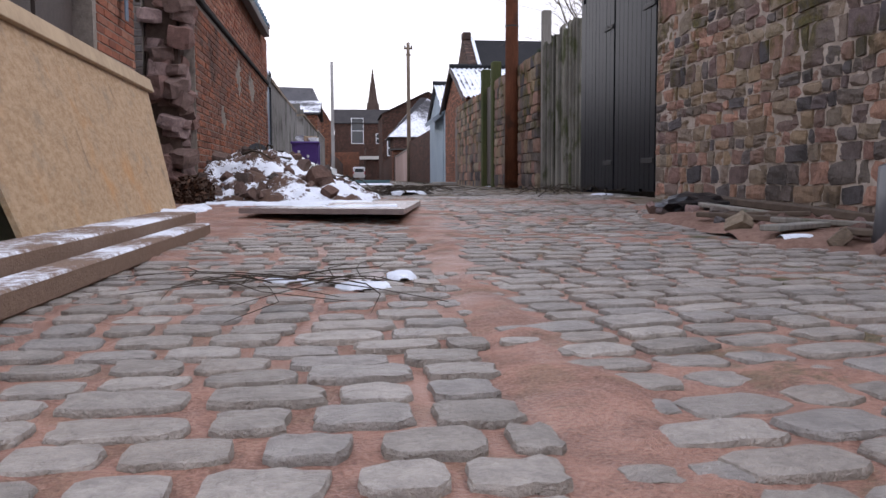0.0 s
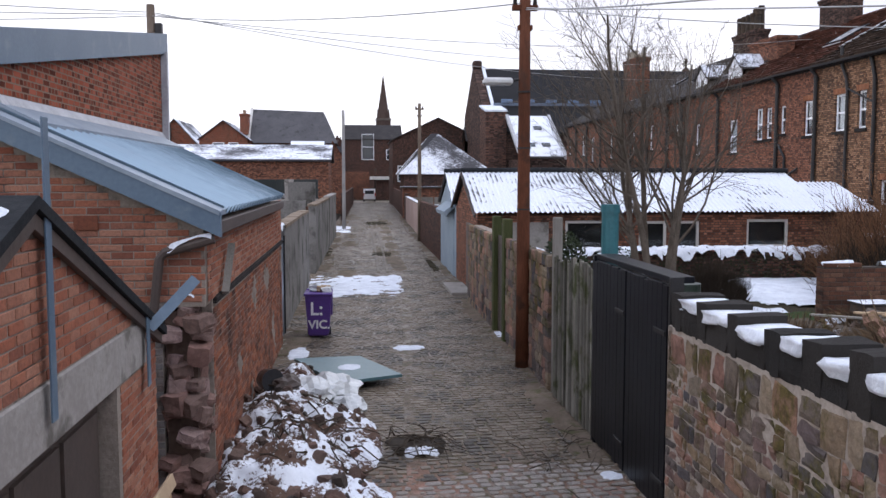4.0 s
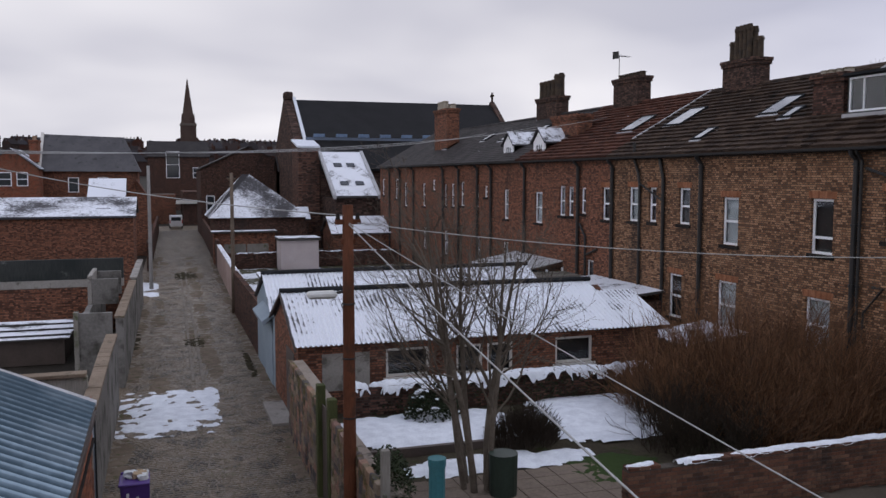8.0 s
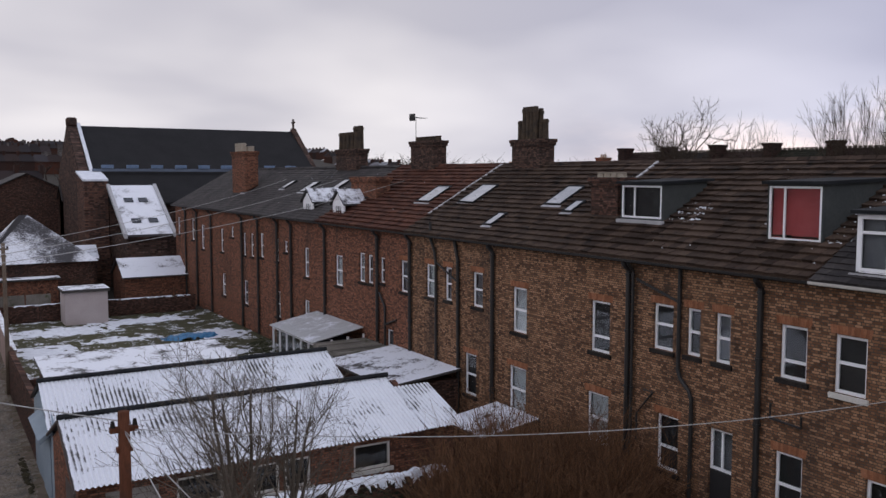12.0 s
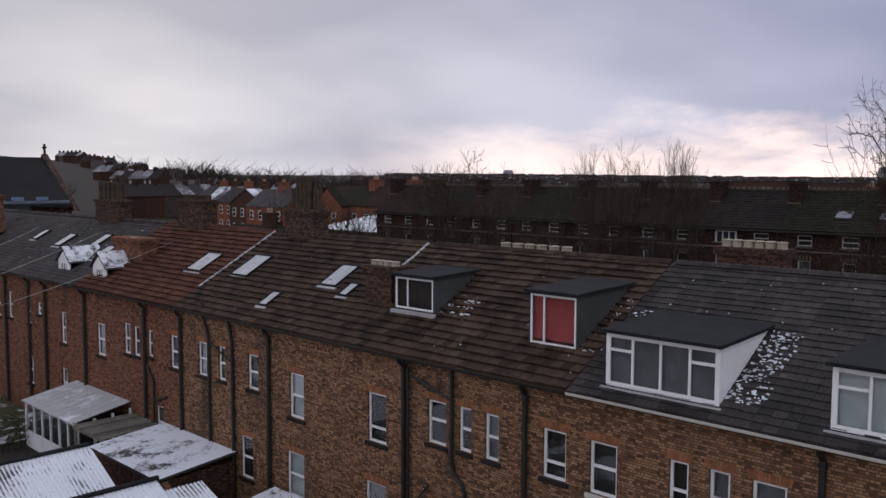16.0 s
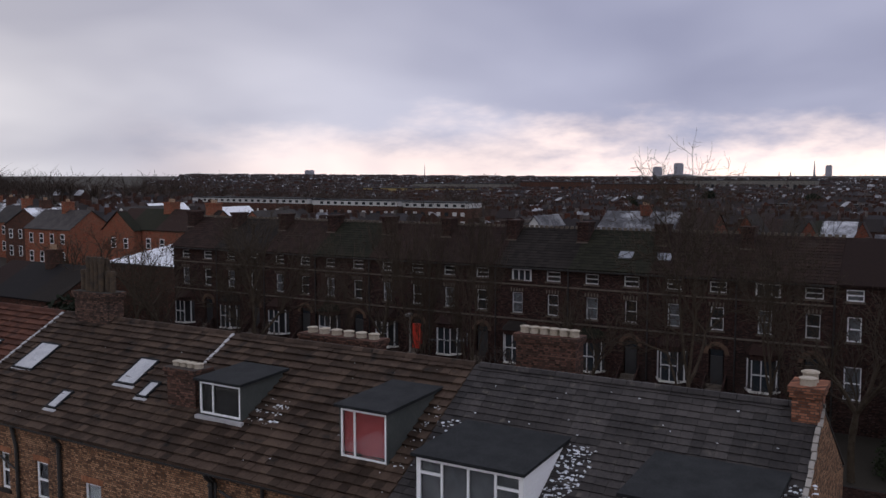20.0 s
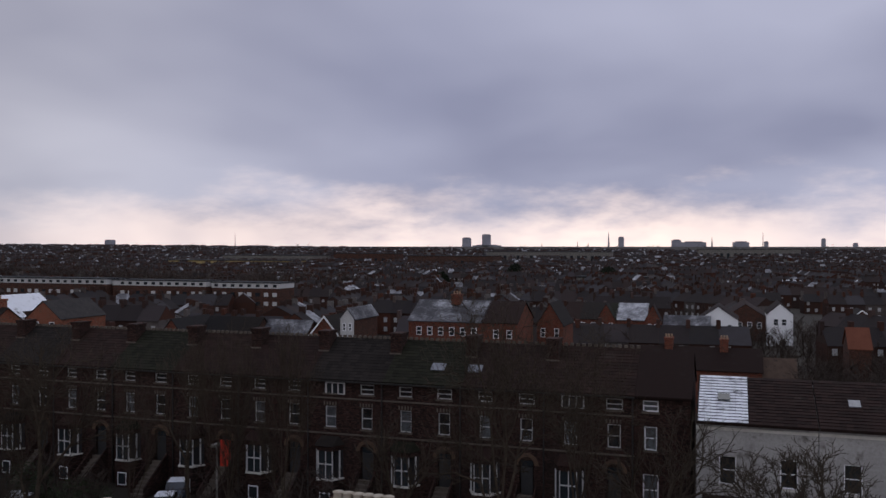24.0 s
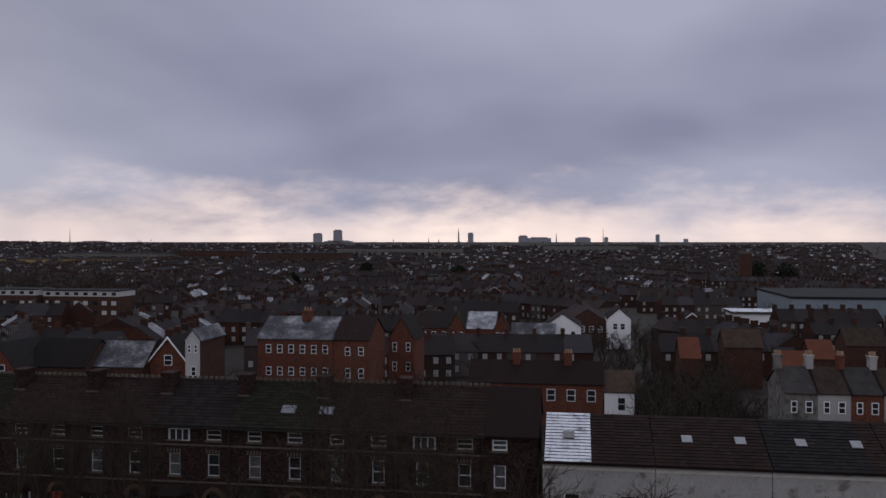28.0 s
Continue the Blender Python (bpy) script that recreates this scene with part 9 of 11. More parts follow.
for f in ((0, 1, 5, 4), (1, 2, 5), (2, 3, 4, 5), (3, 0, 4), (0, 3, 2, 1)):
    bm.faces.new([vs[k] for k in f])
part("roof", bm, SNOW_TILE, hip)
part("porch", block(3.0, 8.0, 73.4, 75.1, 0, 2.6), BRICK_RED, hip)
part("porch_roof", block(2.8, 8.2, 73.2, 75.15, 2.61, 2.75), SNOW_FLAT, hip)
for x in (3.6, 5.4, 8.4):
    part("fence_panel", block(x, x + 1.7, 70.4, 70.46, 0.0, 1.9), TIMBER_GREY, hip)
gabled("house", "dark brick house with a broad gable", 3.6, 15.0, 108, 120, 0, 8.2, 10.9, "y", BRICK_DARK, SLATE, [(4.2, 5.2, 3, 5)], "north houses", face="y0")
gabled("outbuilding", "white-windowed extension beside the dark gable", 12.5, 15.2, 104, 108, 0, 8.0, 9.6, "x", BRICK_DARK, SLATE, [(13.2, 14.4, 5.5, 7.6)], "north outbuildings", face="y0", category="outbuilding")
gabled("outbuilding", "low brick outbuilding with a ribbed snowy roof", 13.2, 20.4, 74.5, 79.5, 0, 2.3, 3.6, "x", BRICK_RED, SNOW_BRIGHT, (), "north outbuildings", category="outbuilding")
gabled("outbuilding", "small outbuilding under snow", 10.2, 12.6, 84, 87, 0, 3.2, 4.2, "x", BRICK_DARK, SNOW_BRIGHT, (), "north outbuildings", category="outbuilding")
end_wall = thing("gatehouse", "brick building closing the lane's far end", "building")
part("wall", block(-8, 1.2, 140, 150, -0.2, 4.5), BRICK_RED, end_wall)
part("wall", block(2.2, 12, 136, 150, -0.2, 5.0), BRICK_DARK, end_wall)
part("lintel", block(1.2, 4.6, 135.5, 136.5, 3.2, 3.7), WHITE_STONE, end_wall)
gabled("house", "dark house with a lit white window beyond the lane", -3, 8, 170, 182, 0, 11, 14, "x", BRICK_DARK, SLATE, [(0.2, 2.6, 7.0, 12.0), (5.0, 6.0, 7, 9)], "north houses", face="y0")

van = thing("van", "small white van parked at the lane's end", "van", at=(0.95, 127.5, 0))
bm = bmesh.new()
prism(bm, [(-2.1, 0.35), (2.1, 0.35), (2.1, 0.95), (1.35, 1.1), (0.75, 1.85), (-2.05, 1.9), (-2.15, 1.0)], -0.85, 0.85, "x")
bmesh.ops.bevel(bm, geom=bm.edges[:], offset=0.06, segments=2, affect="EDGES")
part("body", bm, rough_mat("white_car_paint", (0.65, 0.66, 0.68), (0.7, 0.71, 0.72), 2.0, 20.0, 0.3, 0.0), van)
part("rear_window", block(-0.65, 0.65, -2.17, -2.1, 1.15, 1.65, 0.02), DARK_PANE, van)
for x in (-0.8, 0.8):
    part("tail_light", block(x - 0.07, x + 0.07, -2.15, -2.08, 0.8, 1.3, 0.02), rough_mat("red_lens", (0.3, 0.01, 0.01), (0.35, 0.02, 0.02), 2.0, 20.0, 0.3, 0.0), van)
    for y in (-1.35, 1.35):
        bm = bmesh.new()
        tube(bm, [(x * 1.0 - 0.08, y, 0.32), (x * 1.0 + 0.08, y, 0.32)], 0.32, 0.32, 16)
        part("wheel", bm, BLACK_PLASTIC, van)

# ---- the big church hall ----
church = thing("church_hall", "large dark stone church with a long black slate roof", "church")
CH_STONE = brick_mat("sooty_church_stone", (0.09, 0.05, 0.038), (0.06, 0.038, 0.03), (0.05, 0.04, 0.035), scale=2.5)
BLACK_SLATE = rough_mat("black_slate", (0.02, 0.02, 0.021), (0.026, 0.026, 0.027), 0.5, 8.0, 0.95, 0.2, spec=0.08)
part("west_gable", prism(bmesh.new(), [(91.5, -0.2), (107, -0.2), (107, 10.8), (99.2, 16.3), (91.5, 10.8)], 12.5, 13.4, "x"), CH_STONE, church)
part("porch_block", prism(bmesh.new(), [(87.3, -0.2), (91.4, -0.2), (91.4, 11.0), (87.3, 10.2)], 12.2, 14.35, "x"), brick_mat("dark_red_church_brick", (0.13, 0.062, 0.042), (0.085, 0.045, 0.034), (0.07, 0.055, 0.048), scale=2.0), church)
part("porch_coping", prism(bmesh.new(), [(87.2, 10.2), (91.45, 11.02), (91.45, 11.2), (87.2, 10.38)], 12.1, 14.4, "x"), SNOW, church, "snow on the coping")
part("nave", block(13.41, 37.6, 92.0, 106.5, -0.2, 10.8), CH_STONE, church)
bm = bmesh.new()
prism(bm, [(91.3, 10.7), (99.2, 15.8), (107.2, 10.7), (107.2, 10.9), (99.2, 16.0), (91.3, 10.9)], 13.41, 37.5, "x")
part("nave_roof", bm, BLACK_SLATE, church)
part("east_gable", prism(bmesh.new(), [(91.0, 10.3), (107.4, 10.3), (99.2, 16.4)], 37.51, 38.1, "x"), CH_STONE, church)
part("gable_coping", prism(bmesh.new(), [(91.0, 10.7), (98.9, 16.1), (98.9, 16.3), (91.0, 10.9)], 13.42, 13.75, "x"), SNOW, church, "snow on the gable coping")
part("gable_finial", block(12.45, 13.45, 98.5, 99.9, 15.9, 16.85, 0.25, None, 3), CH_STONE, church)
bm = bmesh.new()
box(bm, 37.7, 37.9, 99.1, 99.3, 16.3, 17.5)
box(bm, 37.7, 37.9, 98.8, 99.6, 17.0, 17.2)
part("cross", bm, CH_STONE, church)
bm = bmesh.new()
prism(bm, [(86.8, 7.9), (91.3, 10.75), (91.3, 10.95), (86.8, 8.1)], 14.41, 33.0, "x")
part("aisle_roof", bm, BLACK_SLATE, church)
part("aisle_wall", block(14.41, 33.0, 87.4, 87.9, -0.2, 7.95), CH_STONE, church)
SNOWY_BAND = snowy("snowy_gutter", (0.12, 0.15, 0.2), (0.16, 0.19, 0.24), (0.42, 0.55), 1.2, 8.0)
part("clerestory_band", block(13.6, 37.0, 91.0, 91.28, 11.15, 11.42), SNOWY_BAND, church, "blue-grey gutter band with snow")
for x in np.arange(14.4, 34.0, 2.4):
    part("rooflight", block(float(x), float(x) + 1.2, 90.9, 90.99, 11.45, 11.8, 0.02), rough_mat("blue_rooflight", (0.1, 0.16, 0.26), (0.15, 0.22, 0.33), 2.0, 10.0, 0.3), church)
bm = bmesh.new()
prism(bm, [(79.6, 5.3), (87.3, 9.6), (87.3, 9.8), (79.6, 5.5)], 14.25, 18.7, "x")
part("annexe_roof", bm, SNOW_BRIGHT, church)
part("annexe_wall", block(14.6, 18.1, 80.2, 87.25, -0.2, 5.25), CH_STONE, church)
for x0, x1 in ((14.2, 14.5), (18.5, 18.8)):
    part("annexe_verge", prism(bmesh.new(), [(79.4, 5.2), (87.3, 9.6), (87.3, 9.95), (79.4, 5.6)], x0, x1, "x"), FLASHING, church)
for x, y in ((15.7, 81.6), (17.2, 81.6), (15.7, 84.8), (17.0, 84.8)):
    z = 5.5 + (y - 79.6) * 0.558
    part("rooflight", block(-0.4, 0.4, -0.35, 0.35, 0.02, 0.1, 0.0, pose(x, y, z, 29)), DARK_PANE, church)

# ---- the spire ----
spire = thing("church_spire", "slender stone church spire over a square tower", "church")
SPIRE_STONE = rough_mat("brown_spire_stone", (0.06, 0.04, 0.033), (0.085, 0.06, 0.05), 0.2, 1.5, 0.9, 0.2)
SX, SY = 11.9, 400.0
part("tower", block(SX - 3.3, SX + 3.3, SY - 3.3, SY + 3.3, 5, 30.2), SPIRE_STONE, spire)
bm = bmesh.new()
tube(bm, [(SX, SY, 30.2), (SX, SY, 40), (SX, SY, 50.2)], 3.0, 0.12, 8)
part("spire", bm, SPIRE_STONE, spire)
for k in range(4):
    a = math.pi / 4 + k * math.pi / 2
    bm = bmesh.new()
    tube(bm, [(SX + 3.6 * math.cos(a), SY + 3.6 * math.sin(a), 30), (SX + 3.6 * math.cos(a), SY + 3.6 * math.sin(a), 31.5), (SX + 3.6 * math.cos(a), SY + 3.6 * math.sin(a), 35.0)], 0.7, 0.05, 6)
    part("pinnacle", bm, SPIRE_STONE, spire)
part("parapet", block(SX - 3.5, SX + 3.5, SY - 3.5, SY + 3.5, 29.6, 30.6), snowy("snowy_parapet", (0.1, 0.08, 0.07), (0.14, 0.12, 0.1), (0.4, 0.5)), spire)

# ---- the street in front of the terrace, and the houses across it ----
OX = 62.5
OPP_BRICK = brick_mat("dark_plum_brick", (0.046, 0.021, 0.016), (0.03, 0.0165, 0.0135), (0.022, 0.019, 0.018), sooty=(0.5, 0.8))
def street_slate():
    """Roof coverings of the houses across the street: each house has its own brown, grey or mossy slates."""
    t = Tree("street_slate")
    s = t.n("ShaderNodeSeparateXYZ")
    t.link(t.pos, s.inputs[0])
    house = t.math("FLOOR", t.math("DIVIDE", t.math("SUBTRACT", s.outputs["Y"], 7.15), 6.45), 0.0)
    wn_node = t.n("ShaderNodeTexWhiteNoise")
    wn_node.noise_dimensions = "1D"
    t.link(house, wn_node.inputs["W"])
    cr = t.n("ShaderNodeValToRGB")
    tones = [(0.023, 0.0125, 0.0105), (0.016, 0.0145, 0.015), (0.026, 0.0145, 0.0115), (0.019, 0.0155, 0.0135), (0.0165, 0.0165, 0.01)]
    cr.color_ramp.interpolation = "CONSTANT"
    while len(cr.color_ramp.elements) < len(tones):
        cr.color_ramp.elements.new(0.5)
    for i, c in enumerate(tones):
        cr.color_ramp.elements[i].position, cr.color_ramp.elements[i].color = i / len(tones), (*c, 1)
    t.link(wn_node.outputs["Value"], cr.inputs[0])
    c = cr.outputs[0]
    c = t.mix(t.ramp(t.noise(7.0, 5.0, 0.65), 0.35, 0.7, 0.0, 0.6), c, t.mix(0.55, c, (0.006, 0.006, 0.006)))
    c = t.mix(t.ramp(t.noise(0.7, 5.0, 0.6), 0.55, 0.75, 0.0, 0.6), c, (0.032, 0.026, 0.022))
    info = t.n("ShaderNodeObjectInfo")
    k = t.n("ShaderNodeHueSaturation")
    t.link(t.ramp(t.math("FRACT", t.math("ADD", info.outputs["Random"], t.geo.outputs["Random Per Island"]), 0.0), 0.0, 1.0, 0.75, 1.25), k.inputs["Value"])
    t.link(c, k.inputs["Color"])
    t.bump(t.noise(9.0), 0.3, 0.02)
    return t.done(k.outputs[0], 0.85, 0.0, 0.12)


OPP_TILE = street_slate()
DULL_FRAME = rough_mat("dull_white_frame", (0.42, 0.42, 0.42), (0.52, 0.52, 0.52), 2.0, 20.0, 0.6, 0.03)
OPP_STONE = rough_mat("pale_window_stone", (0.09, 0.075, 0.062), (0.13, 0.11, 0.09), 1.0, 10.0, 0.9)
ASPHALT = rough_mat("wet_asphalt", (0.022, 0.022, 0.023), (0.036, 0.035, 0.035), 0.5, 20.0, 0.55, 0.3)
street = structure("road_street", block(37.0, 46.0, -60, 110, -0.3, 0.02), ASPHALT, "dark wet asphalt street between the terraces", "road")
structure("pavement_street", block(46.02, 48.6, -60, 110, -0.3, 0.14), rough_mat("grey_flags", (0.05, 0.048, 0.046), (0.075, 0.072, 0.07), 0.6, 12.0, 0.85), "grey flagged pavement", "pavement")
structure("wall_front_gardens", block(48.7, 48.95, 3, 68, -0.2, 0.9), OPP_BRICK, "low front garden wall of dark brick", "wall")
leaf_clump("hedge", "dark privet hedge along the front gardens", 50.0, 33.5, 1.0, 5.0, 1.8, 5000, 51, IVY, 0.1)
leaf_clump("hedge", "dark privet hedge along the front gardens", 50.2, 54.0, 1.2, 9.0, 1.9, 6000, 52, IVY, 0.1)
for i, (x, y, r, h) in enumerate(((52.5, 39.5, 2.2, 2.6), (54.0, 48.5, 2.6, 3.0), (51.5, 46.0, 1.6, 2.0), (53.5, 29.5, 2.0, 2.2), (56.0, 55.5, 2.4, 3.2), (52.0, 24.0, 1.8, 1.9), (53.0, 13.5, 1.8, 2.2))):
    leaf_clump("evergreen_shrub", "dark evergreen shrub by a garden path", x, y, r, r * 1.2, h, 1600, 530 + i, IVY, 0.11)
leaf_clump("evergreen_shrub", "dark evergreen shrub in a front garden", 55.0, 1.0, 2.4, 3.2, 3.8, 5000, 53, IVY, 0.12)
for i, (x, y, rx, ry) in enumerate(((54, 34.6, 4, 1.4), (56, 16, 3.6, 1.6), (57, 12, 3, 1.2), (53, 47, 4, 2), (54, 58, 4, 3), (33, 20, 2, 4), (55, 26.5, 3, 1.6))):
    blob(x, y, rx, ry, 0.08, 210 + i, SNOW, "snow", "snow in a front garden", "snow", lambda a, b: 0.0, 0.22, thr=0.05, rough=0.6, scale=0.8)

opp = thing("street_house", "tall dark brick terraced house with bay window and attic", "house", "houses across the street")
HW = 6.45  # width; the house is drawn from y = 0 to HW
attic = [(0.85, 2.05), (4.1, 5.2)]
opp_holes = [(a, b, 9.05, 9.85) for a, b in attic] + [(1.0, 1.95, 6.3, 8.0), (4.15, 5.1, 6.3, 8.0), (0.9, 2.0, 2.3, 4.9)]
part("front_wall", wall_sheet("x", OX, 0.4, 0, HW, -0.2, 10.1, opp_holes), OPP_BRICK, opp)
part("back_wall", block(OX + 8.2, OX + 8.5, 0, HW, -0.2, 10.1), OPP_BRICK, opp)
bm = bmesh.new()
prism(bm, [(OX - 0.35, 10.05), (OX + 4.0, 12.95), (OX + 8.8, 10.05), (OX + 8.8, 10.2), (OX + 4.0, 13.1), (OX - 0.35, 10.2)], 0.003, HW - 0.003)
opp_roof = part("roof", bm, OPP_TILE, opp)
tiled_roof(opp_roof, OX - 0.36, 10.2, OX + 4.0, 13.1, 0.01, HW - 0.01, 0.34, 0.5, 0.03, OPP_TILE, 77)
bm = bmesh.new()
for i in range(14):
    box(bm, OX + 3.9, OX + 4.1, i * 0.46 + 0.02, i * 0.46 + 0.28, 13.08, 13.3)
tagged(part("ridge_crest", bm, OPP_STONE, opp_roof), kind="stuff")
part("gutter", block(OX - 0.42, OX - 0.3, 0, HW, 10.0, 10.12), BLACK_IRON, opp)
part("string_course", block(OX - 0.06, OX - 0.003, 0, HW, 8.6, 8.72), OPP_STONE, opp, "pale stone band")
part("string_course", block(OX - 0.06, OX - 0.003, 0, HW, 5.75, 5.88), OPP_STONE, opp, "pale stone band")
for a, b in attic:
    window(opp, "x", OX, -1, a, b, 9.05, 9.85, DARK, frame=DULL_FRAME, bars=((), (0.5,)), sill=OPP_STONE, depth=0.12, fw=0.075)
for a, b, cur in ((1.0, 1.95, DARK), (4.15, 5.1, GREY)):
    window(opp, "x", OX, -1, a, b, 6.3, 8.0, cur, frame=DULL_FRAME, bars=((), (0.5,)), sill=OPP_STONE, depth=0.12, fw=0.075)
    bm = bmesh.new()
    for k in range(5):
        box(bm, OX - 0.03, OX - 0.003, a - 0.05 + k * 0.25, a + 0.07 + k * 0.25, 8.05, 8.35)
    part("lintel_block", bm, OPP_STONE, opp)
part("door", block(OX + 0.15, OX + 0.2, 1.0, 1.9, 2.3, 4.4), DOOR_DARK, opp)
part("fanlight", block(OX + 0.15, OX + 0.2, 1.0, 1.9, 4.42, 4.88), DARK_PANE, opp)
arc = [math.pi * k / 12 for k in range(13)]
bm = prism(bmesh.new(), [(1.45 - 0.92 * math.cos(a), 4.55 + 0.92 * math.sin(a)) for a in arc] + [(1.45 - 0.62 * math.cos(a), 4.55 + 0.62 * math.sin(a)) for a in arc[::-1]], OX - 0.07, OX - 0.004, "x")
part("door_arch", bm, rough_mat("brown_stone_arch", (0.08, 0.05, 0.035), (0.12, 0.078, 0.054), 1.0, 10.0, 0.9), opp)
for k in range(9):
    part("step", block(OX - 0.35 * (9 - k), OX - 0.01 if k == 8 else OX - 0.35 * (9 - k) + 0.36, 0.8, 2.1, -0.1, 0.26 * (k + 1)), OPP_STONE, opp)
for y in (0.68, 2.1):
    bm = bmesh.new()
    prism(bm, [(OX - 3.2, 0), (OX - 0.05, 0), (OX - 0.05, 3.1), (OX - 3.2, 0.8)], y, y + 0.12)
    part("stair_wall", bm, OPP_BRICK, opp)
# two-storey bay
bay = part("bay", prism(bmesh.new(), [(OX - 0.003, 3.5), (OX - 1.0, 4.0), (OX - 1.0, 5.3), (OX - 0.003, 5.8)], -0.2, 2.25, "z"), OPP_BRICK, opp)
# dark core added behind the bay glazing, painting the unlit room
part("bay_pier", prism(bmesh.new(), [(OX - 0.003, 3.52), (OX - 0.4, 3.72), (OX - 0.4, 5.58), (OX - 0.003, 5.78)], 2.25, 4.9, "z"), ROOM_SHADE, bay)
part("bay_head", prism(bmesh.new(), [(OX - 0.003, 3.45), (OX - 1.05, 3.97), (OX - 1.05, 5.33), (OX - 0.003, 5.85)], 4.6, 5.0, "z"), OPP_BRICK, bay)
bm = bmesh.new()
lo = [bm.verts.new(p) for p in ((OX - 0.003, 3.35, 5.0), (OX - 1.2, 3.9, 5.0), (OX - 1.2, 5.4, 5.0), (OX - 0.003, 5.95, 5.0))]
hi = [bm.verts.new(p) for p in ((OX - 0.003, 3.9, 5.6), (OX - 0.003, 5.4, 5.6))]
bm.faces.new((lo[0], lo[1], hi[0])); bm.faces.new((lo[1], lo[2], hi[1], hi[0])); bm.faces.new((lo[2], lo[3], hi[1])); bm.faces.new(lo[::-1]); bm.faces.new((lo[0], hi[0], hi[1], lo[3]))
part("bay_roof", bm, OPP_TILE, bay)
part("bay_sill", prism(bmesh.new(), [(OX - 0.003, 3.42), (OX - 1.08, 3.95), (OX - 1.08, 5.35), (OX - 0.003, 5.88)], 2.252, 2.38, "z"), WHITE_STONE, bay)
for y in (4.02, 4.6, 5.24):
    part("mullion", block(OX - 0.98, OX - 0.88, y - 0.035, y + 0.035, 2.38, 4.6), DULL_FRAME, bay)
for y0, y1 in ((4.058, 4.562), (4.638, 5.202)):
    part("transom", block(OX - 0.98, OX - 0.88, y0, y1, 3.5, 3.6), DULL_FRAME, bay)
for y in (3.66, 5.64):
    part("side_mullion", block(OX - 0.41, OX - 0.3, y - 0.05, y + 0.05, 2.385, 4.595), DULL_FRAME, bay)
part("bay_pane", block(OX - 0.94, OX - 0.93, 4.05, 5.22, 2.4, 4.58), DARK_PANE, bay)
part("basement_window", block(OX - 1.04, OX - 1.003, 4.2, 5.1, 0.2, 1.3), UPVC, bay)
part("basement_pane", block(OX - 1.05, OX - 1.042, 4.28, 5.02, 0.28, 1.22), DARK_PANE, bay)
ch = part("chimney", stack(bmesh.new(), OX + 2.5, OX + 3.9, 6.0, 6.9, 11.0, 13.75), OPP_BRICK, opp)
part("flashing", block(OX + 2.38, OX + 2.49, 5.95, 6.95, 12.0, 12.15), OPP_STONE, ch)
part("drain_pipe", tube(bmesh.new(), [(OX - 0.1, 0.15, 10.0), (OX - 0.1, 0.15, 5), (OX - 0.1, 0.15, 0)], 0.06, 0.06, 6), BLACK_IRON, opp)
opp.location = (0, 7.15, 0)
DULL_PANE = rough_mat("grey_roof_glass", (0.12, 0.13, 0.15), (0.2, 0.21, 0.23), 2.0, 8.0, 0.3, 0.05)
houses_opp = [opp]
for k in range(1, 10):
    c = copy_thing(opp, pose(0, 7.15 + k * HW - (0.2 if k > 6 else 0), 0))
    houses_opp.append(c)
end = thing("street_house", "dark brick end house of the terrace across the street", "house", "houses across the street")
part("front_wall", wall_sheet("x", OX, 0.4, 3.3, 7.14, -0.2, 10.1, [(5.5, 6.6, 9.05, 9.85), (5.6, 6.5, 6.3, 8.0), (5.5, 6.6, 2.3, 4.6)]), OPP_BRICK, end)
for a in ((5.5, 6.6, 9.05, 9.85), (5.6, 6.5, 6.3, 8.0), (5.5, 6.6, 2.3, 4.6)):
    window(end, "x", OX, -1, *a, GREY, sill=OPP_STONE, depth=0.12, fw=0.09)
part("gable", prism(bmesh.new(), [(OX + 0.41, -0.2), (OX + 8.5, -0.2), (OX + 8.5, 10.1), (OX + 4.0, 12.9), (OX + 0.41, 10.1)], 3.3, 3.6), OPP_BRICK, end)
part("roof", prism(bmesh.new(), [(OX - 0.35, 10.05), (OX + 4.0, 12.95), (OX + 8.8, 10.05), (OX + 8.8, 10.2), (OX + 4.0, 13.1), (OX - 0.35, 10.2)], 3.2, 7.14), OPP_TILE, end)
# what sets some of the houses apart
for k, y in ((0, 11.6), (3, 30.7)):
    wide = part("casement", block(OX - 0.05, OX - 0.004, y - 0.85, y + 0.85, 8.98, 9.92), DULL_FRAME, houses_opp[k], "wide white three-light casement")
    wide.matrix_parent_inverse = houses_opp[k].matrix_basis.inverted()
    for q in (-0.52, 0.0, 0.52):
        pane = part("pane", block(OX - 0.062, OX - 0.052, y + q - 0.2, y + q + 0.2, 9.06, 9.84), plain_mat("window_glass", (0.025, 0.03, 0.035), 0.08, 0.0, 0.6), wide)
        pane.matrix_parent_inverse = Matrix.Identity(4)
red_door = part("porch", block(OX - 0.03, OX + 0.14, 40.45, 41.35, 2.3, 4.55), rough_mat("bright_red_paint", (0.45, 0.03, 0.015), (0.5, 0.04, 0.02), 2.0, 20.0, 0.45, 0.0), houses_opp[5], "bright red front door")
red_door.matrix_parent_inverse = houses_opp[5].matrix_basis.inverted()
for k, (a, b) in ((1, (12.0, 12.9)), (4, (33.6, 34.5))):
    sk = part("rooflight", block(-0.4, 0.4, -0.55, 0.55, 0.03, 0.12, 0.0, pose(OX + 1.3, 19.4 if k == 1 else 22.4, 10.2 + 1.65 * 0.665, 0, -33.6)), DULL_PANE, houses_opp[k + 1])
    sk.matrix_parent_inverse = houses_opp[k + 1].matrix_basis.inverted()

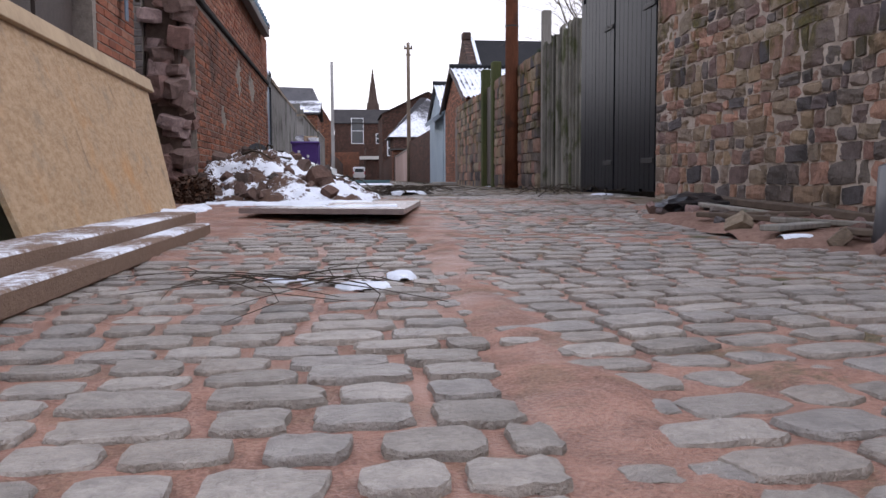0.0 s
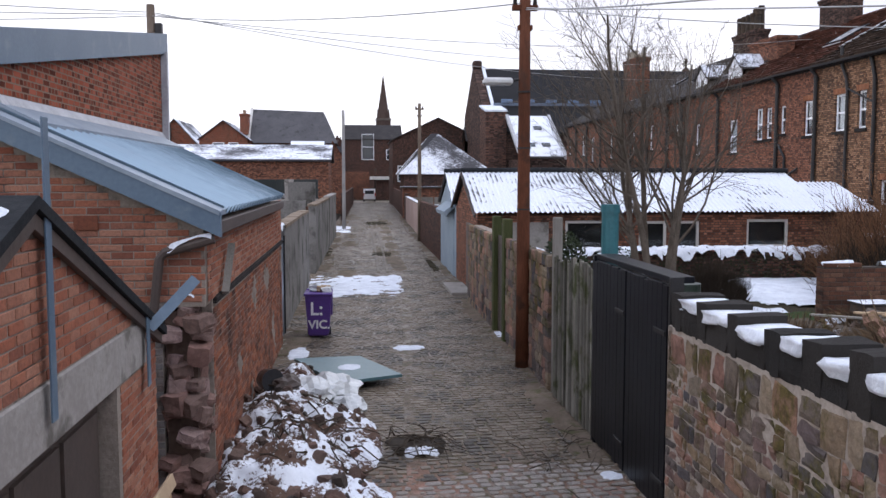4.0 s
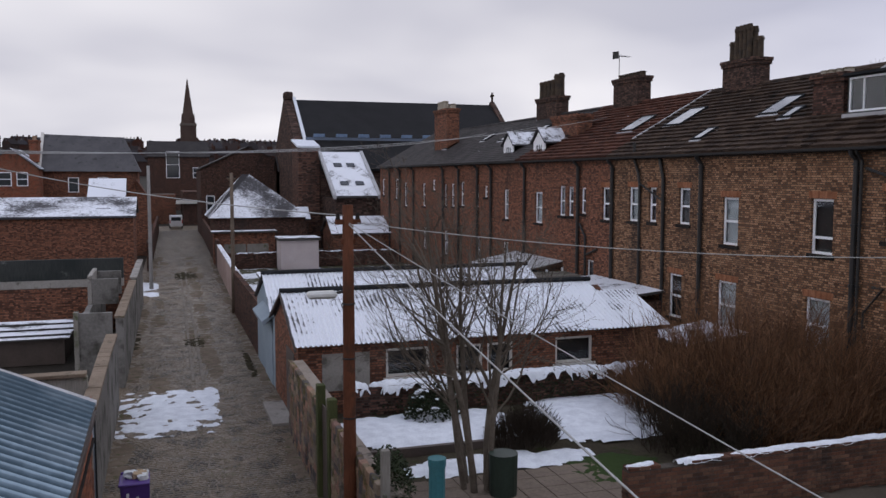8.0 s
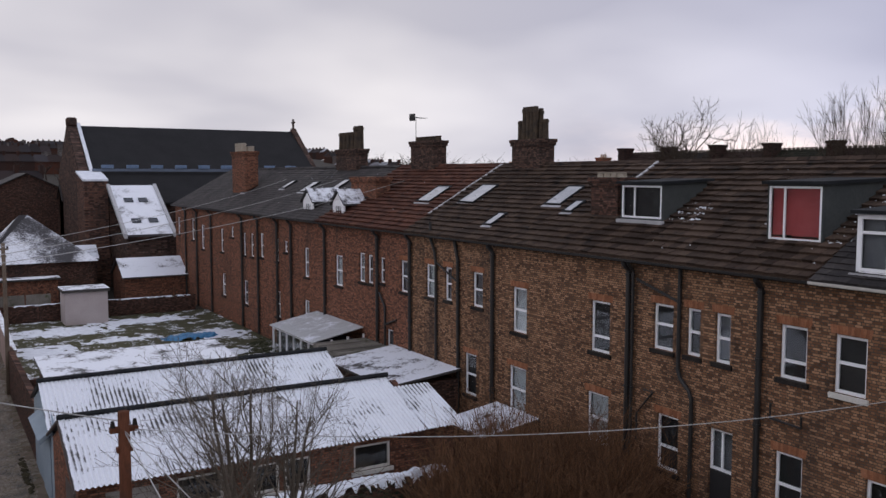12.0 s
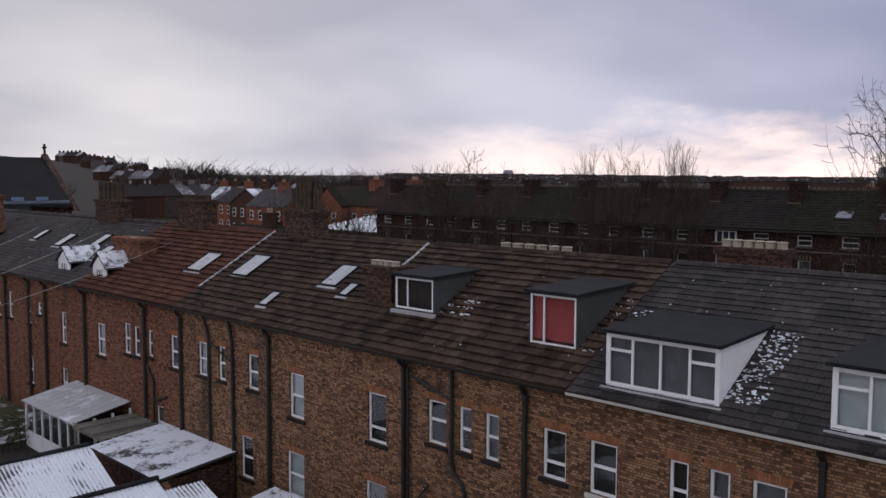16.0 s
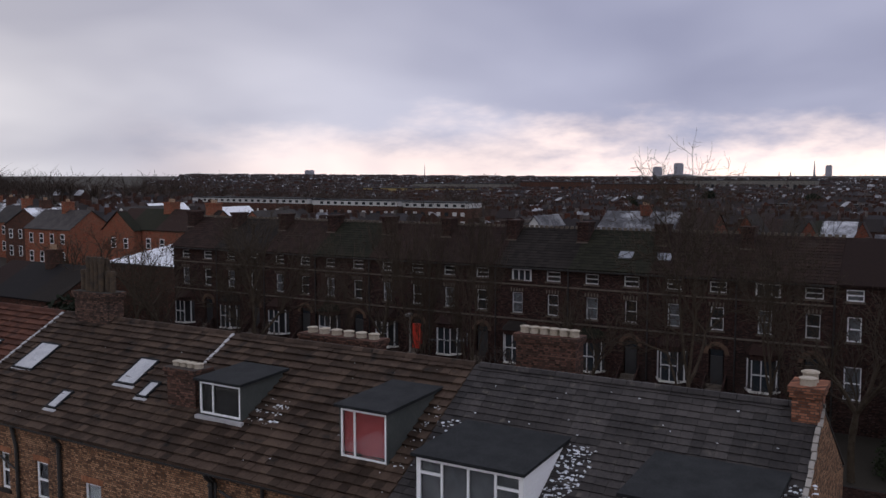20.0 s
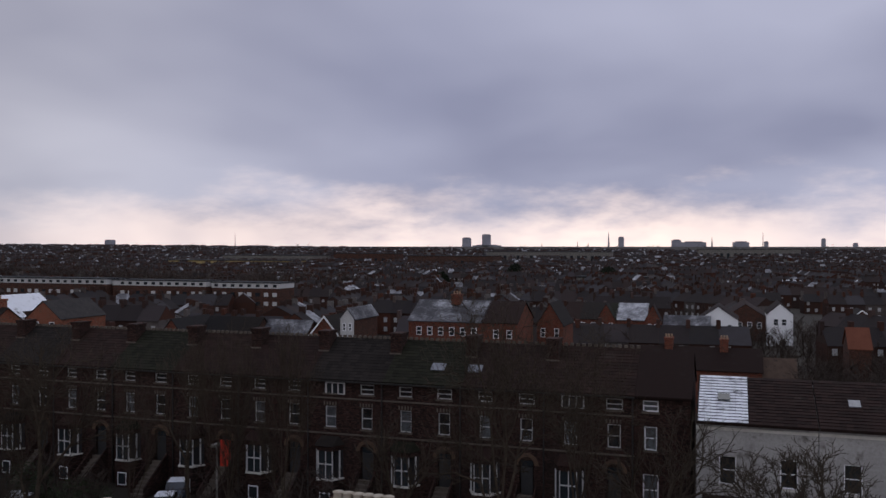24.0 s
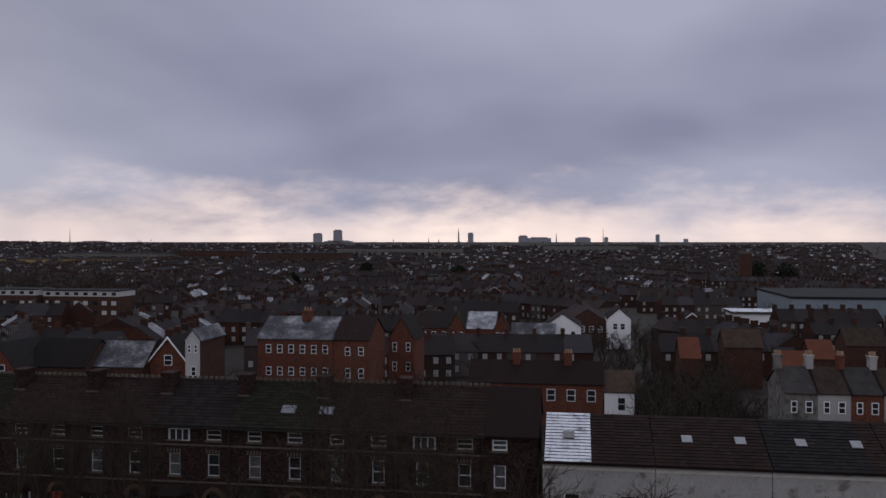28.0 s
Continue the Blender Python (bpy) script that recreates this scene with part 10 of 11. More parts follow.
# pale rendered houses at the end of that terrace
RENDER_WHITE = rough_mat("stained_white_render", (0.3, 0.29, 0.28), (0.4, 0.39, 0.38), 0.4, 5.0, 0.9, 0.2, stain=(0.17, 0.16, 0.15))
for k in range(4):
    y1 = 2.85 - k * 7.6
    y0 = y1 - 7.55
    h = thing("rendered_house", "white rendered house with a dark slate roof", "house", "rendered houses")
    wn_ = [(y0 + 1.2, y0 + 2.3, 5.0, 6.9), (y0 + 5.0, y0 + 6.1, 5.0, 6.9), (y0 + 5.0, y0 + 6.2, 1.2, 3.6)]
    part("front_wall", wall_sheet("x", 60.0, 0.4, y0, y1, -0.2, 9.1, wn_), RENDER_WHITE, h)
    for a in wn_:
        window(h, "x", 60.0, -1, *a, DARK if a[2] > 4 else GREY, sill=WHITE_STONE, depth=0.15, fw=0.08)
    part("side_wall", prism(bmesh.new(), [(60.41, -0.2), (70.0, -0.2), (70.0, 9.0), (65.0, 11.15), (60.41, 9.05)], y0, y0 + 0.3), RENDER_WHITE, h)
    part("side_wall", prism(bmesh.new(), [(60.41, -0.2), (70.0, -0.2), (70.0, 9.0), (65.0, 11.15), (60.41, 9.05)], y1 - 0.3, y1), RENDER_WHITE, h)
    r = part("roof", prism(bmesh.new(), [(59.6, 9.0), (65.0, 11.3), (70.4, 9.0), (70.4, 9.15), (65.0, 11.45), (59.6, 9.15)], y0 + 0.003, y1 - 0.003), OPP_TILE, h)
    if k == 0:
        tiled_roof(r, 59.6, 9.18, 65.0, 11.48, -0.45, 2.75, 0.36, 0.4, 0.06, snowy("snow_on_bare_roof", (0.04, 0.04, 0.045), (0.06, 0.06, 0.07), (0.3, 0.5), 1.2, 9.0, (1, 3, 3)), 88, "snowy_course")
        part("rooflight", block(-0.4, 0.4, -0.4, 0.4, 0.1, 0.18, 0.0, pose(62.3, 1.1, 10.34, 0, -23.1)), DARK_PANE, r)
        tiled_roof(r, 59.6, 9.16, 65.0, 11.46, y0 + 0.01, -0.5, 0.36, 0.4, 0.04, OPP_TILE, 89)
    else:
        tiled_roof(r, 59.6, 9.16, 65.0, 11.46, y0 + 0.01, y1 - 0.01, 0.36, 0.4, 0.04, OPP_TILE, 90 + k)
        for yy in (y0 + 1.6, y0 + 5.2):
            part("rooflight", block(-0.4, 0.4, -0.36, 0.36, 0.02, 0.1, 0.0, pose(62.4, yy, 10.36, 0, -23.1)), DULL_PANE, r)
    part("band", block(59.94, 59.997, y0, y1, 8.6, 8.8), WHITE_STONE, h)
    part("porch_roof", block(58.7, 59.99, y0 + 0.4, y1 - 0.4, 4.05, 4.25), OPP_TILE, h)
    part("bay", prism(bmesh.new(), [(59.997, y0 + 0.7), (59.0, y0 + 1.2), (59.0, y0 + 2.6), (59.997, y0 + 3.1)], -0.2, 4.0, "z"), RENDER_WHITE, h)
    for yy in (y0 + 1.3, y0 + 2.0):
        part("bay_pane", block(58.97, 58.996, yy, yy + 0.6, 1.3, 3.6), DARK_PANE, h)
    part("door", block(59.96, 59.99, y0 + 3.6, y0 + 4.5, 0.2, 3.2), DOOR_DARK, h)

# parked cars and bins
CAR_SILVER = rough_mat("silver_car_paint", (0.3, 0.33, 0.36), (0.36, 0.39, 0.42), 2.0, 20.0, 0.25, 0.0)


def car(x, y, turn, paint, label):
    c = thing("car", label, "car", "parked cars", (x, y, 0))
    c.rotation_euler = (0, 0, radians(turn))
    bm = bmesh.new()
    prism(bm, [(-2.0, 0.3), (2.0, 0.3), (2.05, 0.75), (1.0, 0.92), (-1.9, 0.95), (-2.05, 0.7)], -0.85, 0.85, "y")
    bmesh.ops.bevel(bm, geom=bm.edges[:], offset=0.08, segments=2, affect="EDGES")
    part("body", bm, paint, c)
    bm = bmesh.new()
    prism(bm, [(-1.85, 0.93), (1.0, 0.9), (0.35, 1.42), (-1.3, 1.45)], -0.74, 0.74, "y")
    bmesh.ops.bevel(bm, geom=bm.edges[:], offset=0.05, segments=2, affect="EDGES")
    cab = part("cabin", bm, DARK_PANE, c)
    part("roof", block(-1.25, 0.3, -0.7, 0.7, 1.43, 1.47, 0.015), SNOW, c)
    for dx in (-1.25, 1.25):
        for dy in (-0.8, 0.8):
            bm = bmesh.new()
            tube(bm, [(dx, dy - 0.1, 0.31), (dx, dy + 0.1, 0.31)], 0.31, 0.31, 14)
            part("wheel", bm, BLACK_PLASTIC, c)
    for dy in (-0.6, 0.6):
        part("headlight", block(1.96, 2.06, dy - 0.15, dy + 0.15, 0.6, 0.72, 0.02), UPVC, c)


car(57.2, 42.8, 25, CAR_SILVER, "silver hatchback with snow on its roof in a front garden")
car(61.0, 44.4, 25, rough_mat("dark_blue_paint", (0.03, 0.04, 0.06), (0.04, 0.05, 0.075), 2.0, 20.0, 0.25, 0.0), "dark car with snow on its roof")
for i, (x, y, m, w) in enumerate(((55.0, 35.8, PURPLE, "purple"), (55.8, 36.5, rough_mat("blue_plastic", (0.02, 0.08, 0.3), (0.03, 0.1, 0.36), 2.0, 20.0, 0.5), "blue"), (58.0, 22.6, PURPLE, "purple"), (59.0, 23.0, PURPLE, "purple"), (60.5, 15.8, PURPLE, "purple"), (60.2, 10.0, MATS["blue_plastic"], "blue"))):
    b = thing("wheelie_bin", w + " wheeled bin in a front garden", "bin", "street bins", (x, y, 0.0))
    part("body", block(-0.29, 0.29, -0.33, 0.33, 0.08, 1.0, 0.03), m, b)
    part("lid", block(-0.31, 0.31, -0.36, 0.36, 1.003, 1.08, 0.02), m, b)

# street trees
TREE_LABEL = "tall bare street tree with twigs against the sky"
bare_tree((45.0, 12.6, 0.0), 19.0, 31, TREE_LABEL, 1, 0.4, 0.78, 0.022, 6, "street trees", bole=0.42, broad=0.46)
bare_tree((47.6, 8.6, 0.0), 17.0, 32, "bare street tree with upright limbs", 1, 0.34, 0.7, 0.02, 6, "street trees", bole=0.42, broad=0.45)
bare_tree((46.3, 26.5, 0.0), 16.5, 33, "slim bare tree before the houses", 1, 0.22, 0.45, 0.017, 6, "street trees", bole=0.36, broad=0.42)
bare_tree((46.2, 30.2, 0.0), 16.2, 30, "slim bare tree before the houses", 1, 0.22, 0.45, 0.017, 6, "street trees", bole=0.36, broad=0.42)
bare_tree((43.5, 43.0, 0.0), 15.6, 35, "round-crowned bare street tree", 1, 0.32, 0.6, 0.02, 6, "street trees", bole=0.36, broad=0.6)
bare_tree((43.5, 35.9, 0.0), 14.6, 26, "thin bare street tree", 1, 0.18, 0.45, 0.014, 5, "street trees", bole=0.4, broad=0.4)
bare_tree((57.0, 40.5, 0.0), 13.8, 29, "ragged bare tree in a front garden", 1, 0.24, 0.55, 0.016, 5, "street trees", broad=0.6)
bare_tree((52.0, 61.0, 0.0), 11.5, 36, "spreading bare tree in a front garden", 1, 0.24, 0.66, 0.016, 5, "street trees", broad=0.8)
bare_tree((50.0, -4.0, 0.0), 10.0, 37, "bare tree before the white houses", 1, 0.24, 0.66, 0.015, 6, "street trees", bole=0.26)
bare_tree((52.0, -13.0, 0.0), 9.5, 38, "bare tree before the white houses", 1, 0.22, 0.66, 0.015, 5, "street trees", bole=0.26)
bare_tree((52.5, 5.0, 0.0), 11.5, 39, "bare tree before the end house", 1, 0.26, 0.62, 0.015, 5, "street trees", broad=0.8)
bare_tree((50.5, 20.5, 0.0), 10.5, 27, "bare tree in a front garden", 1, 0.24, 0.62, 0.015, 5, "street trees", broad=0.8)
for i, (x, y, h) in enumerate(((72.0, 78.0, 13.5), (56.0, 70.0, 11.0), (60.0, 82.0, 12.0))):
    bare_tree((x, y, 0.0), h, 40 + i, "bare tree beyond the terrace's end", 1, 0.28, 0.6, 0.016, 5, "street trees")
lamp_post = thing("street_lamp", "grey street lamp column on the pavement", "lamp", at=(46.8, 31.4, 0))
part("column", tube(bmesh.new(), [(0, 0, 0), (0, 0, 4), (0, 0, 8.2)], 0.09, 0.06, 8), RENDER_GREY, lamp_post)
part("lantern", block(-0.5, 0.2, -0.16, 0.16, 8.2, 8.38, 0.04), RENDER_GREY, lamp_post)

TOWN_BRICK = brick_mat("darker_town_brick", (0.1, 0.042, 0.028), (0.065, 0.03, 0.022), (0.05, 0.042, 0.036))
# ---- houses beyond the terrace's north end ----
gabled("house", "orange brick house with a broad gable beyond the terrace", 88, 96, 94, 114, 0, 9.5, 12.4, "y", BRICK_ORANGE, OPP_TILE, [(112, 113, 6.6, 8.2), (109, 110, 6.6, 8.2), (105, 106, 6.6, 8.2), (102, 103, 6.6, 8.2), (98, 99, 6.6, 8.2), (112, 113, 3, 4.8), (109, 110, 3, 4.8)], "houses to the north-east", chimneys=((91, 93, 104, 105.4, 11, 13.6), (91, 93, 95, 96.4, 11, 13.6)))
gabled("house", "orange brick cross gable with two windows", 86.6, 88, 107, 114.2, 0, 9.4, 12.2, "x", BRICK_ORANGE, OPP_TILE, [(108.4, 109.4, 6.6, 8.2), (111.2, 112.2, 6.6, 8.2)], "houses to the north-east")
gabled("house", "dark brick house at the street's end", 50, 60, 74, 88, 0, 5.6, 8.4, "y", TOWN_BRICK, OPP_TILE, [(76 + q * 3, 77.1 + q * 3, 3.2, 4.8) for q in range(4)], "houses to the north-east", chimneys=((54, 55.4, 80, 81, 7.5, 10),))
leaf_clump("evergreen_shrub", "dark evergreen shrubs at the street's end", 44, 72, 4, 6, 4.5, 5000, 55, IVY, 0.16)
leaf_clump("conifer", "dark evergreen trees at the street's end", 41, 61, 3.5, 5, 7.0, 4000, 56, CONIFER, 0.28, category="tree")
flat = thing("flat_roof_block", "low block with a flat roof white with snow", "building")
part("wall", block(64.0, 78.0, 72.8, 84.0, 0, 7.6), BRICK_DARK, flat)
bm = bmesh.new()
prism(bm, [(63.7, 7.6), (78.2, 9.6), (78.2, 9.75), (63.7, 7.75)], 72.6, 84.2)
part("roof", bm, SNOW_BRIGHT, flat)
stone = gabled("house", "stone-fronted house with large white bay windows", 63.5, 72, 68.6, 72.4, 0, 9.0, 9.9, "y", rough_mat("pale_buff_stone", (0.26, 0.22, 0.17), (0.33, 0.28, 0.22), 0.8, 10.0, 0.9), OPP_TILE, [(69.0, 70.2, 7.4, 8.6), (70.6, 71.8, 7.4, 8.6), (69.0, 69.9, 4.6, 6.4), (70.6, 71.6, 4.6, 6.4)], "houses to the north-east")
for k, (x, y) in enumerate(((95, 134), (100, 148), (106, 163), (112, 178), (120, 196))):
    gabled("house", "brick terraced houses with slate roof and snow", x, x + 9, y, y + 13, 0, 8.2, 11.4, "x" if k == 1 else "y", BRICK_ORANGE if k % 2 == 0 else TOWN_BRICK, SNOW_TILE if k % 2 else SLATE, [(y + 1.5 + q * 3, y + 2.6 + q * 3, 5.6, 7.4) for q in range(4)] + [(y + 1.5 + q * 3, y + 2.6 + q * 3, 2.2, 4.2) for q in range(4)], "houses to the north-east", chimneys=((x + 3.5, x + 5.5, y + 6, y + 7, 10, 13),))
for k, (x, y) in enumerate(((118, 128), (128, 118), (138, 140), (130, 160), (150, 175))):
    gabled("house", "row of pale gabled houses under snow", x, x + 12, y, y + 8, 0, 7.4, 10.6, "x", (WHITE_CLAD, BRICK_ORANGE, TOWN_BRICK, WHITE_CLAD, TOWN_BRICK)[k], SNOW_BRIGHT if k % 2 == 0 else SLATE, [(y + 1.4, y + 2.6, 5, 6.8), (y + 5.0, y + 6.2, 5, 6.8)], "houses to the north-east")
leaf_clump("conifer", "dark evergreen trees behind the terrace", 36.0, 52.0, 3.4, 4.5, 9.5, 5000, 61, CONIFER, 0.3, category="tree")
garden_wall = structure("wall_street_end", block(31, 48, 66, 66.4, -0.2, 6.5), TOWN_BRICK, "tall old brick wall at the street's end", "wall")

# ---- the town below, to the east ----
TOWN = -4.0
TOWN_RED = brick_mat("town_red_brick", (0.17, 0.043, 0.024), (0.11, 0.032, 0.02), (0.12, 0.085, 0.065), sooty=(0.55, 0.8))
SNOW_THIN = snowy("thin_snow_on_slates", (0.04, 0.04, 0.045), (0.07, 0.068, 0.075), (0.42, 0.95), 0.35, 2.2, (1, 1, 3))
SNOW_MORE = snowy("streaky_snow_on_slates", (0.07, 0.07, 0.08), (0.1, 0.1, 0.11), (0.32, 0.8), 0.35, 2.5, (1, 1, 3))
gabled("house", "orange brick gable with white bargeboards", 122, 132, 58.2, 64.1, TOWN, 6.3, 9.8, "x", TOWN_RED, OPP_TILE, [(60.5, 61.8, 5.6, 7.2), (59.4, 60.8, 2.0, 3.8), (62, 63.2, 2.0, 3.8)], "town houses", bargeboard=UPVC)
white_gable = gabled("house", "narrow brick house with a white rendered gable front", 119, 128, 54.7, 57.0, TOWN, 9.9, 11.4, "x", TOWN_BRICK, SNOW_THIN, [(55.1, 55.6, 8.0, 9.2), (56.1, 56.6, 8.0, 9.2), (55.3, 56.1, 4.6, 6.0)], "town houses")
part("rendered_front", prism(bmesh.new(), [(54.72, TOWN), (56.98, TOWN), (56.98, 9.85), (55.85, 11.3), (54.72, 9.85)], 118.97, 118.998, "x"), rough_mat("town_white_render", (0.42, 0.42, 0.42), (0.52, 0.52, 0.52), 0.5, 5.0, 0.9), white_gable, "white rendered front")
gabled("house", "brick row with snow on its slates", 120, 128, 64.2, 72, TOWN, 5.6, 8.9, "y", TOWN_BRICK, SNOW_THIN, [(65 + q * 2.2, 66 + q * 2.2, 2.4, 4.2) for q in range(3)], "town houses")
gabled("house", "dark brick row with a long slate roof", 118, 127, 72.3, 82, TOWN, 5.7, 9.3, "y", BRICK_DARK, OPP_TILE, [(73 + q * 2.4, 74 + q * 2.4, 2.4, 4.2) for q in range(4)], "town houses")
gabled("house", "orange brick gable house", 114, 124, 80.8, 86.5, TOWN, 6.0, 9.4, "x", TOWN_RED, OPP_TILE, [(82.4, 83.6, 4.6, 6.4)], "town houses")
gabled("shop_range", "long brick range with snow on a slate roof", 134, 146, 39.0, 51.6, TOWN, 8.5, 11.6, "y", TOWN_RED, SNOW_THIN, [(39.8 + q * 1.9, 40.7 + q * 1.9, 6.2, 7.6) for q in range(6)] + [(39.8 + q * 1.9, 40.7 + q * 1.9, 2.6, 4.0) for q in range(6)], "town buildings", category="shops", chimneys=((138, 140, 44, 45.4, 11, 12.8),))
gabled("shop_range", "orange brick range beside the snowy roof", 134, 146, 33.1, 38.9, TOWN, 8.5, 11.6, "y", TOWN_RED, OPP_TILE, [(33.9 + q * 2.2, 34.8 + q * 2.2, 6.0, 7.4) for q in range(2)] + [(33.9 + q * 2.2, 34.8 + q * 2.2, 2.4, 4.0) for q in range(2)], "town buildings", category="shops")
gabled("house", "orange brick gable end over red shop front", 148, 158, 28.3, 32.9, TOWN, 7.2, 10.9, "x", TOWN_RED, OPP_TILE, [(29.0, 29.8, 5, 6.6), (31.4, 32.2, 5, 6.6), (29.0, 29.8, 1.6, 3.2), (31.4, 32.2, 1.6, 3.2)], "town houses")
gabled("shop_range", "three-storey orange brick corner shop with snow on its roof", 193, 206, 25.0, 36.4, TOWN, 4.6, 7.9, "y", TOWN_RED, OPP_TILE, [(29.4 + q * 2.3, 30.4 + q * 2.3, 2.4, 3.9) for q in range(3)] + [(29.4 + q * 2.3, 30.4 + q * 2.3, -0.6, 0.9) for q in range(3)], "town buildings", category="shops")
gabled("shop_range", "orange brick range with a bright snowy roof", 193, 206, 18.4, 24.9, TOWN, 4.6, 7.9, "y", TOWN_RED, SNOW_MORE, [(18.8 + q * 1.9, 19.6 + q * 1.9, 1.0, 2.4) for q in range(3)], "town buildings", category="shops")
for a, b in ((24.9, 28.7), (15.2, 18.35)):
    gabled("shop_gable", "orange cross gable on the corner shops", 191.6, 196, a, b, TOWN, 4.9, 8.1, "x", TOWN_RED, OPP_TILE, [(a + 0.5, a + 1.3, 2.4, 4.0), (b - 1.3, b - 0.5, 2.4, 4.0), (a + 0.5, a + 1.3, -0.6, 0.9), (b - 1.3, b - 0.5, -0.6, 0.9)], "town buildings", category="shops")
SHOP_WHITE = rough_mat("pale_shop_front", (0.45, 0.46, 0.48), (0.55, 0.56, 0.58), 1.0, 8.0, 0.5)
SHOP_BLUE = rough_mat("blue_shop_front", (0.03, 0.09, 0.24), (0.05, 0.13, 0.32), 1.0, 8.0, 0.5)
for k, (y0, y1, m) in enumerate(((25.0, 31.2, SHOP_WHITE), (16.0, 24.6, SHOP_BLUE), (8.5, 15.0, SHOP_BLUE))):
    s = thing("shop", ("pale", "blue", "blue")[k] + " painted shop frontage with a long sign board", "shop", "shops")
    part("fascia", block(190.9 - (0.7 if k == 2 else 0), 191.5, y0, y1, -1.6, -0.6), m, s)
    part("glazing", block(191.1, 191.5, y0 + 0.2, y1 - 0.2, -3.6, -1.7), DARK_PANE, s)
    part("sign_bar", block(190.87 - (0.7 if k == 2 else 0), 190.895 - (0.7 if k == 2 else 0), y0 + 1, y1 - 1.5, -1.3, -0.95), WHITE_PAINT if k else BLACK_IRON, s)
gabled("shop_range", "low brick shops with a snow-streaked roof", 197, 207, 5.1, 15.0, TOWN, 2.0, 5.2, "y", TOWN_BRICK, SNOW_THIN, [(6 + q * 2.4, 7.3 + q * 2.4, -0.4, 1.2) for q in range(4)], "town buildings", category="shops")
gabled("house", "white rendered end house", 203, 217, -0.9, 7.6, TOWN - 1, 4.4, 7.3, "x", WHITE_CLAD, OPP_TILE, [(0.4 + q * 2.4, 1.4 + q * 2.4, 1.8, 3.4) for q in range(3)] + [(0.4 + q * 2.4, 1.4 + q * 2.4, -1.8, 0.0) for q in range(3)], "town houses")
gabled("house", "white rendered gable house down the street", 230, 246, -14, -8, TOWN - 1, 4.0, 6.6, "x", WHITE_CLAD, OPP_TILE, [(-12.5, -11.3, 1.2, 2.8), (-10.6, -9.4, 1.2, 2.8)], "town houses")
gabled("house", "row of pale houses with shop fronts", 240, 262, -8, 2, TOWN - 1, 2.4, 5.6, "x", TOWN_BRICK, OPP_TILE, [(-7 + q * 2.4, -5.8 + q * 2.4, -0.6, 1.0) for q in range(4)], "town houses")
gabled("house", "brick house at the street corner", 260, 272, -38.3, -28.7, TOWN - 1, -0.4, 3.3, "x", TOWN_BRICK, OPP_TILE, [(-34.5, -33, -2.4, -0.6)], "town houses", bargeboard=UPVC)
gabled("red_block", "red brick house row with dark slates", 131, 140, -3.6, 16.6, TOWN, 2.8, 5.6, "y", TOWN_RED, OPP_TILE, [(-2.5 + q * 3.0, -1.2 + q * 3.0, 0.2, 2.0) for q in range(6)], "town houses", chimneys=((134.5, 136.5, 1, 2.2, 5, 7), (134.5, 136.5, 9, 10.2, 5, 7)))
gabled("house", "low cream rendered house", 131, 139, -8.2, -3.8, TOWN, 1.8, 4.4, "y", WHITE_CLAD, TILE_DARK, [(-6.9, -5.7, -1.0, 1.0)], "town houses")
for k in range(5):
    y1 = -23.6 - k * 3.6
    gabled("house", ("grey rendered", "cream rendered", "orange brick", "cream rendered", "grey rendered")[k] + " terraced house with a brown roof", 105, 114, y1 - 3.58, y1, TOWN, 6.7, 9.1, "y", (RENDER_GREY, RENDER_WHITE, TOWN_RED, RENDER_WHITE, RENDER_GREY)[k], TILE_DARK if k % 2 else SLATE, [(y1 - 3.0, y1 - 2.2, 4.4, 5.8), (y1 - 1.3, y1 - 0.6, 4.4, 5.8), (y1 - 3.0, y1 - 2.0, 1.4, 3.0)], "town houses", chimneys=((109, 110.2, y1 - 0.5, y1 + 0.3, 8.6, 10.6),))
for k, (x, y) in enumerate(((150, -33.6), (157, -40.0), (150, -17.2), (172, -28), (160, -58), (178, -52))):
    gabled("house", "brick house with an orange-red tiled roof" if k < 3 else "brick house with a brown roof", x, x + 8, y - (4.4, 4.0, 3.2, 7, 7, 7)[k], y, TOWN, (2.6, 4.0, 4.6, 4, 4, 4)[k], (5.6, 6.8, 7.6, 7, 7, 7)[k], "y", TOWN_BRICK, rough_mat("orange_tile", (0.1, 0.036, 0.022), (0.135, 0.05, 0.03), 0.5, 6.0, 0.9) if k < 3 else TILE_DARK, [], "town houses")

flats = thing("flats", "long three-storey flats with a white upper band", "flats")
for k, (x, y0, y1) in enumerate(((248, 208, 268), (250, 169, 207), (252, 142, 168))):
    top = 9.3 - 0.35 * k
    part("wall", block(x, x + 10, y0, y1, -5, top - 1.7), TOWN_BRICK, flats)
    part("white_band", block(x - 0.1, x + 10.1, y0, y1, top - 1.68, top), DULL_FRAME, flats)
    part("roof", block(x - 0.4, x + 10.4, y0 - 0.2, y1 + 0.2, top + 0.02, top + 0.3), LEAD, flats)
    for q in range(int((y1 - y0) / 3.2)):
        u = y0 + 1.0 + q * 3.2
        for z in (1.2, 4.2):
            part("window", block(x - 0.15, x - 0.01, u, u + 1.6, z, z + 1.3), DULL_FRAME if (q + int(z)) % 3 else DARK_PANE, flats)
        part("window", block(x - 0.2, x - 0.11, u, u + 1.4, top - 1.3, top - 0.4), DARK_PANE, flats)

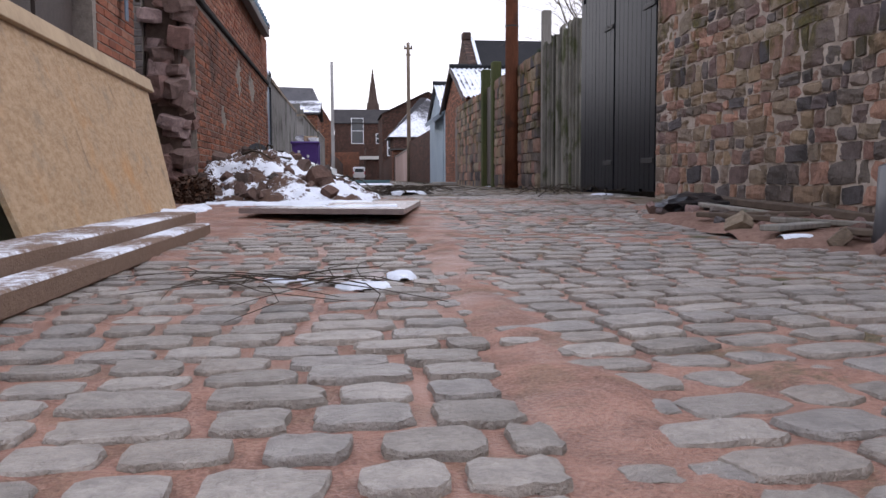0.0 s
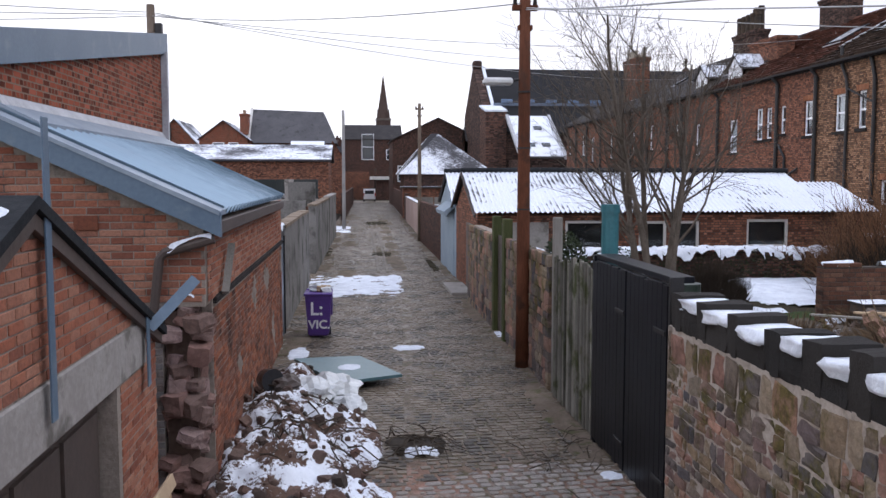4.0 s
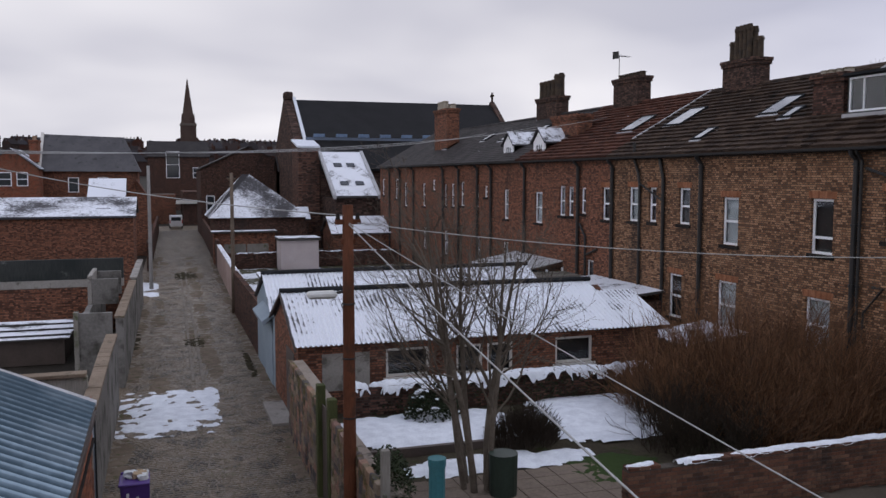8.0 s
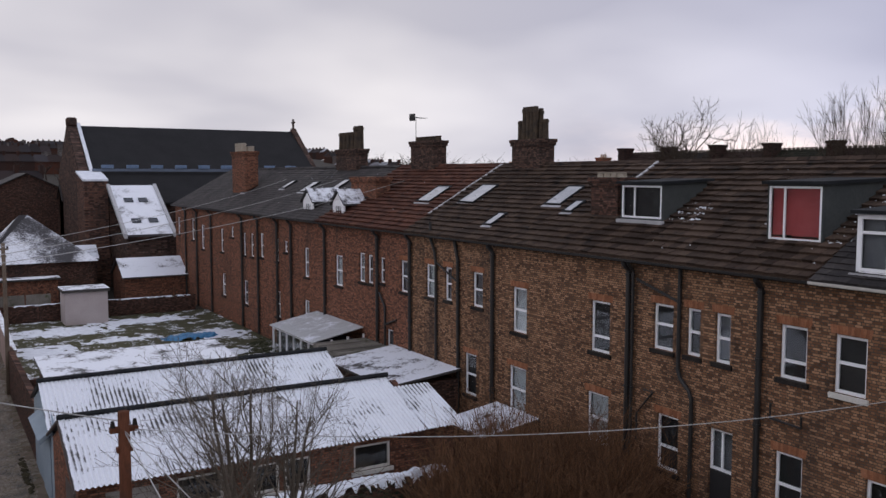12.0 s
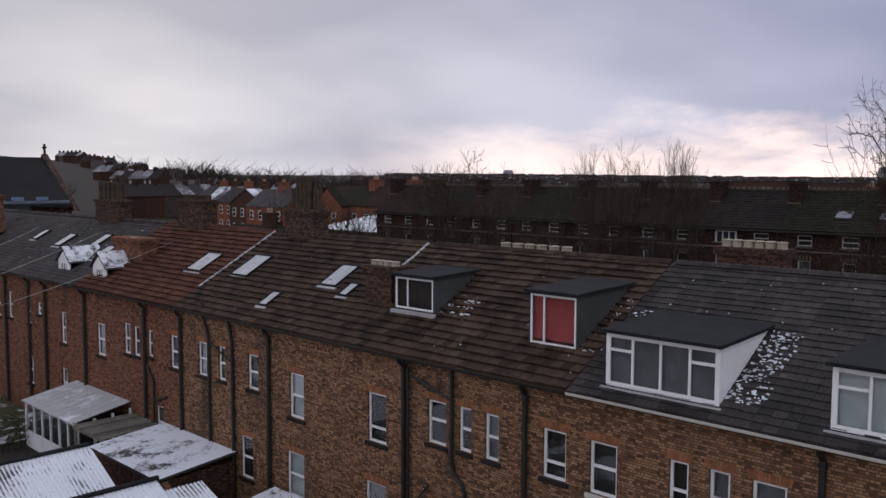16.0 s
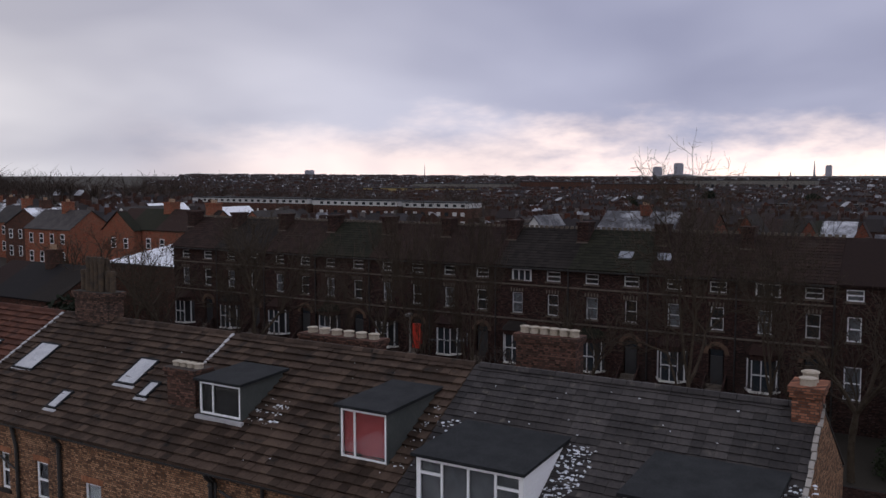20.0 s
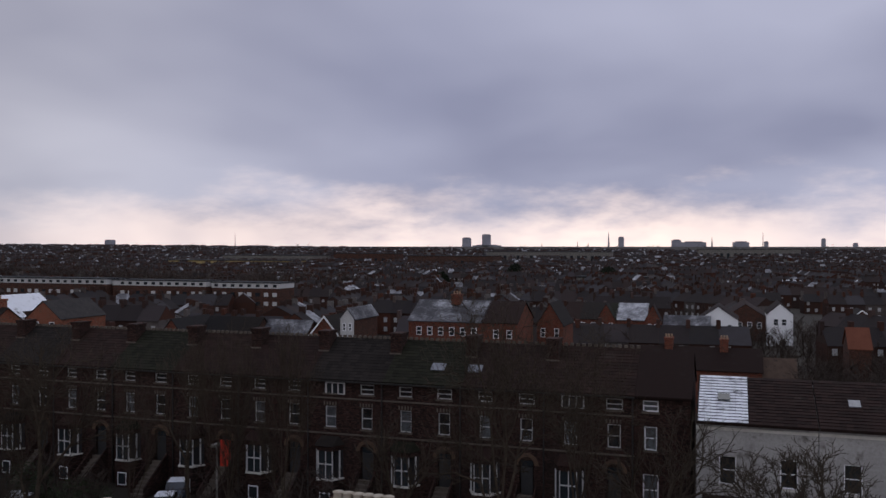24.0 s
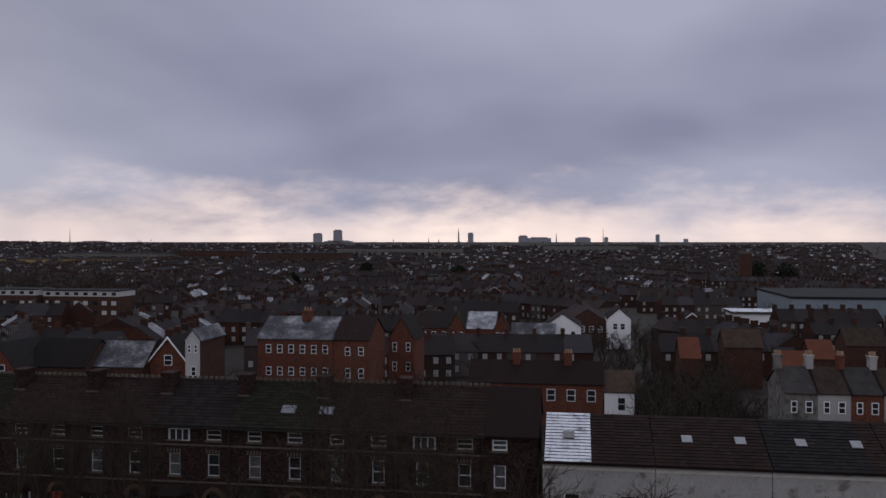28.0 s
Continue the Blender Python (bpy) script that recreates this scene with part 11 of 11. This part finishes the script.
# rows of distant houses, with walls, roofs, chimneys and windows as real but joined shapes
WALLS = piece_mat("distant_brick", [(0.04, 0.019, 0.015), (0.06, 0.026, 0.018), (0.035, 0.023, 0.021), (0.09, 0.034, 0.022), (0.042, 0.027, 0.025), (0.065, 0.026, 0.019), (0.16, 0.15, 0.145), (0.045, 0.025, 0.02)], 0.95, 0.0, 0.6)
ROOFS = piece_mat("distant_slate", [(0.019, 0.016, 0.018), (0.028, 0.021, 0.021), (0.022, 0.02, 0.023), (0.036, 0.023, 0.021), (0.05, 0.047, 0.053), (0.019, 0.017, 0.019), (0.026, 0.02, 0.02)], 0.85, 0.0, 0.4)
ROOFS_SNOW = snowy("distant_snowy_roof", (0.06, 0.058, 0.062), (0.09, 0.087, 0.095), (0.36, 0.85), 0.12, 0.7)
TRIM = plain_mat("distant_white_trim", (0.36, 0.36, 0.36), 0.7)


class Mass:
    def __init__(self):
        self.v, self.f = [], []

    def cuboid(self, c, d, w, ln, z0, z1):
        """c: middle; d: unit direction of its length."""
        n = (-d[1], d[0])
        k = len(self.v)
        for z in (z0, z1):
            for a, b in ((-1, -1), (1, -1), (1, 1), (-1, 1)):
                self.v.append((c[0] + d[0] * ln / 2 * a + n[0] * w / 2 * b, c[1] + d[1] * ln / 2 * a + n[1] * w / 2 * b, z))
        for q in ((0, 3, 2, 1), (4, 5, 6, 7), (0, 1, 5, 4), (1, 2, 6, 5), (2, 3, 7, 6), (3, 0, 4, 7)):
            self.f.append(tuple(k + i for i in q))

    def tent(self, c, d, w, ln, z0, z1):
        n = (-d[1], d[0])
        k = len(self.v)
        for a in (-1, 1):
            for b, z in ((-1, z0), (1, z0), (0, z1)):
                self.v.append((c[0] + d[0] * ln / 2 * a + n[0] * w / 2 * b, c[1] + d[1] * ln / 2 * a + n[1] * w / 2 * b, z))
        for q in ((0, 1, 2), (3, 5, 4), (0, 2, 5, 3), (1, 4, 5, 2), (0, 3, 4, 1)):
            self.f.append(tuple(k + i for i in q))

    def put(self, name, material, label, category):
        me = bpy.data.meshes.new(name)
        me.from_pydata(self.v, [], self.f)
        me.materials.append(material)
        ob = new(name, me)
        return tagged(ob, label, category, "", "stuff")


walls, roofs, white_roofs, trims, stacks = Mass(), Mass(), Mass(), Mass(), Mass()
rnd = random.Random(404)


def town_row(x, y, turn, n, detail, white=0.04):
    d = (math.cos(turn), math.sin(turn))
    w, unit = rnd.uniform(7.5, 9.5), rnd.uniform(4.8, 6.0)
    h, rise = rnd.uniform(5.2, 6.6), rnd.uniform(2.4, 3.4)
    ln = n * unit
    for i in range(n):
        cx, cy = x + d[0] * (i - n / 2 + 0.5) * unit, y + d[1] * (i - n / 2 + 0.5) * unit
        z = ground_z(x, y) - 0.3
        walls.cuboid((cx, cy), d, w, unit, z, z + h)
        (white_roofs if rnd.random() < white else roofs).tent((cx, cy), d, w + 0.7, unit - 0.03, z + h - 0.2, z + h + rise)
        stacks.cuboid((cx + d[0] * unit / 2, cy + d[1] * unit / 2), d, 1.6, 0.8, z + h + rise * 0.5, z + h + rise + 1.2)
        if detail:
            nx = (-d[1], d[0])
            for s in (-1, 1):
                for q in (-0.25, 0.25):
                    for zz in (1.2, 3.8):
                        if rnd.random() < 0.8:
                            trims.cuboid((cx + d[0] * unit * q + nx[0] * s * (w / 2 + 0.03), cy + d[1] * unit * q + nx[1] * s * (w / 2 + 0.03)), d, 0.06, 1.0, z + zz, z + zz + 1.3)
    # gable walls
    walls.tent((x, y), d, w, ln + 0.05, z + h - 0.02, z + h + rise - 0.25)


px_near = lambda x: x < 280
taken = FOOT + [(240, 266, 138, 272), (95, 110, -45, 70), (115, 130, -24, -8), (320, 390, -150, -72), (286, 318, -92, -48)]
for band, (x0, x1, step, span) in enumerate(((112, 330, 15, 0.9), (330, 620, 21, 1.0), (620, 1150, 34, 1.05), (1150, 2200, 55, 1.05))):
    x = x0
    while x < x1:
        y = -x * 0.28 - 60
        while y < x * span + 60:
            n = rnd.randint(3, 7) if px_near(x) else rnd.randint(4, 9) if band < 2 else rnd.randint(5, 14)
            turn = rnd.choice((0.15, 0.15, 1.72, 1.72, 0.8)) + rnd.uniform(-0.06, 0.06)
            long = n * 5.4 * (abs(math.sin(turn)) + 0.3)
            px, py = x + rnd.uniform(-step, step) * 0.3, y + long / 2
            ex = n * 2.9 * abs(math.cos(turn)) + 5 * abs(math.sin(turn)) + 1
            ey = n * 2.9 * abs(math.sin(turn)) + 5 * abs(math.cos(turn)) + 1
            if not any(a - ex < px < b + ex and c - ey < py < d + ey for a, b, c, d in taken) and rnd.random() < 0.9:
                town_row(px, py, turn, n, band < 2, (0.025, 0.03, 0.07, 0.14)[band])
            y += long + rnd.uniform(4, 16)
        x += step
# north-east and the hill to the north
for k in range(90):
    a = rnd.uniform(0.05, 1.2)
    r = rnd.uniform(170, 900)
    px, py = math.cos(a) * r + 40, math.sin(a) * r + 60
    if px < 150 and py < 220:
        continue
    town_row(px, py, rnd.choice((0.2, 1.8, 1.0)), rnd.randint(3, 8), r < 350, 0.3)
for k in range(70):
    px, py = rnd.uniform(-220, 160), rnd.uniform(190, 900)
    if abs(px - 12) < 12 and 350 < py < 450:
        continue
    town_row(px, py, rnd.choice((0.1, 1.6, 0.5)), rnd.randint(2, 7), False)
for k in range(14):
    px, py = rnd.uniform(-90, -32), rnd.uniform(60, 190)
    town_row(px, py, rnd.choice((0.05, 1.6)), rnd.randint(2, 5), True)
walls.put("distant_walls", WALLS, "brick walls of distant terraced rows", "houses")
roofs.put("distant_roofs", ROOFS, "dark slate roofs of distant terraced rows", "roofs")
white_roofs.put("distant_snowy_roofs", ROOFS_SNOW, "distant roofs white with snow", "roofs")
trims.put("distant_windows", TRIM, "pale window frames of distant houses", "windows")
stacks.put("distant_chimneys", WALLS, "chimney stacks of distant terraced rows", "chimneys")

# large sheds and works in the plain
WORKS = [  # x, y0, y1, height, depth, material, label
    (560, -40, 8, 7, 30, WHITE_CLAD, "low pale industrial shed in the plain"),
    (640, 40, 110, 6, 24, RENDER_GREY, "long low pale building in the plain"),
    (325, -142, -77, 9.5, 60, CHALKY_SHEET, "large grey warehouse with a shallow roof"),
    (300, -83, -52, 5.5, 14, WHITE_CLAD, "long white single-storey building"),
    (985, 536, 760, 10, 40, rough_mat("yellow_cladding", (0.3, 0.23, 0.1), (0.36, 0.28, 0.13), 0.1, 1.0, 0.8), "long yellowish retail shed"),
    (1150, 590, 745, 14, 60, RENDER_GREY, "broad white-roofed retail building"),
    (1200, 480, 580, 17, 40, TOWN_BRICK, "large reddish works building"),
    (1100, 300, 420, 16, 50, BRICK_DARK, "large dark works building"),
    (1500, 200, 420, 16, 50, RENDER_GREY, "long pale building far across the plain"),
    (1700, -120, 60, 18, 60, RENDER_GREY, "long pale building far across the plain"),
]
for x, y0, y1, h, dep, m, label in WORKS:
    z = ground_z(x, (y0 + y1) / 2) - 1
    wk = thing("works_building", label, "warehouse", "works in the plain")
    part("wall", block(x, x + dep, y0, y1, z, z + h), m, wk)
    part("roof", block(x - 0.6, x + dep + 0.6, y0 - 0.6, y1 + 0.6, z + h + 0.01, z + h + 0.8), SNOW_FLAT if m is WHITE_CLAD else LEAD, wk)
    n = int((y1 - y0) / 12)
    for q in range(n):
        part("bay_door", block(x - 0.1, x - 0.01, y0 + 3 + q * 12, y0 + 8 + q * 12, z + 1, z + h * 0.6), DARK_PANE, wk)
brick_tower = thing("brick_tower", "square brick church tower among trees", "tower")
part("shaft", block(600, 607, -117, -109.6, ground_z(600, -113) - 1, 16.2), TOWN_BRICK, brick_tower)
part("belfry", block(599.6, 607.4, -117.4, -109.2, 16.21, 17.8), OPP_STONE, brick_tower)

# skyline; the haze of distance is painted into its pale bluish base colour
PAINTED_HAZE = rough_mat("painted_haze_concrete", (0.24, 0.24, 0.28), (0.3, 0.3, 0.34), 0.01, 0.1, 0.9, 0.0)
for name, y0, y1, z1, label in (("tower_block", 2728, 2769, 52, "distant tower block"), ("tower_block", 994, 1025, 57, "distant tower block"), ("cathedral_tower", 912, 942, 70, "massive cathedral tower on the skyline"),
                                ("cathedral_nave", 868, 982, 28, "long cathedral body on the skyline"), ("tower_block", 387, 406, 58, "distant crown-topped cathedral"), ("hospital_block", 177, 211, 47, "distant hospital slab"),
                                ("hospital_block", 87, 177, 40, "distant hospital slab"), ("hospital_block", -62, -4, 40, "distant slab block"), ("tower_block", -316, -303, 50, "distant tower block"), ("tower_block", -127, -112, 40, "distant tower block"),
                                ("tower_block", -420, -405, 34, "distant tower block"), ("hall", 1905, 2031, 26, "distant long building")):
    b = thing(name, label + " in haze", "building", "skyline")
    part("shaft", block(3300, 3325, y0, y1, 5, z1 - 1.5), PAINTED_HAZE, b)
    part("cap", block(3299, 3326, y0 + (y1 - y0) * 0.15, y1 - (y1 - y0) * 0.15, z1 - 1.49, z1 + 1.5), PAINTED_HAZE, b)
for y, z, r in ((442, 76, 5), (67, 57, 4), (-108, 74, 2.2), (2071, 81, 2.5), (560, 40, 3), (520, 36, 4), (700, 34, 4)):
    m = thing("mast", "thin spire or mast on the skyline", "mast", "skyline")
    part("shaft", tube(bmesh.new(), [(3300, y, 5), (3300, y, z * 0.6), (3300, y, z)], r, 0.5, 6), PAINTED_HAZE, m)

# woods: bare trees standing along the horizon and among the houses
TW = piece_mat("far_twigs", [(0.055, 0.04, 0.033), (0.075, 0.058, 0.048), (0.042, 0.032, 0.028)], 0.95, 0.0)
wood_src = []
for s in range(4):
    limbs = ([], [])
    grow(random.Random(900 + s), Vector((0, 0, 0)), Vector((0, 0, 1)), 0.42, 0.022, 0, 3, limbs, limbs, 0.52, 1.0, (5, 4, 5))
    wood_src.append(limbs)


lite_src = []
for s in range(4):
    limbs = ([], [])
    grow(random.Random(950 + s), Vector((0, 0, 0)), Vector((0, 0, 1)), 0.45, 0.016, 0, 2, limbs, limbs, 0.5, 1.6, (7, 5), 2)
    lite_src.append(limbs)


def wood(places, seed, label, lite=False):
    rnd = random.Random(seed)
    vs, fs = [], []
    for x, y, h in places:
        sv, sf = (lite_src if lite else wood_src)[rnd.randrange(4)]
        a, k = rnd.uniform(0, 6.28), len(vs)
        c, s, z = math.cos(a), math.sin(a), ground_z(x, y)
        w = h * rnd.uniform(0.9, 1.25) * (1.35 if lite else 1.0)
        vs += [(x + (p[0] * c - p[1] * s) * w, y + (p[0] * s + p[1] * c) * w, z + p[2] * h) for p in sv]
        fs += [tuple(k + i for i in q) for q in sf]
    return tagged(raw("woods", vs, fs, TW), label, "trees", "", "stuff")


rnd = random.Random(31)
wood([(rnd.uniform(300, 420), rnd.uniform(180, 640), rnd.uniform(17, 27)) for k in range(260)], 1, "belt of bare trees on the north-east horizon", True)
wood([(rnd.uniform(130, 300), rnd.uniform(95, 260), rnd.uniform(9, 14)) for k in range(45)], 2, "bare trees among the north-east houses")
wood([(rnd.uniform(115, 330), rnd.uniform(-90, 60), rnd.uniform(7, 11)) for k in range(75)], 3, "bare trees among the town houses")
wood([(rnd.uniform(400, 900), rnd.uniform(-300, 560), rnd.uniform(8, 13)) for k in range(110)], 4, "scattered bare trees in the plain", True)
wood([(rnd.uniform(600, 1100), rnd.uniform(-420, -120), rnd.uniform(12, 18)) for k in range(130)], 5, "wooded ground to the south-east", True)
wood([(rnd.uniform(-200, 130), rnd.uniform(160, 520), rnd.uniform(8, 13)) for k in range(90)], 6, "bare trees on the hill behind the spire", True)
wood([(rnd.uniform(114, 146), rnd.uniform(-24, -9), rnd.uniform(8, 11)) for k in range(75)], 11, "clump of bare trees among the town houses")
wood([(rnd.uniform(142, 250), rnd.uniform(-34, 0), rnd.uniform(6, 10)) for k in range(70)], 12, "bare trees and bushes filling the ground between the rows")
wood([(rnd.uniform(74, 104), rnd.uniform(-40, 75), rnd.uniform(7, 11)) for k in range(75)], 7, "bare garden trees behind the street houses")
wood([(rnd.uniform(49.5, 58), rnd.uniform(8, 68), rnd.uniform(2.5, 6.5)) for k in range(70)], 10, "bare shrubs crowding the front gardens")
wood([(rnd.uniform(1300, 2700), rnd.uniform(-800, 2500), rnd.uniform(10, 19)) for k in range(240)], 8, "dark line of far trees across the plain", True)
wood([(rnd.uniform(500, 1200), rnd.uniform(-350, 900), rnd.uniform(8, 13)) for k in range(110)], 9, "scattered far trees among the rows", True)
for i, (x, y, h, r) in enumerate(((714, 175, 14, 8), (673, 91, 13, 9), (518, 175, 12, 6.5), (635, -127, 18, 9), (602, -139, 17, 10), (345, 290, 11, 7))):
    leaf_clump("conifer", "dark evergreen tree standing among the houses", x, y, r, r, h, 1800, 70 + i, CONIFER, 0.9, category="tree")
